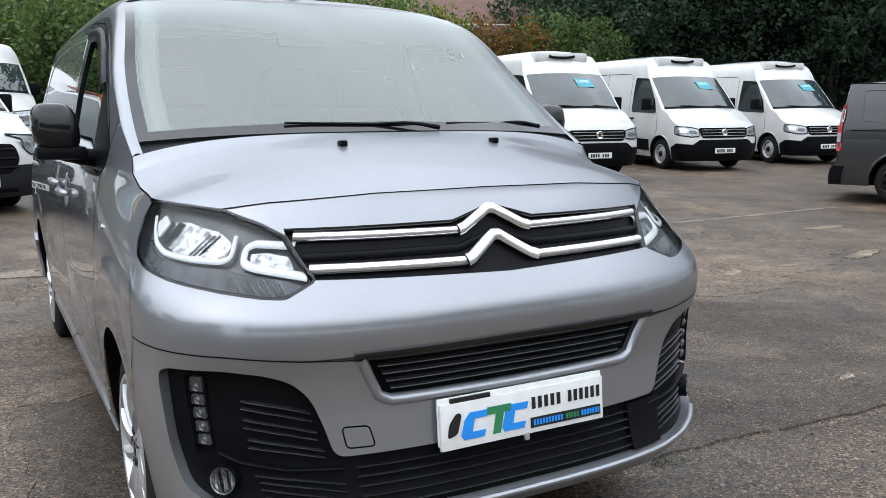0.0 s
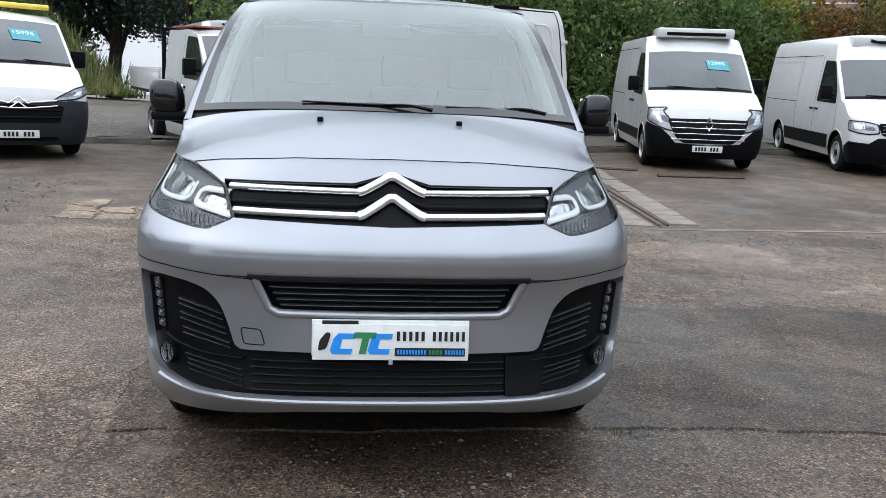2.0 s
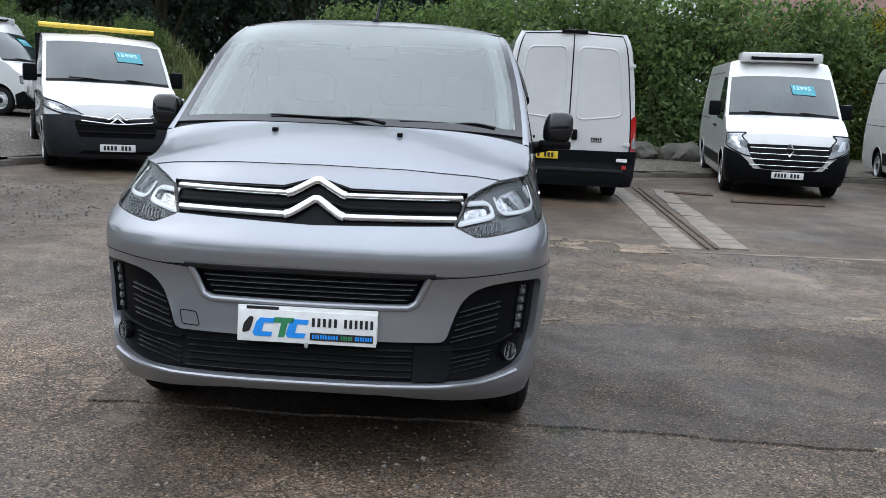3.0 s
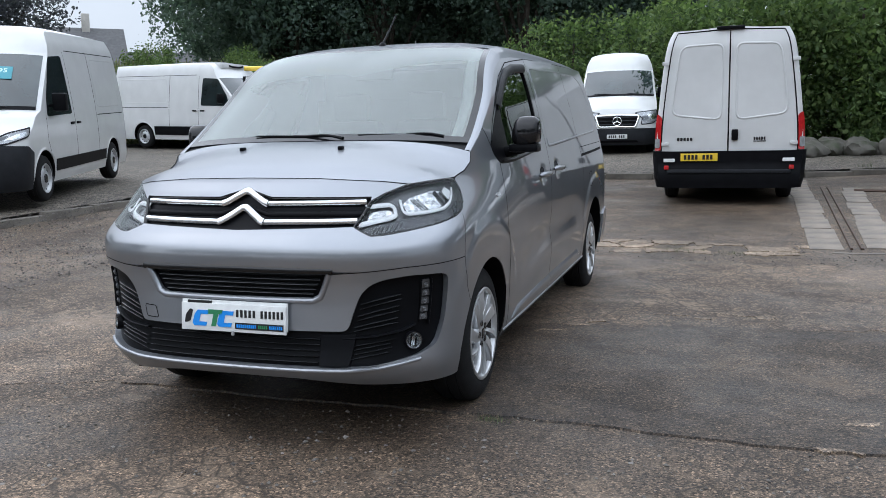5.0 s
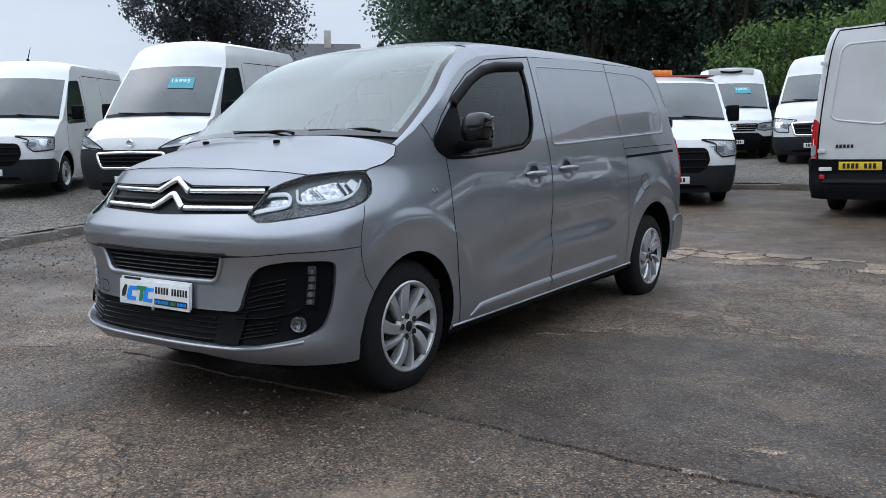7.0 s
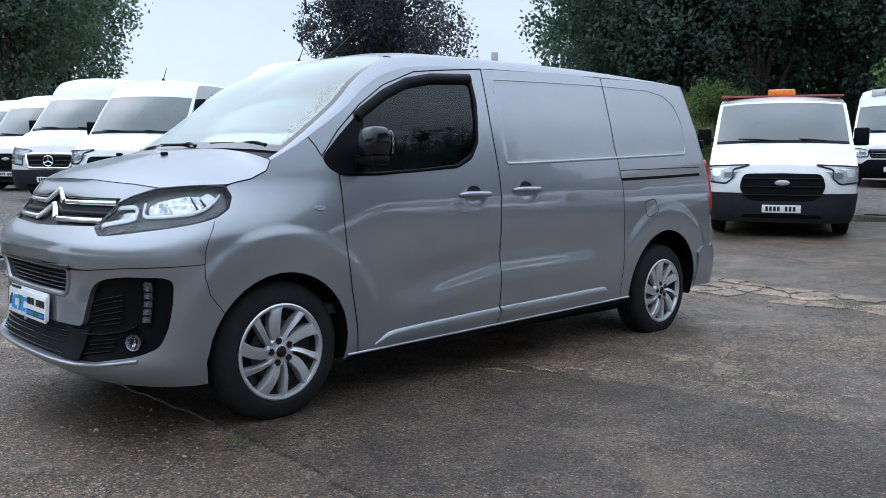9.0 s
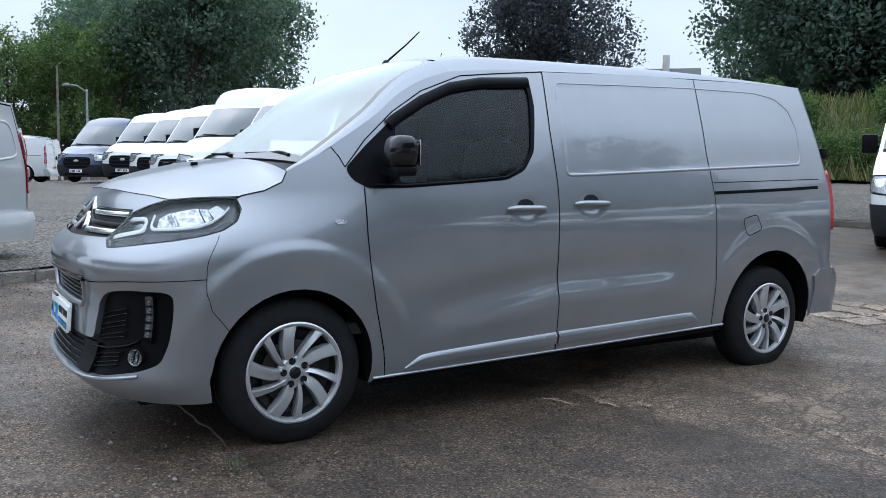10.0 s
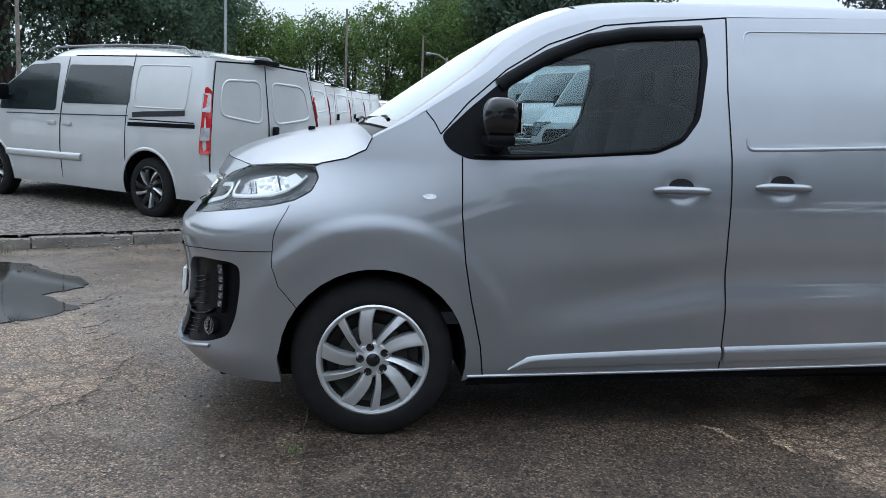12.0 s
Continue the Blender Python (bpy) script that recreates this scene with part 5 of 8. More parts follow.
def tuft(x, y, h, blades, seed, spread=0.06, mat=None, z=None, label="small tuft of grass growing in a crack"):
    """Grass blades: thin bent strips from one spot."""
    rng = random.Random(seed)
    g = Geo()
    z0 = float(ground_z(x, y)) if z is None else z
    for _ in range(blades):
        a, b, hh = rng.uniform(0, 6.28), rng.uniform(0.1, 0.6), h * rng.uniform(0.5, 1.1)
        px, py = x + rng.gauss(0, spread), y + rng.gauss(0, spread * 0.6)
        w = 0.012 * max(h, 0.12)
        wx, wy = -math.sin(a) * w, math.cos(a) * w
        dx, dy = math.cos(a) * b * hh, math.sin(a) * b * hh
        g.add([(px - wx, py - wy, z0), (px + wx, py + wy, z0), (px + dx * 0.4 + wx * 0.7, py + dy * 0.4 + wy * 0.7, z0 + hh * 0.6), (px + dx * 0.4 - wx * 0.7, py + dy * 0.4 - wy * 0.7, z0 + hh * 0.6), (px + dx, py + dy, z0 + hh)], [(0, 1, 2, 3), (3, 2, 4)])
    return solid("grass_tuft", g, mat or M_GRASS, label, "weed", "", "stuff", smooth=False)


for k, (x, y, h, c, s) in enumerate([(1.02, 0.57, 0.022, 90, 0.045), (1.43, 2.0, 0.015, 40, 0.03), (1.55, 6.1, 0.05, 90, 0.14), (2.1, 5.95, 0.04, 80, 0.12), (-3.9, -2.2, 0.09, 40, 0.1), (-4.8, -0.2, 0.08, 40, 0.1), (6.9, 6.3, 0.04, 60, 0.2), (4.4, 15.1, 0.25, 60, 0.12), (5.9, 15.9, 0.3, 70, 0.15)]):
    tuft(x, y, h, c, k, s)


# ---- parked vans ----
def stand(root, x, y, heading, lift=0.0, ref_y=0.98):
    """Set a van with the middle of its front axle at x, y; heading 0 faces -y."""
    h = radians(heading)
    back = np.array((-math.sin(h), math.cos(h)))
    span = 3.4
    z1, z2 = float(ground_z(x, y)) + lift, float(ground_z(*(np.array((x, y)) + back * span))) + lift
    m = pose(x, y, z1, 0, 0, heading) @ pose(0, 0, 0, math.degrees(math.atan2(z2 - z1, span)), 0, 0) @ pose(0, -ref_y, 0)
    root.matrix_world = m
    return m


LAMP_BLOCK = [(0.62, 0, 0.76), (0.90, 0.18, 0.76), (0.95, 0.36, 0.82), (0.95, 0.36, 1.00), (0.90, 0.18, 1.00), (0.62, 0, 0.94)]
CRAFTER = dict(W=1.02, L=5.98, yf=1.0, yr=4.6, top=2.58, roof=2.48, dome=2.2, pillar=(1.72, 2.09), lamp=[(0.60, 0, 0.78), (0.80, 0, 0.76), (0.95, 0.40, 0.82), (0.95, 0.42, 0.99), (0.80, 0, 0.97), (0.62, 0, 0.93)],
               grille=[(0.0, 0.74), (0.56, 0.74), (0.62, 0.95), (0.0, 0.95)], bars=3, bar_mat=M_STEEL, bar_w=0.012, badge=("disc", 0.86, 0.075, M_CHROME), bumper=0.62, bumper_top=[(0.76, 0.60), (0.62, 0.70), (0, 0.70)], bumper_mat=M_BLACKP, strip=(0.40, 0.66), price="12995", plate_z=0.46, price_at=(0.30, 0.62))
crafter, csh, cP = van("delivery_van", "white high-roof delivery van with black bumper and roof fridge", CRAFTER, M_WHITE)
fridge_pod(crafter, cP, cP["top"] - 0.10)
stand(crafter, 9.75, 12.5, -10)
for x, y, h in ((13.4, 12.7, -10), (17.3, 13.0, -11)):
    o = copy_thing(crafter, Matrix())
    stand(o, x, y, h)

MASTER = dict(W=1.03, L=5.55, yf=0.92, yr=4.6, top=2.46, roof=2.36, dome=2.1, nose=1.08, nose_c=1.10, cowl=(0.98, 1.37), cowl_mid=(0.72, 1.40), pillar=(1.72, 2.10), lamp=[(0.58, 0, 0.70), (0.72, 0, 0.72), (0.95, 0.34, 0.88), (0.95, 0.40, 1.08), (0.90, 0.22, 1.10), (0.78, 0, 1.04), (0.64, 0, 0.88)],
              grille=[(0.0, 0.50), (0.42, 0.50), (0.56, 0.60), (0.66, 0.80), (0.70, 0.91), (0.0, 0.92)], bars=4, bar_mat=M_CHROME, bar_w=0.018, grille_mat=M_BLACKP, badge=("diamond", 0.83, 0.11, M_CHROME), bumper=0.84, bumper_top=[(0.80, 0.74), (0.66, 0.62), (0.56, 0.50), (0, 0.47)], bumper_mat=M_BLACKP, strip=(0.44, 0.64), price="12995", plate_z=0.405, price_at=(0.38, 0.60))
master, msh, mP = van("refrigerated_van", "white high-roof refrigerated van with black bumper and chrome grille bars", MASTER, M_WHITE)
stand(master, 6.05, 12.75, -9)
pod = part("fridge_unit", Geo().box(0, 1.98, 2.45, 1.45, 0.60, 0.18, 0.05), M_WHITE, master, "white roof refrigeration unit")
part("air_intake", Geo().box(0, 1.68, 2.43, 1.1, 0.03, 0.06, 0.01), M_BLACKP, pod)

DAILY = dict(W=0.98, L=6.0, yf=1.0, yr=4.9, top=2.64, roof=2.52, dome=2.2, lamp=LAMP_BLOCK, grille=[(0, 0.8), (0.5, 0.8), (0.5, 1.0), (0, 1.0)], tail_top=1.34, tail_low=0.80, tail_white=((0.84, 0.98),), rear_plate_z=0.705, plate_out=0.07, plate_x=0.40, bumper_line=0.80, bumper_mat=M_BLACKP,
             rear=([0.2, 0.5, 0.52, 1.2, 2.3, 2.6], [0.02, 0.0, 0.06, 0.06, 0.10, 0.16], 0.04))
daily, dsh, dP = van("panel_van", "white high-roof panel van seen from its closed rear doors", DAILY, M_WHITE, front=False, back=True)
for sgn in (1, -1):
    part("rear_reflector", Geo().box(sgn * 0.82, 0, 0, 0.16, 0.02, 0.05, 0.006, None), M_PLATEW, daily).matrix_basis = pose(0, 6.045, 0.665)
    part("low_lamp", Geo().box(sgn * 0.86, 0, 0, 0.07, 0.03, 0.06, 0.01), M_REDLENS, daily).matrix_basis = pose(0, 6.04, 0.56)
for x0, count, w in ((0.70, 5, 0.046), (-0.36, 5, 0.034)):
    for k in range(count):
        part("name_mark", Geo().box(x0 - k * w, 0, 0, w * 0.7, 0.006, 0.045, 0.002), M_INK, daily, "small dark maker's mark").matrix_basis = pose(0, 5.945, 0.965)
part("name_mark", Geo().box(-0.43, 0, 0, 0.17, 0.006, 0.014, 0.002), M_INK, daily).matrix_basis = pose(0, 5.945, 0.925)
part("bumper_step", Geo().box(0, 0, 0, 1.7, 0.08, 0.05, 0.012), M_GREYP, daily).matrix_basis = pose(0, 6.02, 0.50)
stand(daily, 1.85, 15.0, 181)

SPRINTER = dict(W=1.0, L=5.9, yf=1.0, yr=4.6, top=2.70, roof=2.60, dome=2.25, nose=1.12, nose_c=1.17, cowl=(0.98, 1.46), cowl_mid=(0.72, 1.50), pillar=(1.72, 2.18), lamp=[(0.60, 0, 0.76), (0.88, 0.15, 0.78), (0.95, 0.38, 0.90), (0.95, 0.40, 1.12), (0.86, 0.1, 1.06), (0.64, 0, 0.92)], grille=[(0, 0.70), (0.46, 0.70), (0.56, 0.98), (0, 1.0)], bars=3, bar_mat=M_GREYP, frame_mat=M_SATIN,
                badge=("ring", 0.85, 0.11, M_CHROME), bumper=0.66, bumper_mat=M_GREYP, plate_z=0.46)
sprinter, ssh, sP = van("panel_van", "white high-roof panel van with dark grille on the gravel", SPRINTER, M_WHITE)
stand(sprinter, -1.0, 20.4, 6, 0.115)

BOXER = dict(W=1.04, L=5.4, yf=0.95, yr=4.4, top=2.66, roof=2.56, dome=2.2, nose=1.0, nose_c=1.05, pillar=(1.76, 2.20), lamp=[(0.46, 0, 0.865), (0.80, 0, 0.90), (0.95, 0.40, 1.00), (0.95, 0.47, 1.12), (0.81, 0, 1.05), (0.58, 0, 0.94)], grille=[(0, 0.58), (0.48, 0.58), (0.58, 0.80), (0, 0.82)], bars=4, bar_mat=M_BLACKP, frame_mat=M_SATIN,
             badge=("disc", 0.965, 0.055, M_SATIN), bumper=0.86, bumper_top=[(0.74, 0.88), (0.62, 0.86), (0, 0.86)], bumper_mat=M_GREYP, strip=(0.42, 0.60), price="15995", plate_z=0.40, price_at=(0.35, 0.60))
boxer, bsh, bP = van("panel_van", "white high-roof panel van with dark bumper on the gravel", BOXER, M_WHITE)
stand(boxer, -8.6, 6.6, 24, 0.18)

TRANSIT = dict(W=1.02, L=5.5, yf=1.0, yr=4.35, top=2.46, roof=2.36, dome=2.2, pillar=(1.72, 2.10), lamp=[(0.66, 0, 0.88), (0.76, 0, 0.79), (0.95, 0.36, 0.82), (0.95, 0.42, 1.03), (0.84, 0.14, 1.06), (0.68, 0, 0.99)], grille=[(0, 0.55), (0.44, 0.55), (0.58, 0.72), (0.53, 0.93), (0, 0.94)], bars=3, bar_mat=M_BLACKP, grille_r=0.08,
               badge=("oval", 0.81, 0.10, M_STEEL), bumper=0.66, bumper_mat=M_GREYP, plate_z=0.44)
transit, tsh, tP = van("panel_van", "white high-roof panel van with a dark mesh grille", TRANSIT, M_WHITE)
stand(transit, -12.1, 5.9, 40, 0.16)
for x, y, h in ((-19.25, 6.1, 40), (-23.05, 6.35, 41), (-26.5, 6.15, 42)):
    stand(copy_thing(transit, Matrix()), x, y, h, 0.115)
blue, _, _ = van("panel_van", "navy blue high-roof panel van at the end of a row", TRANSIT, M_BLUE)
stand(blue, -29.4, 5.1, 43, 0.115)
for x, y in ((15.0, -9.4), (15.2, -6.2), (15.1, -3.1), (15.3, 0.0)):
    stand(copy_thing(transit, Matrix()), x, y, -92)
spr2 = copy_thing(sprinter, Matrix())
stand(spr2, -15.15, 5.75, 40, 0.115)

# low-roof vans whose backs face the camera
CUSTOM = dict(W=0.985, L=4.85, yf=0.95, yr=3.88, R=0.345, top=1.97, roof=1.80, dome=2.1, nose=1.02, nose_c=1.05, cowl=(0.92, 1.22), cowl_mid=(0.68, 1.24), pillar=(1.72, 1.74), lamp=LAMP_BLOCK, grille=[(0, 0.8), (0.5, 0.8), (0.5, 1.0), (0, 1.0)], tail_top=1.50, tail_low=0.78, tail_white=((0.92, 1.06), (1.22, 1.42)), mirror=0.9, dark_handle=False,
              half=([0.2, 0.35, 0.7, 1.0, 1.2, 1.5, 1.75, 2.0], [0.90, 0.95, 0.985, 0.98, 0.955, 0.90, 0.84, 0.76], 0.05), rear=([0.2, 0.5, 0.52, 1.1, 2.0], [0.0, 0.0, 0.05, 0.06, 0.18], 0.04), bumper_mat=M_SILVERWHITE, rear_plate_z=0.62, hinges=False)
custom, ush, uP = van("crew_van", "white low-roof crew van with dark rear side window and roof rails", CUSTOM, M_SILVERWHITE, front=False, back=True, wheels=WHEEL_TWO)
for sgn in (1, -1):
    part("roof_rail", Geo().tube(curve([(sgn * 0.70, 1.75, 1.85), (sgn * 0.70, 1.95, 1.915), (sgn * 0.69, 3.2, 1.945), (sgn * 0.68, 4.1, 1.925), (sgn * 0.68, 4.25, 1.86)], 20), 0.013, 8), M_LAMPGREY, custom, "dark roof rail")
    w = ush.patch(rounded([(sgn * a, z) for a, z in (ush.sy(2.38, 1.24), ush.sy(3.55, 1.26), ush.sy(3.52, 1.70), ush.sy(2.40, 1.70))], 0.05), 0.08, 0.005)
    part("side_window", w, M_VANGLASS, custom, "dark rear side window")
    def on_side(pts, wd, mat, nm, lab="", bead=0.006):
        part(nm, ush.ribbon([(sgn * a, z) for a, z in (ush.sy(y, z) for y, z in pts)], wd, 0.004, bead=bead), mat, custom, lab)

    on_side([(3.56, 1.045), (4.0, 1.055), (4.62, 1.065)], 0.045, M_GAP, "door_track", "dark sliding door track", 0.0)
    on_side([(1.3, 1.085), (2.3, 1.105), (3.55, 1.135)], 0.012, M_GREYP, "side_stripe", "thin dark stripe along the flank", 0.0)
    on_side([(3.62, 1.150), (3.80, 1.165), (4.1, 1.18), (4.45, 1.20)], 0.060, M_GREYP, "side_mark", "dark painted mark on the flank", 0.0)
    on_side([(1.3, 0.60), (2.3, 0.61), (2.75, 0.615)], 0.09, M_SILVERWHITE, "side_moulding", "", 0.02)
    on_side([(2.37, 0.34), (2.36, 1.1), (2.38, 1.76)], 0.010, M_GAP, "panel_gap", "", 0.0)
stand(custom, -8.17, -3.02, -38, 0.07)
custom2, _, _ = van("panel_van", "white low-roof panel van with closed rear doors", CUSTOM, M_WHITE, front=False, back=True)
for k, (x, y) in enumerate(((-12.5, -3.5), (-15.6, -3.1), (-19.6, -2.55), (-23.7, -2.0), (-27.0, -1.3), (-36.0, 1.0))):
    o = custom2 if k == 0 else copy_thing(custom2, Matrix())
    stand(o, x, y, -27, 0.115)
darkv, _, _ = van("crew_van", "dark grey low-roof van with black alloy wheels", {**CUSTOM, "bumper_mat": M_BLACKP}, M_DARKGREY, front=False, back=True, wheels=WHEEL_BLACK)
stand(darkv, 13.1, 4.0, 28)

# ---- pickups with open bodies ----
TIPCAB = dict(TRANSIT, top=2.12, roof=2.06, dome=2.1, pillar=(1.70, 1.98), cab=3.6, L=5.9, yr=4.6, bumper_mat=M_GREYP)


def dropside(root, y0, y1, z, color):
    bed = Geo().box(0, (y0 + y1) / 2, z, 2.05, y1 - y0, 0.08, 0.01)
    part("load_bed", bed, M_GREYP, root)
    for sgn in (1, -1):
        part("side_board", Geo().box(sgn * 1.03, (y0 + y1) / 2, z + 0.22, 0.035, y1 - y0, 0.40, 0.008), color, root, "white dropside board")
        part("chassis_rail", Geo().box(sgn * 0.4, (y0 - 0.6 + y1) / 2, 0.55, 0.08, y1 - y0 + 0.8, 0.16), M_BLACKP, root)
    part("tail_board", Geo().box(0, y1, z + 0.22, 2.05, 0.035, 0.40, 0.008), color, root)
    hb = Geo()
    for sgn in (1, -1):
        hb.box(sgn * 0.95, y0 - 0.03, z + 0.58, 0.07, 0.07, 1.1, 0.01)
    hb.box(0, y0 - 0.03, z + 1.13, 1.97, 0.07, 0.07, 0.01)
    part("headboard_frame", hb, M_BLACKP, root)


tipper, tpsh, tpP = van("crew_cab_pickup", "white crew-cab dropside pickup with orange roof beacon", TIPCAB, M_WHITE, cargo=False)
dropside(tipper, 3.75, 6.1, 0.95, M_WHITE)
board = part("roof_board", Geo().box(0, 2.6, 2.115, 1.85, 1.3, 0.03, 0.008), M_REDPAINT, tipper, "faded red roof board")
bc = part("beacon", Geo().box(0, 2.05, 2.17, 0.42, 0.16, 0.12, 0.03), M_AMBER, tipper, "orange light bar")
stand(tipper, -1.7, 11.5, 27)
RELAY = dict(BOXER, top=2.16, roof=2.10, pillar=(1.72, 2.0), cab=2.7, L=5.8, yr=4.5, badge=("chevron", 0.86, 0.13, M_SATIN), grille=[(0, 0.56), (0.55, 0.56), (0.62, 0.80), (0, 0.82)], frame_mat=None, price="15995", bars=2)
relay, rsh, rP = van("tipper_pickup", "white dropside tipper with yellow roof rail and dark bumper", RELAY, M_WHITE, cargo=False)
dropside(relay, 2.9, 6.0, 0.95, M_WHITE)
part("roof_bar", Geo().tube([(-0.95, 2.5, 2.26), (0.95, 2.5, 2.26)], 0.045, 8), M_YELLOWBAR, relay, "yellow roof bar")
stand(relay, -5.55, 10.9, 31)
fridge1 = copy_thing(crafter, Matrix())
stand(fridge1, -11.5, 19.3, 82, 0.115)
nissan = copy_thing(crafter, Matrix())
stand(nissan, -3.7, 22.2, 20, 0.115)


# ---- trees and hedges ----
def leaf_mat(name, dark, mid, light):
    m, n, l, b = nodes_of(name)
    geo = n.new("ShaderNodeNewGeometry")
    r = ramp(n, l, geo.outputs["Random Per Island"], [(0.0, dark), (0.5, mid), (1.0, light)])
    big = noise_node(n, l, 0.5, 3.0)
    tone = ramp(n, l, big.outputs["Fac"], [(0.35, (0.78, 0.78, 0.78)), (0.65, (1.2, 1.2, 1.16))])
    mul = n.new("ShaderNodeMix")
    mul.data_type, mul.blend_type = "RGBA", "MULTIPLY"
    mul.inputs[0].default_value = 1.0
    l.new(r.outputs["Color"], mul.inputs[6])
    l.new(tone.outputs["Color"], mul.inputs[7])
    l.new(mul.outputs[2], b.inputs["Base Color"])
    b.inputs["Roughness"].default_value = 0.6
    b.inputs["Specular IOR Level"].default_value = 0.18
    thin = n.new("ShaderNodeBsdfTranslucent")
    bright = times(n, l, mul.outputs[2], (1.5, 1.6, 1.1))
    l.new(bright, thin.inputs["Color"])
    both = n.new("ShaderNodeMixShader")
    both.inputs["Fac"].default_value = 0.42
    l.new(b.outputs["BSDF"], both.inputs[1])
    l.new(thin.outputs["BSDF"], both.inputs[2])
    l.new(both.outputs["Shader"], n["Material Output"].inputs["Surface"])
    return m


M_LEAF = leaf_mat("green_leaves", (0.040, 0.066, 0.026), (0.080, 0.125, 0.045), (0.145, 0.195, 0.075))
# far oaks: distance haze put into the leaf colour, paler and bluer
M_LEAFD = leaf_mat("hazed_green_leaves", (0.042, 0.066, 0.055), (0.072, 0.108, 0.090), (0.098, 0.138, 0.114))
M_LEAFC = leaf_mat("blackish_needles", (0.014, 0.026, 0.018), (0.028, 0.048, 0.034), (0.048, 0.078, 0.050))
# far ashes: the same haze in the base colour
M_LEAFA = leaf_mat("hazed_ash_leaves", (0.062, 0.092, 0.078), (0.095, 0.138, 0.112), (0.14, 0.19, 0.15))
M_LEAFP = leaf_mat("copper_beech_leaves", (0.034, 0.037, 0.052), (0.060, 0.064, 0.084), (0.092, 0.096, 0.118))
M_LEAFY = leaf_mat("yellowing_leaves", (0.045, 0.06, 0.012), (0.12, 0.13, 0.025), (0.30, 0.24, 0.03))
M_LEAFR = leaf_mat("reddish_leaves", (0.05, 0.035, 0.014), (0.12, 0.07, 0.025), (0.22, 0.11, 0.03))
M_BARK = simple("rough_bark", (0.055, 0.045, 0.036), 0.9, vary=0.4, scale=5, bump_s=0.8, bump_scale=30)


def crown_geo(lobes, leaves, size, seed, fill=0.62):
    """Leaves in clumps over a set of ellipsoids (x, y, z, rx, ry, rz), denser at the rim, with gaps."""
    rng = np.random.default_rng(seed)
    vol = np.array([a[3] * a[4] * a[5] for a in lobes]) ** 0.7
    n_cl = max(10, leaves // 22)
    pick = rng.choice(len(lobes), n_cl, p=vol / vol.sum())
    d = rng.normal(size=(n_cl, 3))
    d /= np.linalg.norm(d, axis=1)[:, None]
    rad = fill + (1.06 - fill) * rng.random(n_cl) ** 0.6
    lb = np.array(lobes)[pick]
    c = lb[:, :3] + d * lb[:, 3:] * rad[:, None]
    c = np.repeat(c, 22, 0)
    spread = np.repeat(0.16 + 0.22 * rng.random(n_cl), 22)
    c = c + rng.normal(size=c.shape) * (spread * size / 0.2 * 0.9)[:, None]
    k = len(c)
    u = rng.normal(size=(k, 3))
    u /= np.linalg.norm(u, axis=1)[:, None]
    w = np.cross(u, rng.normal(size=(k, 3)))
    w /= np.linalg.norm(w, axis=1)[:, None]
    s = size * (0.6 + 0.8 * rng.random(k))[:, None]
    v = np.stack([c - u * s * 0.5, c + w * s * 0.30, c + u * s * 0.5, c - w * s * 0.30], 1).reshape(-1, 3)
    return v, np.arange(4 * k).reshape(-1, 4)


def fast_mesh(name, v, f, mat):
    me = bpy.data.meshes.new(name)
    me.vertices.add(len(v))
    me.vertices.foreach_set("co", np.asarray(v, np.float32).ravel())
    me.loops.add(f.size)
    me.loops.foreach_set("vertex_index", f.ravel().astype(np.int32))
    me.polygons.add(len(f))
    me.polygons.foreach_set("loop_start", np.arange(0, f.size, 4, dtype=np.int32))
    me.materials.append(mat)
    me.update(calc_edges=True)
    me.validate()
    return me


def tree(name, label, h, r, trunk_h, mat, leaves, size, seed, category="tree", low=0.25, tall=1.0):
    """A tree: tapered trunk with limbs under a crown of leaf clumps in several lobes. Stands at the origin."""
    rng = random.Random(seed)
    root = thing(name, label, category, None, "trees round the yard")
    t = Geo()
    lean = rng.uniform(-0.3, 0.3)
    t.tube(curve([(0, 0, -0.5), (lean * 0.3, 0.1, trunk_h * 0.5), (lean, 0, trunk_h), (lean * 1.4, -0.2, h * 0.75)], 12), np.linspace(h * 0.026, h * 0.006, 12), 9)
    lobes = []
    for i in range(11):
        a, hh = rng.uniform(0, 6.28), rng.uniform(low, 0.88)
        z = trunk_h * 0.6 + (h - trunk_h * 0.6) * hh
        k = r * (1.0 - 0.55 * abs(hh - 0.42) * 1.6) * rng.uniform(0.35, 0.72)
        x, y = math.cos(a) * k, math.sin(a) * k
        s = r * rng.uniform(0.34, 0.56)
        lobes.append((x, y, z, s, s, s * rng.uniform(0.7, 1.0) * tall))
        t.tube(curve([(lean * 0.5, 0, trunk_h * rng.uniform(0.6, 1.1)), (x * 0.5, y * 0.5, z * 0.75), (x, y, z)], 7), np.linspace(h * 0.010, h * 0.002, 7), 6)
    lobes.append((0, 0, trunk_h + (h - trunk_h) * 0.5, r * 0.62, r * 0.62, (h - trunk_h) * 0.48))
    part("trunk", t, M_BARK, root)
    v, f = crown_geo(lobes, leaves, size, seed)
    o = new("crown", fast_mesh("crown", v, f, mat))
    o.parent = root
    return root


def put_tree(src, first, x, y, turn, z=None):
    z = float(ground_z(x, y)) if z is None else z
    m = pose(x, y, z, 0, 0, turn)
    if first:
        src.matrix_world = m
        return src
    return copy_thing(src, m)


def at_az(az, d):
    return 0.5 + d * math.cos(radians(az)), d * math.sin(radians(az)) - 1.0


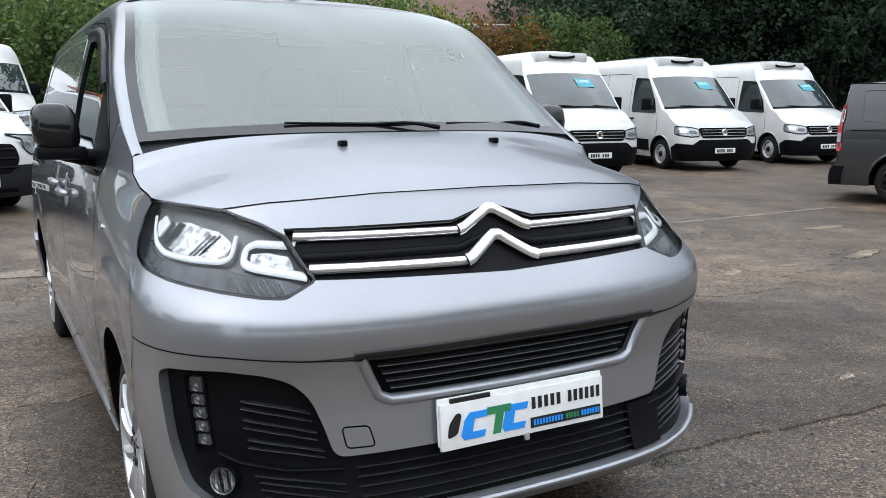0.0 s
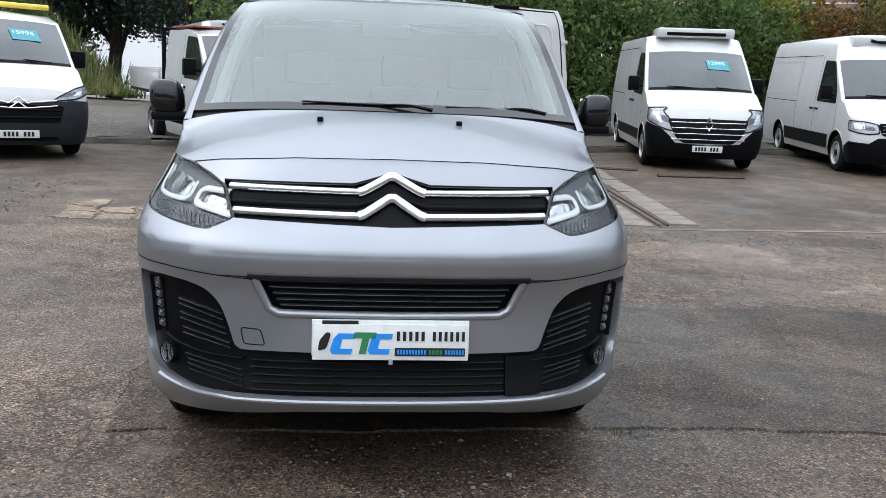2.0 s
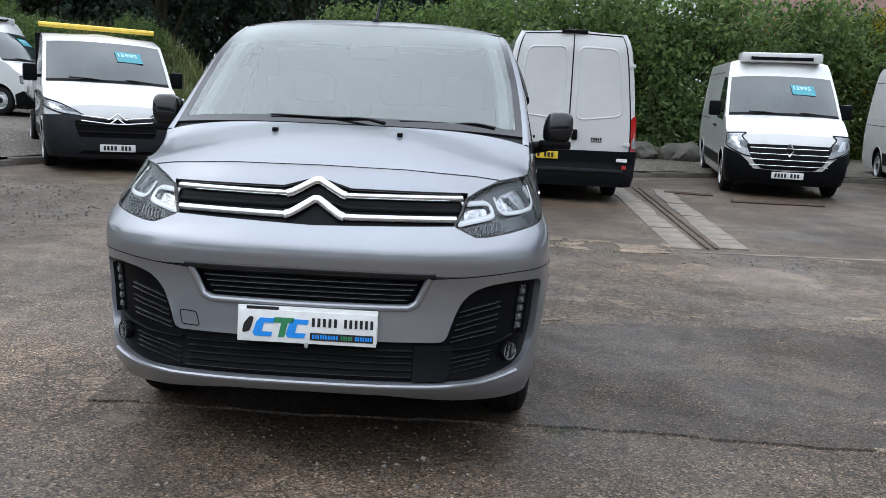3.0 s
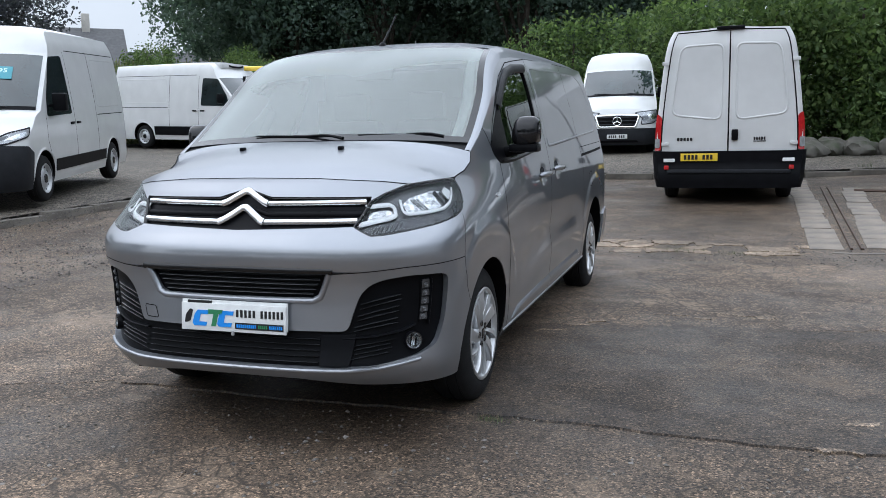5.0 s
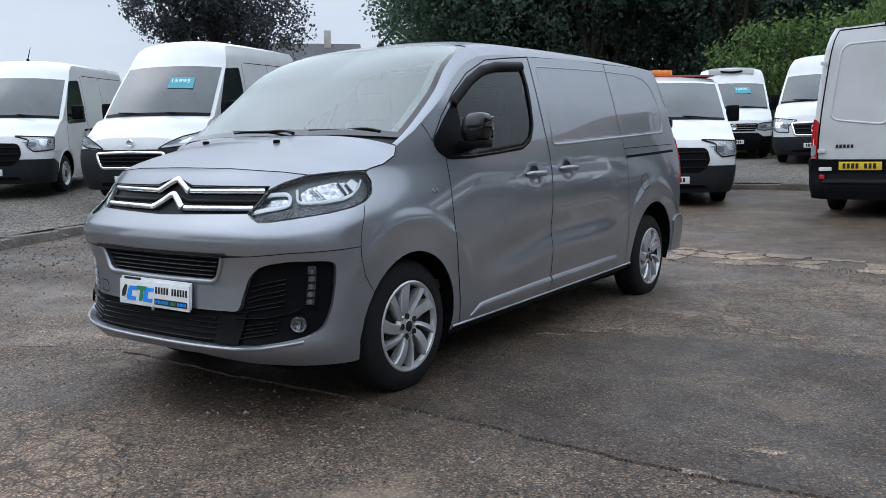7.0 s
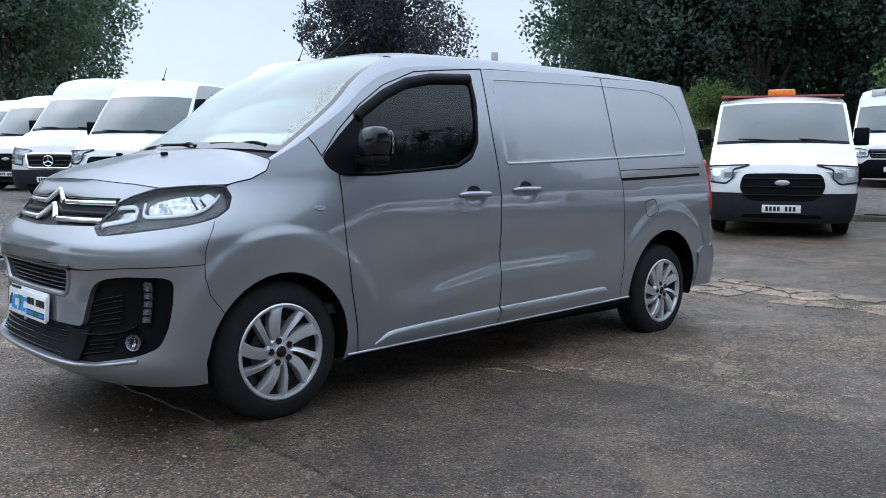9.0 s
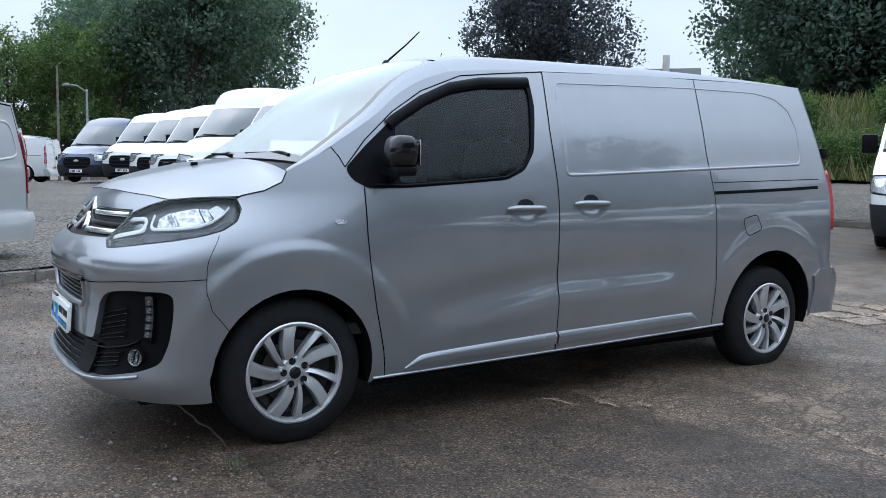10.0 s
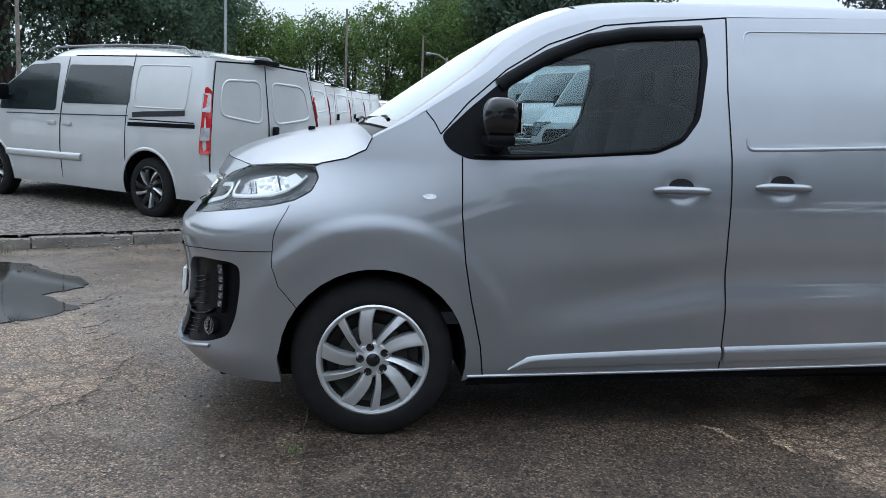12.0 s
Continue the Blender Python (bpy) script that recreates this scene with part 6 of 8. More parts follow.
# tall dark trees behind the yard
oak = tree("oak_tree", "tall dark green broadleaf tree behind the yard", 15, 6.5, 3.2, M_LEAFD, 34000, 0.23, 3)
# from (14, 88) on: unseen trees added to block low sky and darken reflections
spots = [(92, 42), (97, 45), (102, 38), (107, 44), (112, 40), (116.5, 46), (118.5, 42), (120.3, 46), (121.3, 56), (109, 55), (114, 58), (117, 50), (100, 56), (14, 88), (6, 95), (-4, 92), (-14, 100), (-24, 98), (-34, 84), (-44, 66), (-54, 56), (-64, 50), (-74, 53), (-84, 49), (-94, 55), (-104, 50), (-114, 54), (-124, 52), (-134, 57)]
for k, (az, d) in enumerate(spots):
    put_tree(oak, k == 0, *at_az(az, d), 47 * k)
conifer = tree("conifer_tree", "tall near-black evergreen tree behind the hedge", 13, 4.8, 1.5, M_LEAFC, 24000, 0.20, 8, low=0.05, tall=1.2)
for k, (az, d) in enumerate([(30, 36), (34, 37), (38, 35), (42, 37), (46, 36), (49.5, 38), (25, 36), (36, 43), (44, 44)]):
    put_tree(conifer, k == 0, *at_az(az, d), 63 * k)
for k, (x, y) in enumerate(((21.6, 24.2), (24.2, 23.6), (27.0, 22.8), (29.8, 21.6), (32.4, 20.4), (22.6, 27.4))):
    put_tree(conifer, False, x, y, 29 + 71 * k)
beech = tree("copper_beech", "dark purple-leaved beech with a broad crown", 17, 5.8, 4.2, M_LEAFP, 34000, 0.23, 12)
put_tree(beech, True, *at_az(138.3, 54), 0)
ash = tree("ash_tree", "green broadleaf tree at the far end of the yard, haze in its leaf colour", 15, 6.0, 2.5, M_LEAFA, 34000, 0.26, 21)
for k, (az, d) in enumerate([(160.2, 62), (163.5, 66), (166.5, 60), (169.5, 72), (188, 58), (191, 52), (194.5, 48), (199, 46), (204, 46), (163, 53)]):
    put_tree(ash, k == 0, *at_az(az, d), 51 * k)
small = tree("young_tree", "small bushy green tree", 10.5, 3.6, 1.8, M_LEAF, 14000, 0.18, 33)
for k, (az, d) in enumerate([(172.5, 66), (174.5, 60), (177, 68), (179.5, 66), (181.8, 70), (184, 62), (185.8, 66), (171, 58), (168, 54)]):
    put_tree(small, k == 0, *at_az(az, d), 77 * k)

# hedge and scrub along the back of the yard
bush = tree("hedge_bush", "dense green hedge shrub along the yard edge", 4.6, 2.3, 0.3, M_LEAF, 12000, 0.15, 41, "hedge", low=0.0)
bushy = tree("hedge_bush", "yellowing autumn shrub in the hedge", 4.2, 2.0, 0.3, M_LEAFY, 9000, 0.14, 43, "hedge", low=0.0)
bushr = tree("hedge_bush", "reddish-brown autumn shrub in the hedge", 4.0, 1.9, 0.3, M_LEAFR, 9000, 0.14, 44, "hedge", low=0.0)
first = {"g": True, "y": True, "r": True}
plan = [(3.0, 20.0, "g"), (4.8, 20.8, "g"), (6.8, 21.4, "g"), (8.8, 21.8, "g"), (10.6, 22.3, "g"), (11.9, 23.0, "y"), (13.4, 22.5, "r"), (15.2, 22.6, "r"), (17.2, 22.6, "g"), (1.4, 22.5, "g"), (-0.5, 25.5, "g"), (-3.5, 27.0, "g"), (5.0, 24.0, "g"), (9.5, 25.0, "r"), (14, 25.5, "g"), (18.5, 25.2, "r")]
for k, (x, y, c) in enumerate(plan):
    src = {"g": bush, "y": bushy, "r": bushr}[c]
    put_tree(src, first[c], x, y, 71 * k, float(ground_z(x, y)) + 0.1)
    first[c] = False


# far end of the yard: houses, grass bank, poles, fence
M_ROOF = simple("grey_roof_tiles", (0.075, 0.075, 0.078), 0.7, vary=0.25, scale=4, bump_s=0.4, bump_scale=25)
M_REDROOF = simple("red_roof_tiles", (0.13, 0.070, 0.052), 0.75, vary=0.3, scale=4, bump_s=0.4, bump_scale=25)
M_RENDER = simple("pale_rendered_wall", (0.48, 0.46, 0.42), 0.85, vary=0.15, scale=2, bump_s=0.3, bump_scale=60)
M_WOOD = simple("weathered_grey_wood", (0.16, 0.14, 0.12), 0.85, vary=0.35, scale=6, bump_s=0.4, bump_scale=40)
M_GALV = simple("galvanised_steel", (0.34, 0.35, 0.36), 0.5, metal=0.6, vary=0.2, scale=8)


def house(label, x, y, turn, w, d, eaves, ridge, roof_mat):
    """A house with a pitched roof, chimney and windows. Its ridge runs along its own x."""
    root = thing("house", label, "house", pose(x, y, float(ground_z(x, y)), 0, 0, turn))
    part("wall", Geo().prism([(-d / 2, -0.5), (d / 2, -0.5), (d / 2, eaves), (0, ridge - 0.15), (-d / 2, eaves)], w, pose(-w / 2, 0, 0, 0, 0, -90)), M_RENDER, root)
    for s in (1, -1):
        sl = np.array([[(a, s * (d / 2 + 0.35), eaves - 0.30) for a in (-w / 2 - 0.3, w / 2 + 0.3)], [(a, 0, ridge) for a in (-w / 2 - 0.3, w / 2 + 0.3)]])
        under = sl - np.array((0, 0, 0.18))
        g = Geo().grid(sl, flip=s < 0).grid(under, flip=s > 0)
        g.grid(np.array([sl[0], under[0]])).grid(np.array([sl[:, 0], under[:, 0]])).grid(np.array([sl[:, 1], under[:, 1]]))
        part("roof", g, roof_mat, root)
    part("chimney", Geo().box(w * 0.3, 0, ridge + 0.3, 0.6, 0.9, 1.6, 0.02), M_RENDER, root)
    for a in np.linspace(-w * 0.32, w * 0.32, 3):
        for z in (1.5, 4.2):
            for s in (1, -1):
                wi = part("window", Geo().box(a, s * d / 2, z, 1.25, 0.12, 1.2, 0.02), M_PLATEW, root)
                part("pane", Geo().box(a, s * (d / 2 + 0.05), z, 1.05, 0.05, 1.0), M_VANGLASS, wi)
    for s in (1, -1):
        wi = part("window", Geo().box(s * w / 2, 0, 4.4, 0.12, 1.1, 1.2, 0.02), M_PLATEW, root)
        part("pane", Geo().box(s * (w / 2 + 0.05), 0, 4.4, 0.05, 0.9, 1.0), M_VANGLASS, wi)
    return root


hx, hy = at_az(134.4, 74)
house("pale rendered house with a grey tiled roof beyond the trees", hx, hy, 44, 13, 8, 7.0, 10.4, M_ROOF)
hx, hy = at_az(126.3, 78)
house("pale rendered house behind the grass bank", hx, hy, 30, 9, 7, 6.0, 8.8, M_ROOF)
house("brick-red roofed house behind the hedge", 18.5, 34.5, -20, 15, 8, 5.2, 8.6, M_REDROOF)

bx, by = at_az(124.5, 31)
gx, gy = np.meshgrid(np.linspace(-10, 9, 40), np.linspace(-4.5, 9, 26))
bank_z = 2.45 * step01((gy + 4.0) / 5.0) * step01((10 - np.abs(gx)) / 3.0) + 0.10 * np.sin(gx * 2.1) * np.cos(gy * 1.7) + float(ground_z(bx, by)) + 0.05
ca, sa = math.cos(radians(34.5)), math.sin(radians(34.5))
BX, BY = bx + gx * ca - gy * sa, by + gx * sa + gy * ca
solid("grass_bank", Geo().grid(np.stack([BX, BY, bank_z], 2)), M_GRASS, "grass bank rising behind the gravel", "grass bank", kind="structure")
rng = np.random.default_rng(77)
k = 36000
ui, uj = rng.integers(0, 39, k), rng.integers(0, 25, k)
px, py, pz = BX[uj, ui] + rng.normal(0, 0.25, k), BY[uj, ui] + rng.normal(0, 0.25, k), bank_z[uj, ui] - 0.05
hh = 0.20 + 0.60 * rng.random(k) ** 2
ang, tip = rng.uniform(0, 6.28, k), rng.normal(0, 0.16, (k, 2))
wx, wy = np.cos(ang) * 0.025, np.sin(ang) * 0.025
blade = np.stack([np.stack([px - wx, py - wy, pz], 1), np.stack([px + wx, py + wy, pz], 1), np.stack([px + wx * 0.3 + tip[:, 0], py + wy * 0.3 + tip[:, 1], pz + hh], 1), np.stack([px - wx * 0.3 + tip[:, 0], py - wy * 0.3 + tip[:, 1], pz + hh], 1)], 1).reshape(-1, 3)
bramble = tree("bramble_bush", "low green bramble growing on the grass bank", 1.5, 1.15, 0.12, M_LEAF, 5200, 0.085, 58, "bush", low=0.0)
for i in range(30):
    u, w = rng.integers(2, 37), rng.integers(1, 9)
    put_tree(bramble, i == 0, float(BX[w, u]), float(BY[w, u]), 53 * i, float(bank_z[w, u]) - 0.15)
M_TALLGRASS = leaf_mat("tall_seeding_grass", (0.06, 0.085, 0.03), (0.11, 0.13, 0.055), (0.25, 0.215, 0.115))
tagged(new("tall_grass", fast_mesh("tall_grass", blade, np.arange(4 * k).reshape(-1, 4), M_TALLGRASS)), "tall seeding grass on the bank", "grass", kind="stuff")
for i, (a, d, s) in enumerate([(126.6, 29.5, 0.30), (124.2, 29, 0.34), (122.5, 30, 0.36), (128.8, 31, 0.3), (120.5, 30, 0.4)]):
    x, y = at_az(a, d)
    o = copy_thing(bush, pose(x, y, float(ground_z(x, y)) + 0.6, 0, 0, 67 * i) @ Matrix.Scale(s, 4))


def pole(label, x, y, h, lamp=False):
    root = thing("pole", label, "pole", pose(x, y, float(ground_z(x, y))))
    part("post", Geo().tube([(0, 0, -0.3), (0, 0, h * 0.5), (0, 0, h)], [0.075, 0.065, 0.055], 8), M_WOOD if not lamp else M_GALV, root)
    if lamp:
        arm = part("arm", Geo().tube([(0, 0, h - 0.15), (0.5, -0.5, h + 0.1), (1.0, -1.0, h + 0.1)], 0.035, 6), M_GALV, root)
        part("lamp_head", Geo().box(1.1, -1.1, h + 0.06, 0.5, 0.25, 0.12, 0.04), M_GALV, arm)
    return root


for a, d, h, lamp, lab in ((197.9, 30, 7.5, False, "tall grey wooden pole behind the vans"), (186.1, 38, 6.3, True, "steel lamp post behind the row of vans"), (178.5, 46, 7.0, False, "wooden pole among the trees"), (173.5, 48, 6.0, False, "wooden pole beside the far fence"), (171.9, 46, 4.6, True, "short steel lamp post at the far gate")):
    pole(lab, 4.4 + d * math.cos(radians(a)), 0.3 + d * math.sin(radians(a)), h, lamp)

fence = thing("fence", "weathered board fence at the far end of the yard", "fence")
fa, fb = np.array((4.5 + 47 * math.cos(radians(172.2)), 47 * math.sin(radians(172.2)))), np.array((4.5 + 47 * math.cos(radians(166.5)), 47 * math.sin(radians(166.5))))
fl = float(np.linalg.norm(fb - fa))
fturn = math.degrees(math.atan2(fb[1] - fa[1], fb[0] - fa[0]))
board_me = mesh_of("board", Geo().box(0, 0, 0.95, 0.145, 0.02, 1.7), M_WOOD)
rf_ = random.Random(31)
for i in range(int(fl / 0.155)):
    q = fa + (fb - fa) * (i * 0.155 / fl)
    o = new("board", board_me)
    o.parent = fence
    o.matrix_basis = pose(q[0], q[1], float(ground_z(q[0], q[1])) + rf_.uniform(-0.03, 0.03), 0, 0, fturn)


# ---- the grey van ----
def gauss(v, w):
    return np.exp(-(v / w) ** 2)


def hero_disp(y, z, sg):
    """Pressings of the flanks: arch bulges, waist hollow, upper recess, handle bowls."""
    r1, r2 = np.hypot(y - 0.885, (z - 0.335) * 1.0), np.hypot(y - 4.14, z - 0.36)
    low = step01((z - 0.40) / 0.28)
    d = 0.009 * step01((0.612 - r1) / 0.065) * (1 - 0.60 * step01((0.55 - r1) / 0.13)) * low
    d = d + 0.009 * step01((0.64 - r2) / 0.070) * (1 - 0.60 * step01((0.56 - r2) / 0.13)) * low
    zc = np.interp(y, [1.35, 1.6, 2.35, 3.4, 3.55], [0.47, 0.55, 0.68, 0.71, 0.66])
    along = step01((y - 1.38) / 0.55) * step01((3.58 - y) / 0.45)
    d = d - 0.016 * gauss(z - zc - 0.03, 0.10) * along + 0.006 * gauss(z - zc + 0.10, 0.07) * along
    zb = np.interp(y, [2.4, 4.45], [1.235, 1.345])
    top = np.interp(y, [2.43, 3.5, 4.1, 4.3, 4.42, 4.47], [1.745, 1.79, 1.80, 1.775, 1.70, 1.60])
    inner = step01((y - 2.43) / 0.03) * step01((4.47 - y) / 0.03) * step01((z - zb) / 0.022) * step01((top - z) / 0.025)
    d = d - 0.0015 * inner
    for yh, zh in ((2.142, 1.068), (2.59, 1.092)):
        q = np.abs((y - yh) / 0.062) ** 2.4 + np.abs((z - zh) / 0.05) ** 2.4
        d = d - 0.012 * np.exp(-q ** 1.2)
    return d


def hero_taper(y, z):
    return 0.135 * step01((z - 0.86) / 0.30) * step01(1 - y / 1.55)


HERO = Shell(0.93, 4.93, 0.58, 2.9, 0.20, 4.5, ([0.2, 0.3, 0.5, 0.75, 1.0, 1.1, 1.25, 1.5, 1.75, 1.82, 1.95], [0.86, 0.89, 0.915, 0.93, 0.928, 0.918, 0.888, 0.83, 0.755, 0.73, 0.68], 0.04),
             ([0.2, 0.25, 0.31, 0.345, 0.36, 0.42, 0.5, 0.62, 0.70, 0.755, 0.775, 0.82, 0.86, 0.9, 0.945, 1.0, 1.075, 1.14], [0.135, 0.085, 0.028, 0.010, 0.014, 0.038, 0.054, 0.060, 0.053, 0.037, 0.031, 0.024, 0.034, 0.066, 0.118, 0.156, 0.190, 0.232], 0.009),
             ([0.2, 0.6, 0.66, 1.2, 1.9], [0.0, 0.0, 0.09, 0.10, 0.24], 0.03), hero_disp, hero_taper)
fx, sy = HERO.fx, HERO.sy
T_FRONT = [fx(0, 1.145), fx(0.33, 1.141), fx(0.60, 1.124), fx(0.70, 1.110)]
T_HOOD = [fx(0.70, 1.110), sy(0.46, 1.120), sy(0.55, 1.125), sy(0.66, 1.130), sy(0.76, 1.152), sy(0.838, 1.190), sy(0.862, 1.238)]
T_PILLAR = [sy(0.862, 1.238), sy(1.0, 1.310), sy(1.289, 1.496), sy(1.434, 1.610), sy(1.582, 1.694), sy(1.762, 1.755)]
T_ROOF = [sy(1.762, 1.755), sy(2.04, 1.785), sy(2.34, 1.80), sy(2.9, 1.825), sy(3.5, 1.845), sy(4.16, 1.86), sy(4.55, 1.862)]
T_REAR = [T_ROOF[-1], (HERO.amax - 0.5, 1.87), (HERO.amax, 1.885)]


def hero_on(pts, n):
    q = curve(pts, n)
    return HERO.p(q[:, 0], q[:, 1])


def flip_a(pts):
    return [(-a, z) for a, z in pts]


def whole(half):
    """A full-width outline from its left half, which runs from the middle and back to the middle."""
    return list(half) + [(-a, z) for a, z in half[::-1] if abs(a) > 1e-6]


hero = thing("grey_van", "silver-grey metallic panel van wet with rain on the asphalt", "van")
ARCH_F, ARCH_R = arch_notch(HERO, 0.885, 0.335, 0.384, 0.24), arch_notch(HERO, 4.14, 0.36, 0.425, 0.31)
JOINT = [sy(0.54, 0.965), sy(0.50, 0.89), sy(0.478, 0.80), sy(0.476, 0.72), sy(0.50, 0.645), sy(0.572, 0.557)]
DOOR_F = [sy(1.222, 1.175), sy(1.225, 0.95), sy(1.245, 0.75), sy(1.275, 0.60), sy(1.325, 0.40), sy(1.343, 0.27)]
DOOR_R = [sy(2.36, 1.797), sy(2.35, 1.486), sy(2.362, 1.203), sy(2.358, 0.863), sy(2.375, 0.55), sy(2.384, 0.29)]
SLIDE_R = [sy(3.556, 1.842), sy(3.551, 1.389), sy(3.578, 1.138), sy(3.603, 0.659), sy(3.614, 0.325)]
FRAME_OUT = [sy(1.135, 1.262), sy(1.245, 1.392), sy(1.40, 1.53), sy(1.576, 1.642), sy(1.819, 1.735), sy(2.05, 1.764), sy(2.36, 1.797)]
BLACK = rounded([sy(1.135, 1.258), sy(1.165, 1.205), sy(1.245, 1.165), sy(1.44, 1.168), sy(2.03, 1.212), sy(2.15, 1.262), sy(2.225, 1.36), sy(2.268, 1.60), sy(2.26, 1.737), sy(2.05, 1.735), sy(1.83, 1.708), sy(1.585, 1.618), sy(1.41, 1.508), sy(1.25, 1.370)], 0.03)
PANE = rounded([sy(1.405, 1.465), sy(1.575, 1.570), sy(1.751, 1.642), sy(1.936, 1.682), sy(2.236, 1.712), sy(2.243, 1.62), sy(2.208, 1.37), sy(2.15, 1.29), sy(2.03, 1.236), sy(1.75, 1.207), sy(1.405, 1.19)], 0.03)
LAMP = [fx(0.534, 0.940), fx(0.62, 0.905), fx(0.668, 0.908), fx(0.75, 0.921), fx(0.85, 0.942), sy(0.48, 0.964), sy(0.56, 0.985), sy(0.625, 1.022), sy(0.652, 1.074), sy(0.636, 1.117), sy(0.55, 1.1225), sy(0.46, 1.1175), fx(0.70, 1.1075), fx(0.63, 1.075), fx(0.577, 1.042)]

def turned(g, q, off):
    """A small part built along z, stood on the skin at q with its axis along the normal."""
    a, z = np.array(q[0]), np.array(q[1])
    nv = Vector(HERO.normal(a, z))
    m4 = nv.to_track_quat("Z", "Y").to_matrix().to_4x4()
    m4.translation = Vector(HERO.p(a, z)) + nv * off
    g.v = [tuple(m4 @ Vector(v)) for v in g.v]
    return g


# front bumper, upper and lower shells
BLACK_LOW = [(0, 0.497), fx(0.521, 0.500), fx(0.545, 0.58), fx(0.575, 0.655), fx(0.62, 0.700), fx(0.68, 0.722), fx(0.77, 0.735), sy(0.31, 0.732), sy(0.345, 0.716), sy(0.350, 0.67), sy(0.336, 0.53), sy(0.300, 0.425), fx(0.80, 0.392), fx(0.66, 0.362), fx(0.52, 0.343), (0, 0.343)]
POCKET = rounded(whole(BLACK_LOW), 0.030, 5)
UG_LOW = [(0, 0.634), fx(0.375, 0.637), fx(0.408, 0.650), fx(0.455, 0.742)]
SEAM = [fx(0.46, 0.748), fx(0.60, 0.756), fx(0.765, 0.772), sy(0.34, 0.778), sy(0.477, 0.782)]
upper = [(0, 0.762)] + [fx(0.46, 0.758)] + SEAM[1:] + JOINT[:3][::-1] + [LAMP[6], LAMP[5], LAMP[4], LAMP[3], LAMP[2], LAMP[1], LAMP[0], (0, 0.925)]
lower = UG_LOW + SEAM + JOINT[3:5] + ARCH_F[:6][::-1] + [sy(0.47, 0.238), fx(0.55, 0.262), fx(0.3, 0.290), (0, 0.293)]
bumper = part("bumper", HERO.patch(whole(upper), 0.022), M_GREY, hero)
low_ob = part("bumper_apron", HERO.patch(whole(lower), 0.022, 0.0, 0.03, holes=[POCKET]), M_GREY, bumper)
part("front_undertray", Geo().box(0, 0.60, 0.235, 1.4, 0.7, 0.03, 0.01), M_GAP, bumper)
part("chin_lip", HERO.ribbon([fx(-0.80, 0.372), fx(-0.66, 0.346), fx(-0.52, 0.334), (0, 0.333), fx(0.52, 0.334), fx(0.66, 0.346), fx(0.80, 0.372)], 0.018, 0.0, bead=0.010), M_GREY, bumper)
fascia = part("lower_grille", HERO.patch(POCKET, 0.03, -0.028), M_BLACKP, bumper, "black moulded lower grille with thin slats")
for z in (0.472, 0.449, 0.426, 0.403, 0.380):
    part("slat", HERO.ribbon([fx(-0.47, z - 0.006), fx(0, z - 0.006), fx(0.40, z - 0.006)], 0.006, -0.026, bead=0.018), M_SLAT, fascia)
part("blank_panel", HERO.patch([fx(0.405, 0.486), fx(0.555, 0.486), fx(0.535, 0.356), fx(0.405, 0.356)], 0.03, -0.010, 0.02), M_BLACKP, fascia)
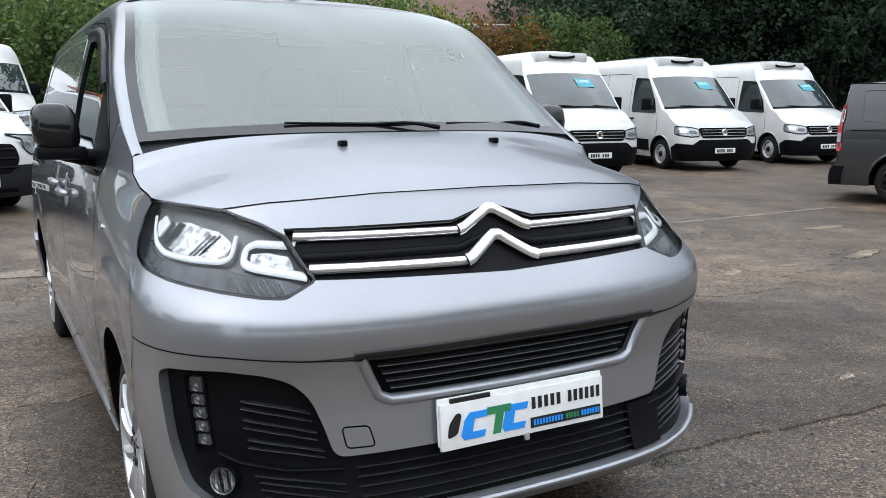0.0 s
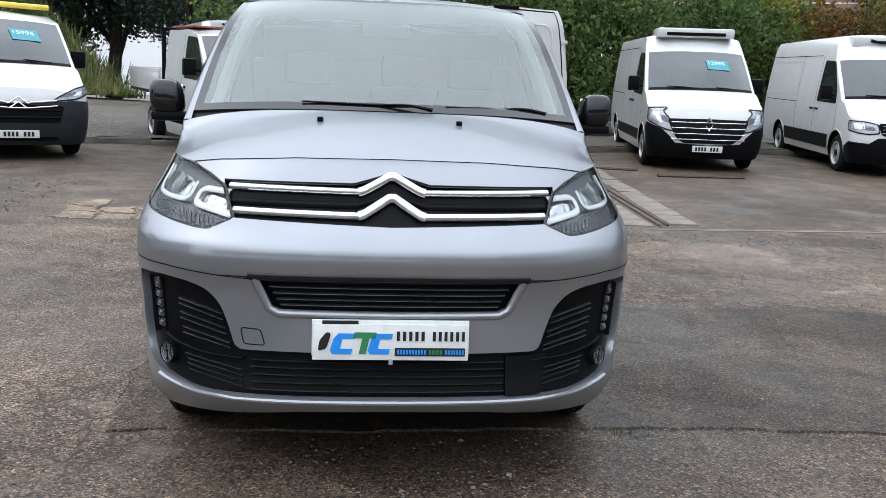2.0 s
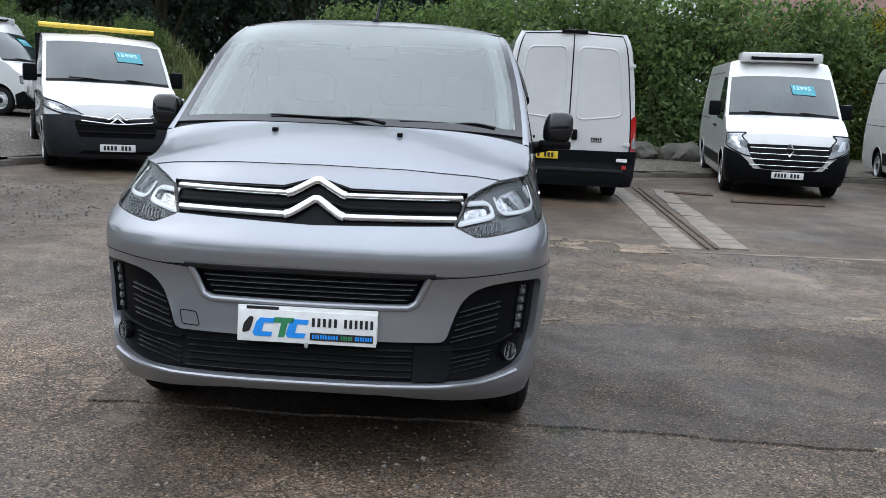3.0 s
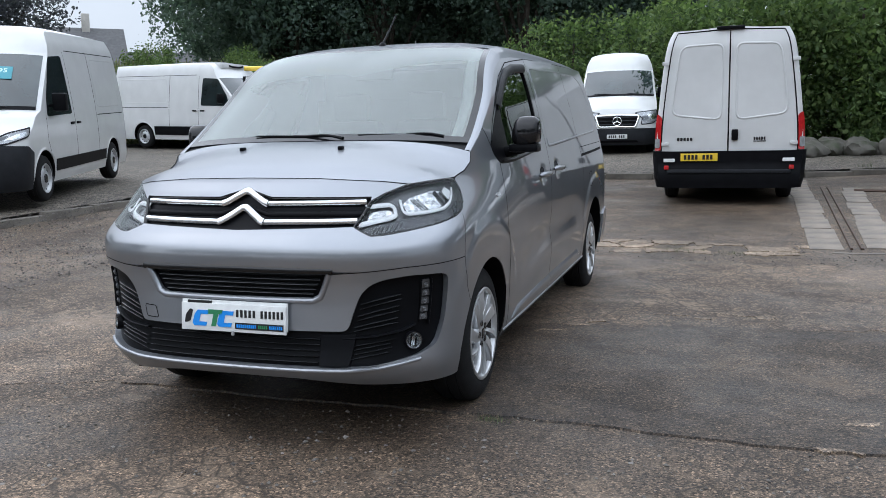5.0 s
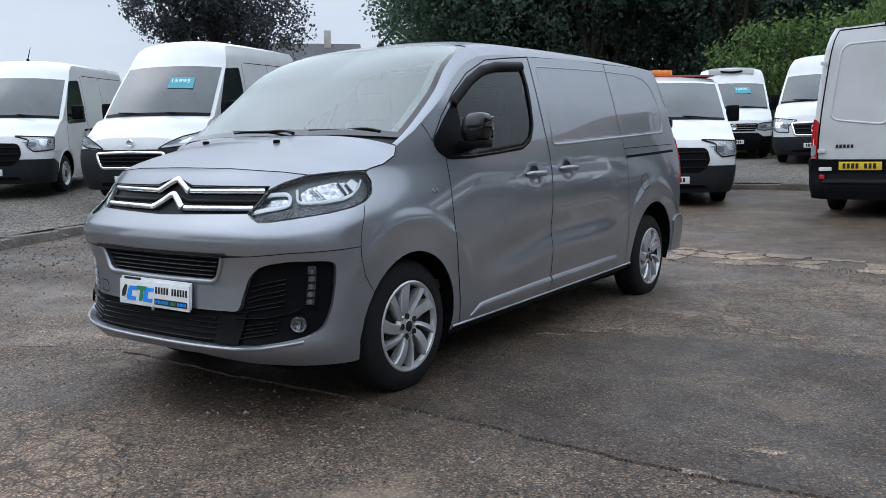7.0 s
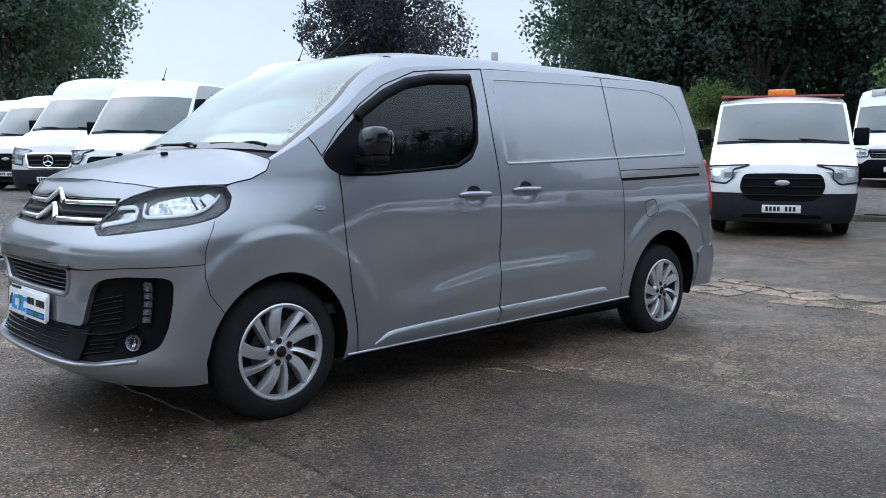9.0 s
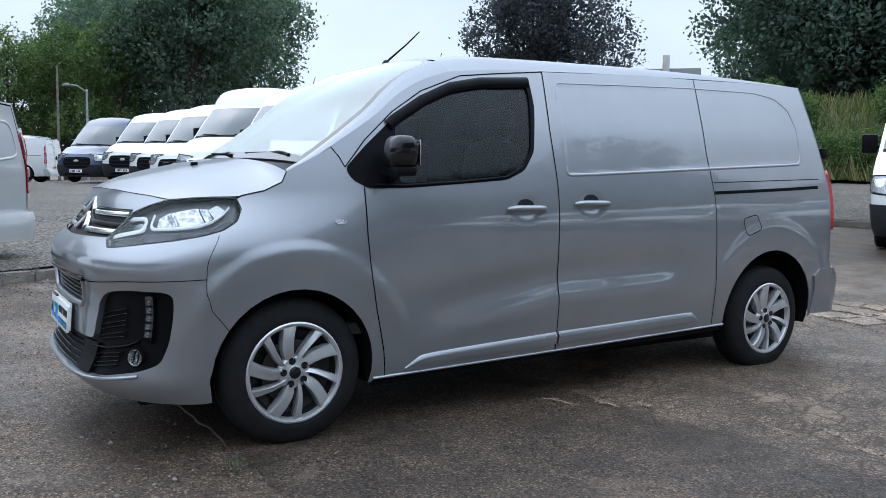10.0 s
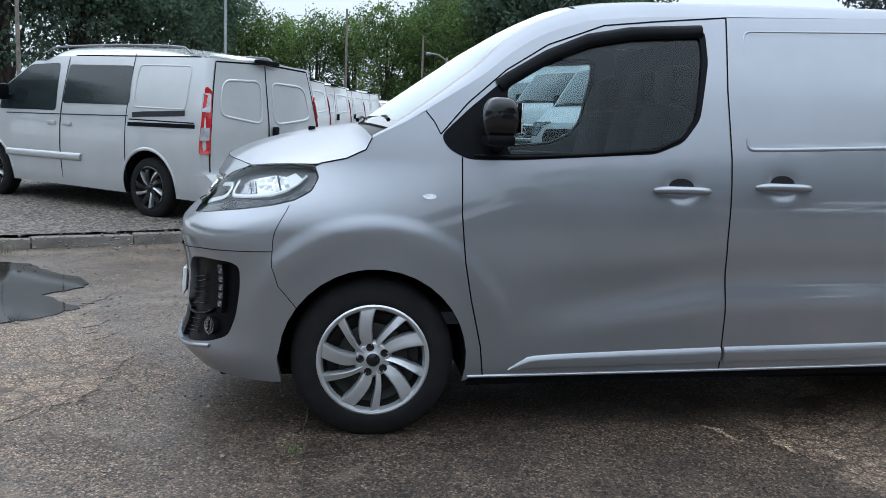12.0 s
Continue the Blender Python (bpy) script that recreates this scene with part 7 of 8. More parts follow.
for sgn in (1, -1):
    for z0, z1, x0, x1 in ((0.650, 0.612, 0.575, 0.735), (0.631, 0.592, 0.572, 0.735), (0.603, 0.562, 0.562, 0.730), (0.583, 0.543, 0.560, 0.730), (0.552, 0.514, 0.548, 0.722), (0.532, 0.498, 0.545, 0.720), (0.463, 0.428, 0.50, 0.71), (0.446, 0.412, 0.50, 0.70), (0.429, 0.395, 0.50, 0.70), (0.412, 0.379, 0.50, 0.695)):
        part("slat", HERO.ribbon([fx(sgn * x1, z0), fx(sgn * (x0 * 0.6 + x1 * 0.4), z0 * 0.45 + z1 * 0.55), fx(sgn * x0, z1)], 0.005, -0.026, bead=0.014), M_SLAT, fascia)
    part("pocket_ridge", HERO.ribbon([fx(sgn * 0.50, 0.468), fx(sgn * 0.64, 0.476), fx(sgn * 0.74, 0.496), fx(sgn * 0.785, 0.518)], 0.012, -0.027, bead=0.020), M_BLACKP, fascia)
    drl = part("day_lamp", HERO.patch(rounded([fx(sgn * 0.812, 0.704), fx(sgn * 0.843, 0.704), fx(sgn * 0.827, 0.518), fx(sgn * 0.800, 0.518)], 0.012), 0.02, -0.024, 0.01), M_BLACKP, fascia, "strip of five small clear lamps")
    part("lamp_fin", HERO.ribbon([fx(sgn * 0.8465, 0.710), fx(sgn * 0.828, 0.512)], 0.008, -0.024, bead=0.020), M_BLACKP, drl)
    for k in range(5):
        z = 0.683 - 0.034 * k
        q = fx(sgn * (0.828 - 0.0034 * k), z)
        h = 0.024 if k == 0 else 0.0135
        tile = rounded([fx(sgn * (0.814 - 0.0034 * k), z - 0.0135), fx(sgn * (0.842 - 0.0034 * k), z - 0.0135), fx(sgn * (0.842 - 0.0034 * k), z + h), fx(sgn * (0.818 - 0.0034 * k), z + h)], 0.006)
        bead = part("lamp_bead", HERO.patch(tile, 0.008, -0.017, 0.008), M_BEAD, drl, "small clear lamp")
        part("lens_ring", turned(Geo().lathe([(-0.004, 0.0115), (0.002, 0.0100), (0.0, 0.0075), (0.003, 0.005), (0.004, 0.0)], 16, axis="z"), q, -0.016), M_LAMPGREY, bead)
    q = fx(sgn * 0.778, 0.450)
    fog = part("fog_lamp", turned(Geo().lathe([(-0.03, 0.036), (-0.004, 0.036), (0.004, 0.034), (0.003, 0.031), (-0.010, 0.024), (-0.017, 0.014), (-0.018, 0.0)], 28, axis="z"), q, -0.008), M_FACET, fascia, "round clear fog lamp")
    for k, dx in enumerate((-0.020, -0.011, 0.0, 0.012, 0.021)):
        hh = 0.028 * math.sqrt(1 - (dx / 0.032) ** 2)
        part("lamp_rib", HERO.ribbon([(q[0] + dx, q[1] + hh), (q[0] + dx, q[1] - hh)], 0.003 + 0.002 * (k % 2), -0.016, bead=0.007), M_GLOSSB if k % 2 else M_REFLECT, fog)
    part("lamp_ring", turned(Geo().lathe([(-0.02, 0.038), (0.004, 0.038), (0.007, 0.036), (0.004, 0.034)], 28, axis="z"), q, -0.008), M_BLACKP, fog)
    part("lamp_glass", turned(Geo().lathe([(0.003, 0.034), (0.009, 0.02), (0.011, 0.0)], 24, axis="z"), q, -0.008), M_LENS, fog)
ug = part("upper_grille", HERO.patch(whole([(0, 0.768)] + [fx(0.475, 0.766), fx(0.455, 0.735), fx(0.408, 0.645), fx(0.375, 0.630), (0, 0.628)]), 0.03, -0.034), M_BLACKP, bumper, "black upper grille with thin slats")
for k, z in enumerate((0.735, 0.715, 0.695, 0.675, 0.655)):
    x = 0.42 - 0.012 * k
    part("slat", HERO.ribbon([fx(-x, z), fx(0, z), fx(x, z)], 0.009, -0.032, bead=0.018), M_SLAT, ug)
part("grille_surround", HERO.ribbon([fx(-0.458, 0.750), fx(-0.408, 0.645), fx(-0.375, 0.628), fx(0, 0.625), fx(0.375, 0.628), fx(0.408, 0.645), fx(0.458, 0.750)], 0.030, -0.006, bead=0.015), M_GREY, ug)
part("grille_brow", HERO.ribbon([fx(-0.475, 0.758), fx(0, 0.760), fx(0.475, 0.758)], 0.026, 0.001, bead=0.006), M_GLOSSB, ug)
cap_o = rounded([fx(-0.503, 0.575), fx(-0.435, 0.572), fx(-0.420, 0.518), fx(-0.492, 0.520)], 0.012)
part("tow_cover", HERO.ribbon(cap_o, 0.004, 0.0015, closed=True), M_GAP, bumper)
for g2 in (HERO.ribbon(SEAM, 0.0035), HERO.ribbon(SEAM, 0.0035).mirrored()):
    part("bumper_gap", g2, M_GAP, bumper)

# dealer plate: its writing and marks are plain shapes
yp = float(HERO.p(np.array(0.0), np.array(0.545))[1]) - 0.024
pm = pose(0.003, yp, 0.545, -4)


def on_plate(g):
    g.v = [tuple(pm @ Vector(q)) for q in g.v]
    return g


dp = part("dealer_plate", on_plate(Geo().box(0, 0, 0, 0.525, 0.012, 0.122, 0.003)), M_PLATEW, bumper, "white dealer plate with blue and green marks")
back_plate = part("plate_frame", on_plate(Geo().box(0, 0.008, 0.012, 0.53, 0.008, 0.125, 0.003)), M_PLATEW, bumper, "older white plate behind the dealer plate")
part("plate_bar", on_plate(Geo().box(-0.17, 0.001, 0.066, 0.12, 0.012, 0.012)), M_INK, back_plate)
M_PBLUE = simple("blue_print", (0.02, 0.25, 0.75), 0.4, vary=0.06, scale=30)
M_PGREEN = simple("green_print", (0.03, 0.20, 0.08), 0.4, vary=0.06, scale=30)
hook = [(0.0, -0.040), (0.062, -0.040), (0.067, -0.022), (0.026, -0.022), (0.034, 0.012), (0.072, 0.012), (0.077, 0.030), (0.020, 0.030), (0.004, 0.012), (-0.008, -0.028)]
post = [(0.020, -0.040), (0.044, -0.040), (0.056, 0.014), (0.076, 0.014), (0.080, 0.034), (0.006, 0.034), (0.002, 0.014), (0.032, 0.014)]
for x0, shape, mat in ((-0.196, hook, M_PBLUE), (-0.128, post, M_PGREEN), (-0.070, hook, M_PBLUE)):
    part("plate_mark", on_plate(Geo().prism([(x0 + a, b) for a, b in shape], -0.002, Matrix.Translation((0, -0.0065, 0)))), mat, dp)
part("plate_mark", on_plate(Geo().prism(rounded([(-0.245, -0.03), (-0.215, -0.022), (-0.20, 0.03), (-0.215, 0.035), (-0.238, 0.008)], 0.01), -0.002, Matrix.Translation((0, -0.0065, 0)))), M_INK, dp)
for x0, x1, count in ((0.014, 0.118, 5), (0.136, 0.254, 6)):
    for k in range(count):
        w = (x1 - x0) / count
        part("plate_bar", on_plate(Geo().box(x0 + (k + 0.5) * w, -0.0075, 0.022, w * 0.52, 0.003, 0.032)), M_INK, dp)
part("plate_strip", on_plate(Geo().box(0.132, -0.0072, -0.032, 0.238, 0.0025, 0.028)), M_INK, dp)
for x0, x1, count, mat in ((0.020, 0.120, 10, M_PBLUE), (0.128, 0.174, 5, M_PGREEN), (0.182, 0.248, 7, M_PBLUE)):
    for k in range(count):
        w = (x1 - x0) / count
        part("plate_bar", on_plate(Geo().box(x0 + (k + 0.5) * w, -0.0090, -0.032, w * 0.66, 0.002, 0.015)), mat, dp)
part("plate_screw", on_plate(Geo().box(0.0, -0.004, -0.066, 0.014, 0.012, 0.02, 0.003)), M_STEEL, bumper)

# grille band between the lamps, with two bright bars that rise to chevrons
BAND = [(0, 1.102), fx(0.035, 1.092), fx(0.13, 1.064), fx(0.578, 1.062), fx(0.585, 1.05), LAMP[0], fx(0.50, 0.930), (0, 0.922)]
band = part("grille", HERO.patch(whole(BAND), 0.03, -0.022), M_BLACKP, hero, "black grille band with two chrome bars rising to chevrons")
part("grille_return", HERO.ribbon(whole(BAND), 0.012, -0.012, bead=0.01, closed=True), M_GLOSSB, band)
for zb, peak in ((1.040, 0.052), (0.964, 0.056)):
    half_bar = [fx(0.012, zb + peak - 0.001), fx(0.098, zb + 0.006), fx(0.118, zb), fx(0.560 if zb > 1 else 0.540, zb + 0.006)]
    pts = [(-a, z) for a, z in half_bar[::-1]] + half_bar
    part("chrome_bar", HERO.ribbon(pts, 0.023, -0.012, bead=0.011), M_SATIN, band, "bright chrome bar with a chevron in the middle")
    part("chevron", HERO.ribbon([fx(-0.115, zb - 0.002), fx(-0.095, zb + 0.004), fx(-0.01, zb + peak), fx(0.01, zb + peak), fx(0.095, zb + 0.004), fx(0.115, zb - 0.002)], 0.031, -0.006, bead=0.010, step=0.012), M_SATIN, band, "bright chevron badge")
part("grille_mesh", HERO.ribbon([fx(-0.55, 1.0), fx(-0.12, 0.998), (0, 1.03), fx(0.12, 0.998), fx(0.55, 1.0)], 0.02, -0.02, bead=0.01), M_BLACKP, band)
nose = [(0, 1.102), fx(0.035, 1.092), fx(0.13, 1.064), fx(0.578, 1.062), LAMP[14], LAMP[13], LAMP[12]] + [fx(0.60, 1.124), fx(0.33, 1.141), (0, 1.145)]
part("nose_panel", HERO.patch(whole(nose), 0.022), M_GREY, hero)

# headlights
lamp_o = rounded(LAMP, 0.010, 3)
for sgn in (1, -1):
    f = (lambda p: p) if sgn > 0 else flip_a
    ho = part("headlight", HERO.patch(f(lamp_o), 0.025, -0.036), M_SHELL, hero, "clear headlight with white light guides")
    part("lamp_rim", HERO.ribbon(f(lamp_o), 0.011, -0.004, bead=0.005, closed=True), M_GLOSSB, ho)
    wall = HERO.ribbon(f(lamp_o), 0.003, -0.036, bead=0.033, closed=True)
    part("lamp_wall", wall, M_SHELL, ho)
    big = [sy(0.585, 1.080), sy(0.50, 1.030), sy(0.42, 1.010), fx(0.735, 1.000), fx(0.705, 1.040), sy(0.36, 1.068), sy(0.46, 1.090)]
    part("lamp_reflector", HERO.patch(f(rounded(big, 0.012)), 0.018, -0.033), M_FACET, ho)
    inner_r = [fx(0.575, 1.005), fx(0.63, 1.018), fx(0.672, 1.016), fx(0.690, 0.990), fx(0.662, 0.975), fx(0.575, 0.962)]
    part("lamp_reflector", HERO.patch(f(rounded(inner_r, 0.010)), 0.018, -0.033), M_FACET, ho)
    for yk in (0.365, 0.377, 0.389):
        part("reflector_rib", HERO.ribbon(f([sy(yk, 1.012), sy(yk - 0.012, 1.060)]), 0.005, -0.032, bead=0.004), M_FACET, ho)
    part("reflector_edge", HERO.ribbon(f([sy(0.495, 1.030), sy(0.478, 1.084)]), 0.006, -0.032, bead=0.012), M_LAMPGREY, ho)
    low = [fx(0.548, 0.936), fx(0.622, 0.910), fx(0.668, 0.914), fx(0.75, 0.927), fx(0.85, 0.948), sy(0.48, 0.970), sy(0.555, 0.992), sy(0.610, 1.024), sy(0.60, 1.034), sy(0.53, 1.004), sy(0.42, 0.990), fx(0.736, 0.980), fx(0.67, 0.964), fx(0.60, 0.952)]
    part("lamp_skirt", HERO.patch(f(rounded(low, 0.006)), 0.02, -0.024, 0.02), M_SKIRT, ho, "dark lower strip of the lamp")
    for k in range(7):
        xk = 0.612 + 0.017 * k
        part("indicator_rib", HERO.ribbon(f([fx(xk, 0.922 + 0.0022 * k), fx(xk + 0.006, 0.946 + 0.0026 * k)]), 0.006, -0.021, bead=0.003), M_LAMPGREY, ho)
    for wk, pts in ((0.014, [sy(0.604, 1.086), sy(0.575, 1.058), sy(0.52, 1.026), sy(0.46, 1.008), fx(0.800, 0.998), fx(0.736, 0.994), fx(0.712, 1.004), fx(0.690, 1.052)]), (0.019, [fx(0.560, 1.026), fx(0.610, 1.031), fx(0.654, 1.034), fx(0.676, 1.022), fx(0.688, 0.990), fx(0.668, 0.980), fx(0.60, 0.966), fx(0.548, 0.956)])):
        part("light_guide", HERO.ribbon(f(rounded(pts, 0.010, 4, False)), wk, -0.018, bead=0.005), M_GUIDE, ho, "white light guide")
    tile = [sy(0.585, 1.074), sy(0.535, 1.040), sy(0.515, 1.078), sy(0.555, 1.096)]
    part("lamp_tile", HERO.patch(f(rounded(tile, 0.006)), 0.02, -0.020, 0.006), M_GUIDE, ho, "pale reflector tile at the lamp's rear")
    q2 = fx(0.612, 0.99)
    part("indicator_bulb", turned(Geo().lathe([(-0.014, 0.010), (-0.006, 0.009), (-0.003, 0.0)], 12, axis="z"), (sgn * q2[0], 0.99), -0.030), M_REFLECT, ho)
    part("lamp_cover", HERO.patch(f(lamp_o), 0.025, 0.001), M_LENS, ho)

# wings, doors, flanks
wing = JOINT[:5] + [p for p in ARCH_F[5:]] + [sy(1.29, 0.255), DOOR_F[5], DOOR_F[4], DOOR_F[3], DOOR_F[2], DOOR_F[1], DOOR_F[0], sy(1.19, 1.19), FRAME_OUT[0], sy(1.09, 1.33), sy(1.075, 1.352), sy(1.0, 1.310), sy(0.93, 1.274), sy(0.862, 1.238), sy(0.838, 1.190), sy(0.76, 1.152), sy(0.66, 1.130), LAMP[9], LAMP[8], LAMP[7], LAMP[6]]
door = DOOR_F[::-1] + [sy(1.19, 1.19)] + FRAME_OUT + DOOR_R[1:]
rail = [sy(1.075, 1.352)] + [FRAME_OUT[0]] + FRAME_OUT[1:] + [tuple(q) for q in curve(T_ROOF[:3], 12)[::-1]] + [tuple(q) for q in curve(T_PILLAR[1:], 24)[::-1] if q[1] > 1.36]
slide = DOOR_R[::-1] + [sy(2.9, 1.825), sy(3.3, 1.839), SLIDE_R[0]] + SLIDE_R[1:] + [sy(3.0, 0.307)]
tail_a = HERO.amax - 0.84
quarter = SLIDE_R[::-1] + [sy(4.0, 1.856), sy(4.3, 1.861), sy(4.55, 1.862), (tail_a, 1.868), (tail_a, 1.2), (tail_a, 0.66), (tail_a, 0.34), sy(4.6, 0.335)] + ARCH_R[::-1] + [sy(3.70, 0.328)]
tail = [(tail_a, 0.34), (HERO.amax, 0.34), (HERO.amax, 1.885), (tail_a, 1.868)]
gaps = {"wing": [JOINT], "door": [DOOR_F, FRAME_OUT, DOOR_R], "slide": [SLIDE_R, [sy(3.58, 1.212), sy(4.2, 1.232), sy(4.62, 1.245)]]}
for sgn in (1, -1):
    def skin(name, pts, step=0.022, holes=(), label="", parent=hero, mat=M_GREY, off=0.0, thick=0.0):
        p = pts if sgn > 0 else flip_a(pts)
        h = [q if sgn > 0 else flip_a(q) for q in holes]
        return part(name, HERO.patch(p, step, off, thick, h), mat, parent, label)

    def line(name, pts, w, mat, parent, off=0.0015, bead=0.0, closed=False):
        return part(name, HERO.ribbon(pts if sgn > 0 else flip_a(pts), w, off, bead=bead, closed=closed), mat, parent)

    wing_ob = skin("wing", wing, 0.014)
    for g in gaps["wing"]:
        line("panel_gap", g, 0.0035, M_GAP, wing_ob)
    line("panel_gap", [FRAME_OUT[0], sy(1.11, 1.31), sy(1.075, 1.352)], 0.005, M_GAP, wing_ob)
    line("panel_gap", [LAMP[9], sy(0.66, 1.130), sy(0.76, 1.152), sy(0.838, 1.190), sy(0.862, 1.238)], 0.006, M_GAP, wing_ob)
    mk = rounded([sy(1.060, 1.013), sy(1.078, 1.024), sy(1.106, 1.024), sy(1.124, 1.013), sy(1.106, 1.002), sy(1.078, 1.002)], 0.01)
    skin("side_repeater", mk, 0.02, label="small clear indicator lens", parent=wing_ob, mat=M_REFLECT, off=0.006, thick=0.01)
    door_ob = skin("front_door", door, 0.016, holes=[BLACK])
    for g in gaps["door"]:
        line("panel_gap", g, 0.006, M_GAP, door_ob)
    skin("window_frame", BLACK, 0.02, holes=[PANE], label="black window surround", parent=door_ob, mat=M_BLACKP, off=0.002, thick=0.02)
    skin("door_glass", PANE, 0.03, label="tinted door window", parent=door_ob, mat=M_TINT, off=-0.008)
    line("rain_deflector", [sy(1.37, 1.462), sy(1.41, 1.492), sy(1.575, 1.592), sy(1.751, 1.668), sy(1.936, 1.706), sy(2.245, 1.730)], 0.055, M_BLACKP, door_ob, 0.006, 0.014)
    line("window_seal", [sy(1.27, 1.180), sy(1.44, 1.180), sy(1.75, 1.200), sy(2.03, 1.226), sy(2.14, 1.278)], 0.014, M_BLACKP, door_ob, 0.004, 0.006)
    skin("pillar_rail", rail)
    slide_ob = skin("sliding_door", slide, 0.016)
    quarter_ob = skin("rear_quarter", quarter, 0.015)
    for g in gaps["slide"]:
        line("panel_gap", g, 0.005, M_GAP, slide_ob)
    line("door_track", [sy(3.582, 1.150), sy(4.0, 1.165), sy(4.60, 1.190)], 0.020, M_GAP, quarter_ob, 0.002)
    line("fuel_flap", rounded([sy(3.829, 0.990), sy(3.960, 1.018), sy(4.005, 0.925), sy(3.868, 0.880)], 0.03), 0.005, M_GAP, quarter_ob, 0.002, closed=True)
    line("side_pressing", rounded([sy(2.435, 1.29), sy(2.437, 1.243), sy(2.6, 1.248), sy(3.2, 1.278), sy(4.0, 1.318), sy(4.440, 1.341), sy(4.458, 1.40)], 0.03, 5, False), 0.018, M_GREY, slide_ob, 0.0, 0.0045)
    line("side_pressing", rounded([sy(4.458, 1.40), sy(4.465, 1.58), sy(4.415, 1.70), sy(4.30, 1.768), sy(4.1, 1.795), sy(3.5, 1.786), sy(2.95, 1.765), sy(2.435, 1.742), sy(2.435, 1.65)], 0.035, 5, False), 0.009, M_GREY, slide_ob, 0.0, 0.0022)
    # shade in the top of each handle bowl, painted as a dark half-disc
    for yh, zh, ob in ((2.142, 1.078, door_ob), (2.59, 1.102, slide_ob)):
        bowl = [sy(yh + 0.055 * math.cos(q_), zh + 0.004 + 0.034 * max(0.0, math.sin(q_))) for q_ in np.linspace(0, math.pi, 12)]
        skin("handle_shade", bowl, 0.02, parent=ob, mat=M_GREYP, off=0.0012)
    for yh, zh, ob in ((2.142, 1.068, door_ob), (2.59, 1.092, slide_ob)):
        x = float(HERO.H(zh)) + 0.018
        g = Geo().tube(curve([(x - 0.012, yh - 0.122, zh - 0.004), (x + 0.006, yh - 0.09, zh), (x + 0.012, yh, zh + 0.001), (x + 0.006, yh + 0.09, zh), (x - 0.012, yh + 0.122, zh - 0.002)], 15), [0.008, 0.013, 0.015, 0.016, 0.016, 0.016, 0.016, 0.016, 0.016, 0.016, 0.016, 0.016, 0.015, 0.013, 0.008], 10)
        g.v = [(a, b, zh + (c - zh) * 1.05) for a, b, c in g.v]
        part("door_handle", g if sgn > 0 else g.mirrored(), M_GREY, ob, "body-coloured bar handle over a bowl")
    for top, low, ob in (([(1.45, 0.296), (1.50, 0.332), (1.574, 0.360), (1.95, 0.381), (2.378, 0.400)], [(1.45, 0.284), (1.50, 0.294), (1.574, 0.302), (1.95, 0.314), (2.378, 0.328)], door_ob), ([(2.392, 0.401), (2.9, 0.417), (3.38, 0.432), (3.44, 0.420), (3.485, 0.380)], [(2.392, 0.329), (2.9, 0.345), (3.38, 0.360), (3.44, 0.362), (3.485, 0.366)], slide_ob)):
        tq, lq = curve(top, 40), curve(low, 40)
        rows_m = []
        for f_, out in ((0.0, -0.004), (0.05, 0.010), (0.58, 0.015), (0.68, 0.014), (1.0, -0.002)):
            yy, zz = lq[:, 0] * (1 - f_) + tq[:, 0] * f_, lq[:, 1] * (1 - f_) + tq[:, 1] * f_
            fade = np.minimum(1, (tq[:, 1] - lq[:, 1]) / 0.05)
            ring = np.array([HERO.p(np.array(HERO.sy(a_, b_)[0]), np.array(b_)) for a_, b_ in zip(yy, zz)])
            ring[:, 0] += out * fade
            rows_m.append(ring)
        g = Geo().grid(np.array(rows_m))
        part("sill_moulding", g if sgn > 0 else g.mirrored(), M_GREY, ob)
    skin("sill", [sy(1.285, 0.262), sy(1.275, 0.215), sy(3.72, 0.290), sy(3.72, 0.335), sy(2.4, 0.300)], 0.04, mat=M_BLACKP, off=-0.012)
    line("sill_edge", [sy(1.28, 0.262), sy(2.4, 0.292), sy(3.72, 0.331)], 0.014, M_GREY, hero, 0.0, 0.008)
    for yc, zc, r in ((0.885, 0.335, 0.384), (4.14, 0.36, 0.425)):
        g = arch_liner(HERO, yc, zc, r)
        part("wheel_arch", g if sgn > 0 else g.mirrored(), M_GAP, hero, "black wheel arch lining")
    tl = rounded([(tail_a - 0.075, 0.90), (tail_a + 0.10, 0.90), (tail_a + 0.10, 1.30), (tail_a - 0.075, 1.30)], 0.03)
    lo = skin("tail_lamp", tl, 0.04, label="red tail lamp", mat=M_REDLENS, off=0.02, thick=0.022)
    skin("lamp_lens", rounded([(tail_a - 0.06, 1.06), (tail_a + 0.09, 1.06), (tail_a + 0.09, 1.12), (tail_a - 0.06, 1.12)], 0.02), 0.04, parent=lo, mat=M_PLATEW, off=0.022)
    for zz in (0.79, 1.42):
        part("door_hinge", Geo().box(sgn * 0.80, 4.80 - (0.05 if zz > 1 else 0), zz, 0.07, 0.06, 0.07, 0.012), M_BLACKP, hero)
    for yc in (0.885, 4.155):
        put_wheel(hero, WHEEL_ALLOY, sgn * 0.893, yc, 0.335, sgn < 0, "black tyre on a swept-spoke silver alloy rim")
    # door mirror
    uu, vv = np.linspace(0, 2 * math.pi, 33)[:-1], np.linspace(-math.pi / 2, math.pi / 2, 17)
    pw = lambda q, e: np.sign(q) * np.abs(q) ** e
    cu, su, cv, sv = pw(np.cos(uu), 0.55), pw(np.sin(uu), 0.55), pw(np.cos(vv), 0.5), pw(np.sin(vv), 0.6)
    zz = sv[:, None] + 0 * uu
    xx, yy = 0.074 * cv[:, None] * cu * (1 - 0.10 * np.maximum(0, zz)), 0.072 * cv[:, None] * su * (1 - 0.18 * np.maximum(0, zz))
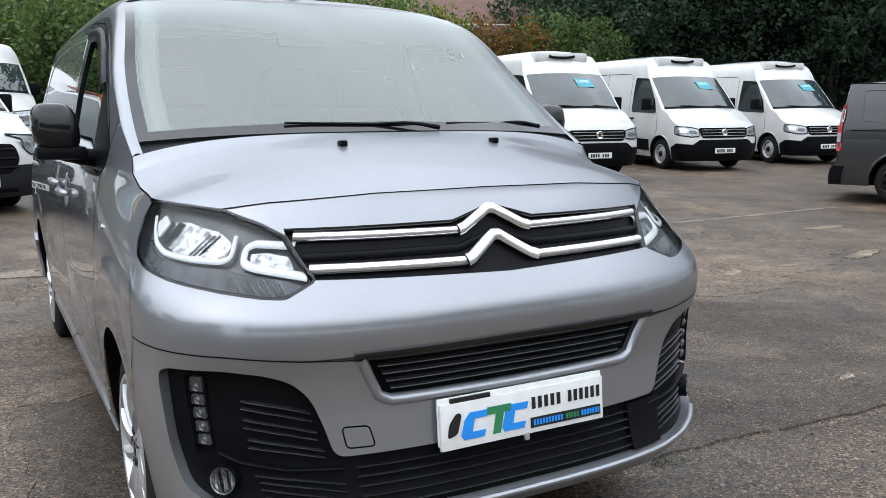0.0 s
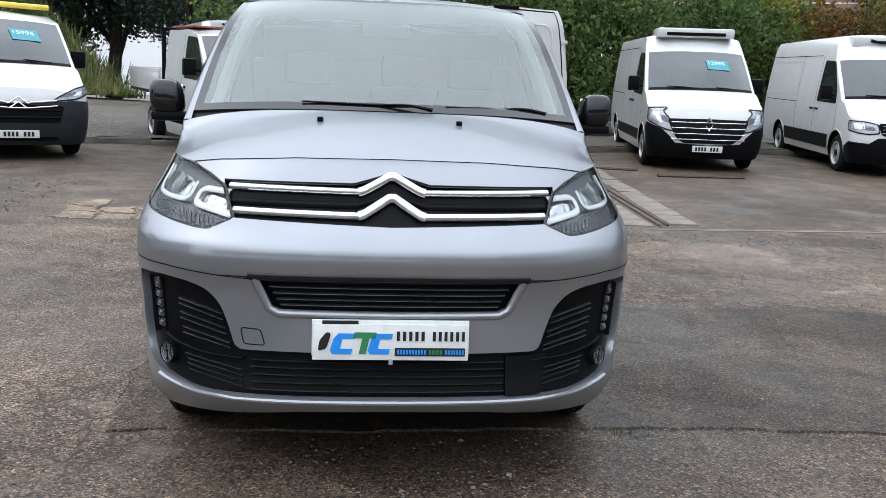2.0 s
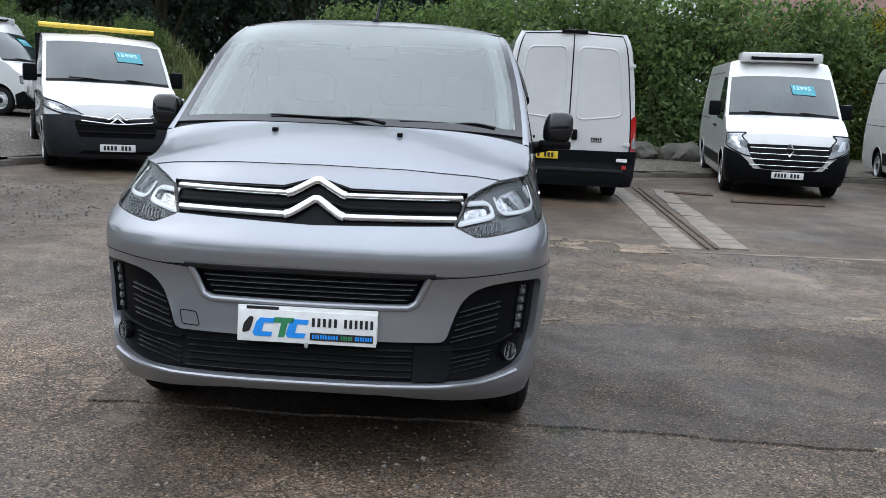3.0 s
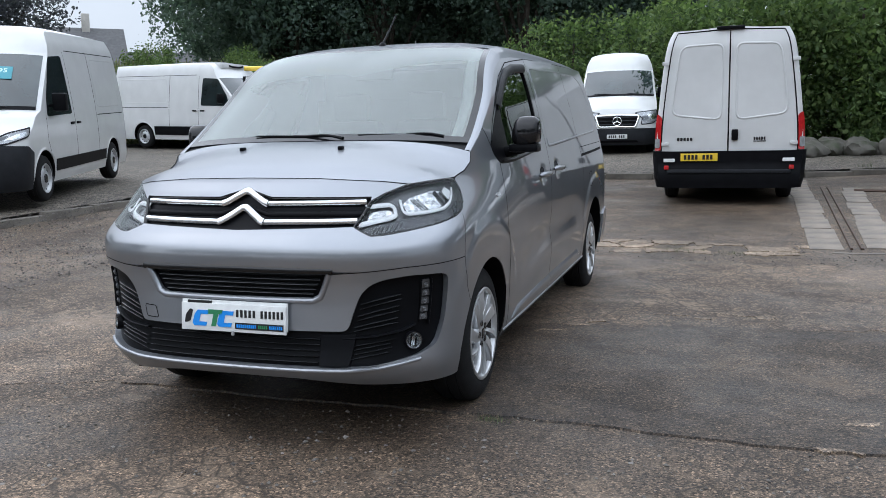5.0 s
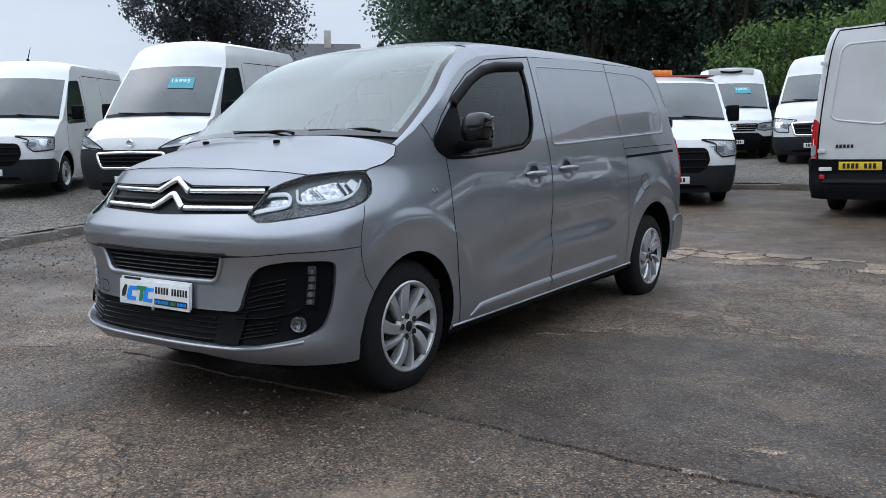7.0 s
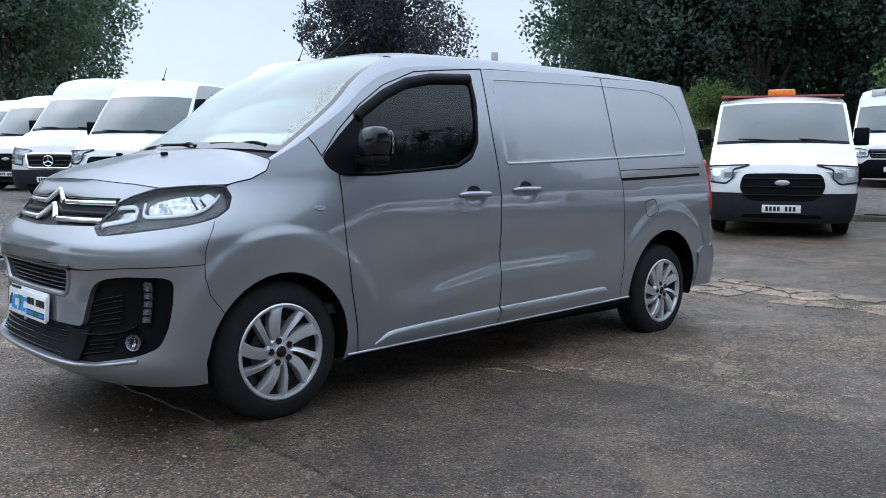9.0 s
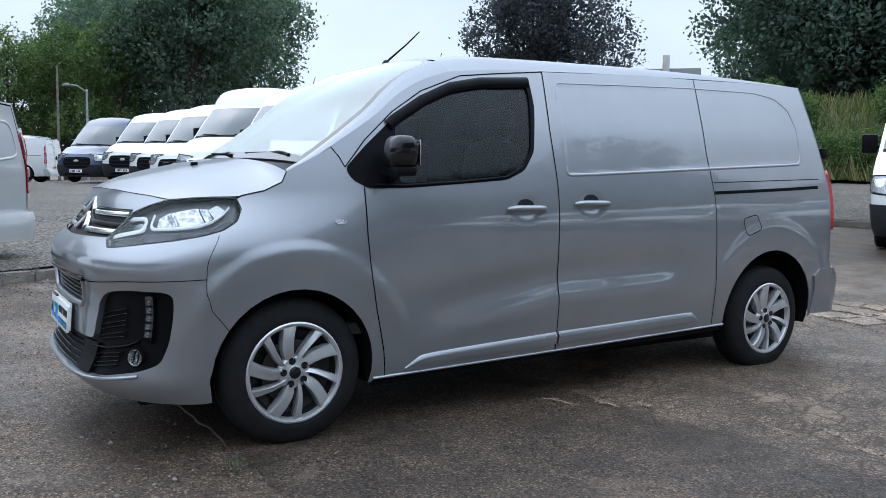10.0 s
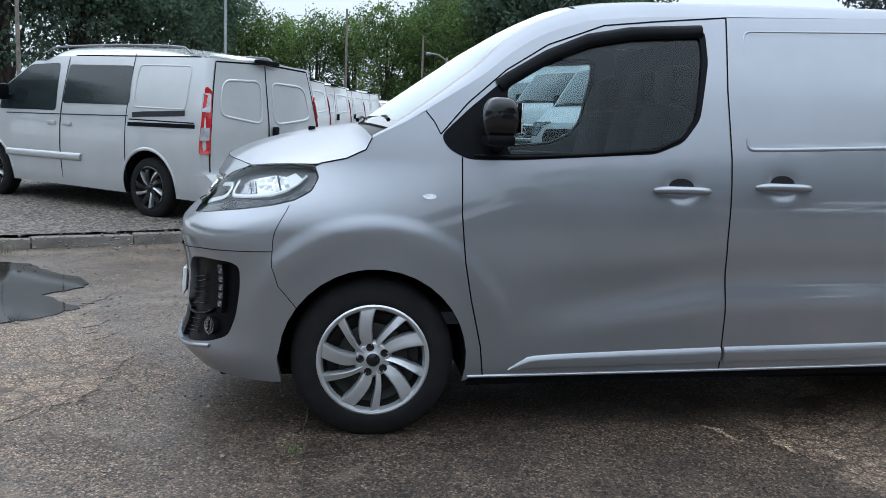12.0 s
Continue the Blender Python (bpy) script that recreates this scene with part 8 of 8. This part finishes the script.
    cap = Geo().grid(np.stack([xx + 1.008 + 0.008 * zz, yy + 1.345, 0.078 * zz + 1.334], 2), close_u=True)
    low_c = Geo().box(0.995, 1.345, 1.246, 0.160, 0.11, 0.046, 0.018)
    arm = Geo().tube([(0.86, 1.36, 1.222), (0.93, 1.35, 1.232), (0.99, 1.345, 1.244)], [0.034, 0.030, 0.026], 10)
    pane = Geo().box(1.008, 1.420, 1.334, 0.112, 0.006, 0.115, 0.002)
    mir = part("door_mirror", cap if sgn > 0 else cap.mirrored(), M_GLOSSB, door_ob, "gloss black door mirror")
    for nm, g, mt in (("mirror_foot", low_c, M_BLACKP), ("mirror_arm", arm, M_BLACKP), ("mirror_glass", pane, M_CHROME)):
        part(nm, g if sgn > 0 else g.mirrored(), mt, mir)
part("rear_door", HERO.patch(tail, 0.05).both(), M_GREY, hero)
part("rear_bumper", HERO.patch([sy(4.575, 0.34), sy(4.59, 0.50), sy(4.565, 0.60), sy(4.62, 0.645), (HERO.amax, 0.64), (HERO.amax, 0.33)], 0.03, 0.012, 0.02).both(), M_GREY, hero)

# bonnet, cowl, windscreen, pillars, roof
n = 24
hood_c = [tuple(HERO.p(np.array(0.0), np.array(1.145))), (0, 0.36, 1.205), (0, 0.58, 1.264), (0, 0.79, 1.300)]
C_REAR = arc_edge((0, 0.79, 1.300), hero_on(T_HOOD, 5)[-1] + np.array((-0.004, 0, 0.002)), 40, 4.2, 2.4)
C_SCUTTLE = arc_edge(tuple(C_REAR[0]), C_REAR[-1], n, 4.2, 2.4)
bonnet = part("bonnet", Geo().grid(full_width(coons(hero_on(T_FRONT, 40), C_REAR, curve(hood_c, 36), hero_on(T_HOOD, 36), 2.4))), M_GREY, hero, "bonnet beaded with rain drops")
part("panel_gap", HERO.ribbon([(-a, z) for a, z in T_FRONT[::-1]] + T_FRONT[1:], 0.0028, 0.0015), M_GAP, bonnet)
for x in (-0.27, 0.27):
    zc = 1.264
    part("washer_jet", Geo().box(x, 0.61, zc + 0.004, 0.024, 0.032, 0.020, 0.006), M_BLACKP, bonnet)
pillar_line = np.vstack([hero_on(T_PILLAR, 40)])
inset = np.linspace(0, 1, 40)[:, None]
ws_side = pillar_line + np.array((-0.030, 0.004, 0.008)) * (1 - inset) + np.array((-0.045, -0.055, 0.052)) * inset
ws_side = ws_side[3:]
WB = arc_edge((0, 0.835, 1.304), ws_side[0], n, 3.0, 2.2)
WT = arc_edge((0, 1.655, 1.838), ws_side[-1], n, 4.0, 2.4)
ws = full_width(coons(WB, WT, curve([(0, 0.835, 1.304), (0, 1.05, 1.462), (0, 1.35, 1.668), (0, 1.655, 1.838)], len(ws_side)), ws_side))
m = ws.shape[1]
part("windscreen", Geo().grid(ws[2:-1, 1:m - 1]), M_WIND, hero, "large raked windscreen reflecting the sky")
frit = Geo().grid(ws[:3, :]).grid(ws[-2:, :]).grid(ws[2:-1, :2]).grid(ws[2:-1, m - 2:])
part("screen_border", frit, M_GLOSSB, hero, "black border of the windscreen")
cowl = np.stack([full_width(C_SCUTTLE[None])[0] + np.array((0, 0.0, -0.012)), full_width(WB[None])[0] + np.array((0, 0.0, -0.010)), full_width(WB[None])[0]], 0)
part("cowl_panel", Geo().grid(cowl), M_BLACKP, hero, "black plastic scuttle under the windscreen")
full_side = pillar_line + np.array((-0.030, 0.004, 0.008)) * (1 - inset) + np.array((-0.045, -0.055, 0.052)) * inset
pil = []
for t, lift in ((0, 0), (0.3, 0.006), (0.65, 0.006), (1.0, 0.0)):
    q = pillar_line * (1 - t) + full_side * t
    q[:, 2] += lift * 0.8
    q[:, 0] += lift * 0.6
    pil.append(q)
pg = Geo().grid(np.array(pil), flip=True)
for g in (pg, pg.mirrored()):
    part("windscreen_pillar", g, M_GREY, hero)
rf = curve([tuple(q) for q in WT[::4]] + [tuple(WT[-1]), tuple(hero_on(T_PILLAR, 5)[-1])], n)
part("roof", Geo().grid(full_width(coons(rf, hero_on(T_REAR, n)[::-1], curve([(0, 1.655, 1.838), (0, 1.85, 1.880), (0, 2.2, 1.905), (0, 2.8, 1.925), (0, 3.6, 1.935), tuple(hero_on(T_REAR, 5)[-1])], 40), hero_on(T_ROOF, 40), 3.0))), M_GREY, hero)
for pts in ([(0.20, 0.872, 1.318), (-0.05, 0.862, 1.328), (-0.36, 0.885, 1.334)], [(0.70, 0.985, 1.318), (0.48, 0.915, 1.328), (0.24, 0.878, 1.330)]):
    wb = part("wiper", Geo().tube(curve(pts, 12), 0.0045, 6), M_BLACKP, hero)
    p0, p1 = np.array(pts[0]), np.array(pts[1])
    part("wiper_arm", Geo().tube(curve([(p0[0] - 0.02, p0[1] - 0.05, p0[2] - 0.004), tuple((p0 + p1) / 2 + np.array((0, -0.022, 0.008))), tuple(p1)], 8), [0.010, 0.008, 0.007, 0.0065, 0.006, 0.0055, 0.005, 0.005], 6), M_BLACKP, wb)
aer = part("aerial", Geo().lathe([(0.0, 0.032), (0.02, 0.024), (0.035, 0.012), (0.04, 0.0)], 14, axis="z", at=(0, 1.80, 1.855)), M_BLACKP, hero)
part("aerial_rod", Geo().tube([(0, 1.80, 1.88), (0, 1.93, 1.99), (0, 2.02, 2.075)], [0.007, 0.005, 0.004], 7), M_BLACKP, aer)

# cab inside
part("dashboard", Geo().box(0, 1.22, 1.13, 1.56, 0.50, 0.20, 0.07).box(0, 1.40, 0.92, 1.5, 0.28, 0.35, 0.06), M_SEAT, hero, "dark dashboard")
wheel_ring = Geo()
a = np.linspace(0, 2 * math.pi, 33)
wheel_ring.tube([(-0.40 + 0.185 * math.cos(t), 1.56 + 0.06 * math.sin(t), 1.12 + 0.175 * math.sin(t)) for t in a], 0.016, 8)
wheel_ring.box(-0.40, 1.55, 1.12, 0.14, 0.06, 0.10, 0.02)
part("steering_wheel", wheel_ring, M_BLACKP, hero)
for x in (-0.42, 0.12, 0.50):
    s = Geo().box(x, 1.92, 0.80, 0.46 if x < 0 else 0.40, 0.48, 0.16, 0.06)
    s.box(x, 2.17, 1.12, 0.46 if x < 0 else 0.40, 0.14, 0.62, 0.06, pose(0, 0, 0, -10))
    st = part("seat", s, M_SEAT, hero, "dark cloth seat")
    part("headrest", Geo().box(x, 2.24, 1.52, 0.26, 0.09, 0.18, 0.04), M_SEAT, st)
part("bulkhead", Geo().box(0, 2.38, 0.95, 1.50, 0.03, 1.25, 0.01).box(0, 2.38, 1.66, 1.38, 0.03, 0.20, 0.01), M_SEAT, hero)
part("cab_floor", Geo().box(0, 1.75, 0.50, 1.66, 1.3, 0.05), M_SEAT, hero)
part("headlining", Geo().box(0, 2.05, 1.80, 1.25, 0.60, 0.02), M_PALETRIM, hero)
part("mirror_pod", Geo().box(0, 1.60, 1.755, 0.18, 0.10, 0.06, 0.02).box(0, 1.66, 1.69, 0.24, 0.03, 0.07, 0.012), M_BLACKP, hero)
for sgn in (1, -1):
    pt = Geo().tube([tuple(q + np.array((-0.085, 0.03, -0.020))) for q in ws_side[::4]], 0.034, 8)
    part("pillar_trim", pt if sgn > 0 else pt.mirrored(), M_PALETRIM, hero, "pale pillar trim")
    dl = Geo().box(0.80, 1.80, 0.82, 0.06, 0.95, 0.72, 0.03)
    part("door_lining", dl if sgn > 0 else dl.mirrored(), M_TRIM, hero)
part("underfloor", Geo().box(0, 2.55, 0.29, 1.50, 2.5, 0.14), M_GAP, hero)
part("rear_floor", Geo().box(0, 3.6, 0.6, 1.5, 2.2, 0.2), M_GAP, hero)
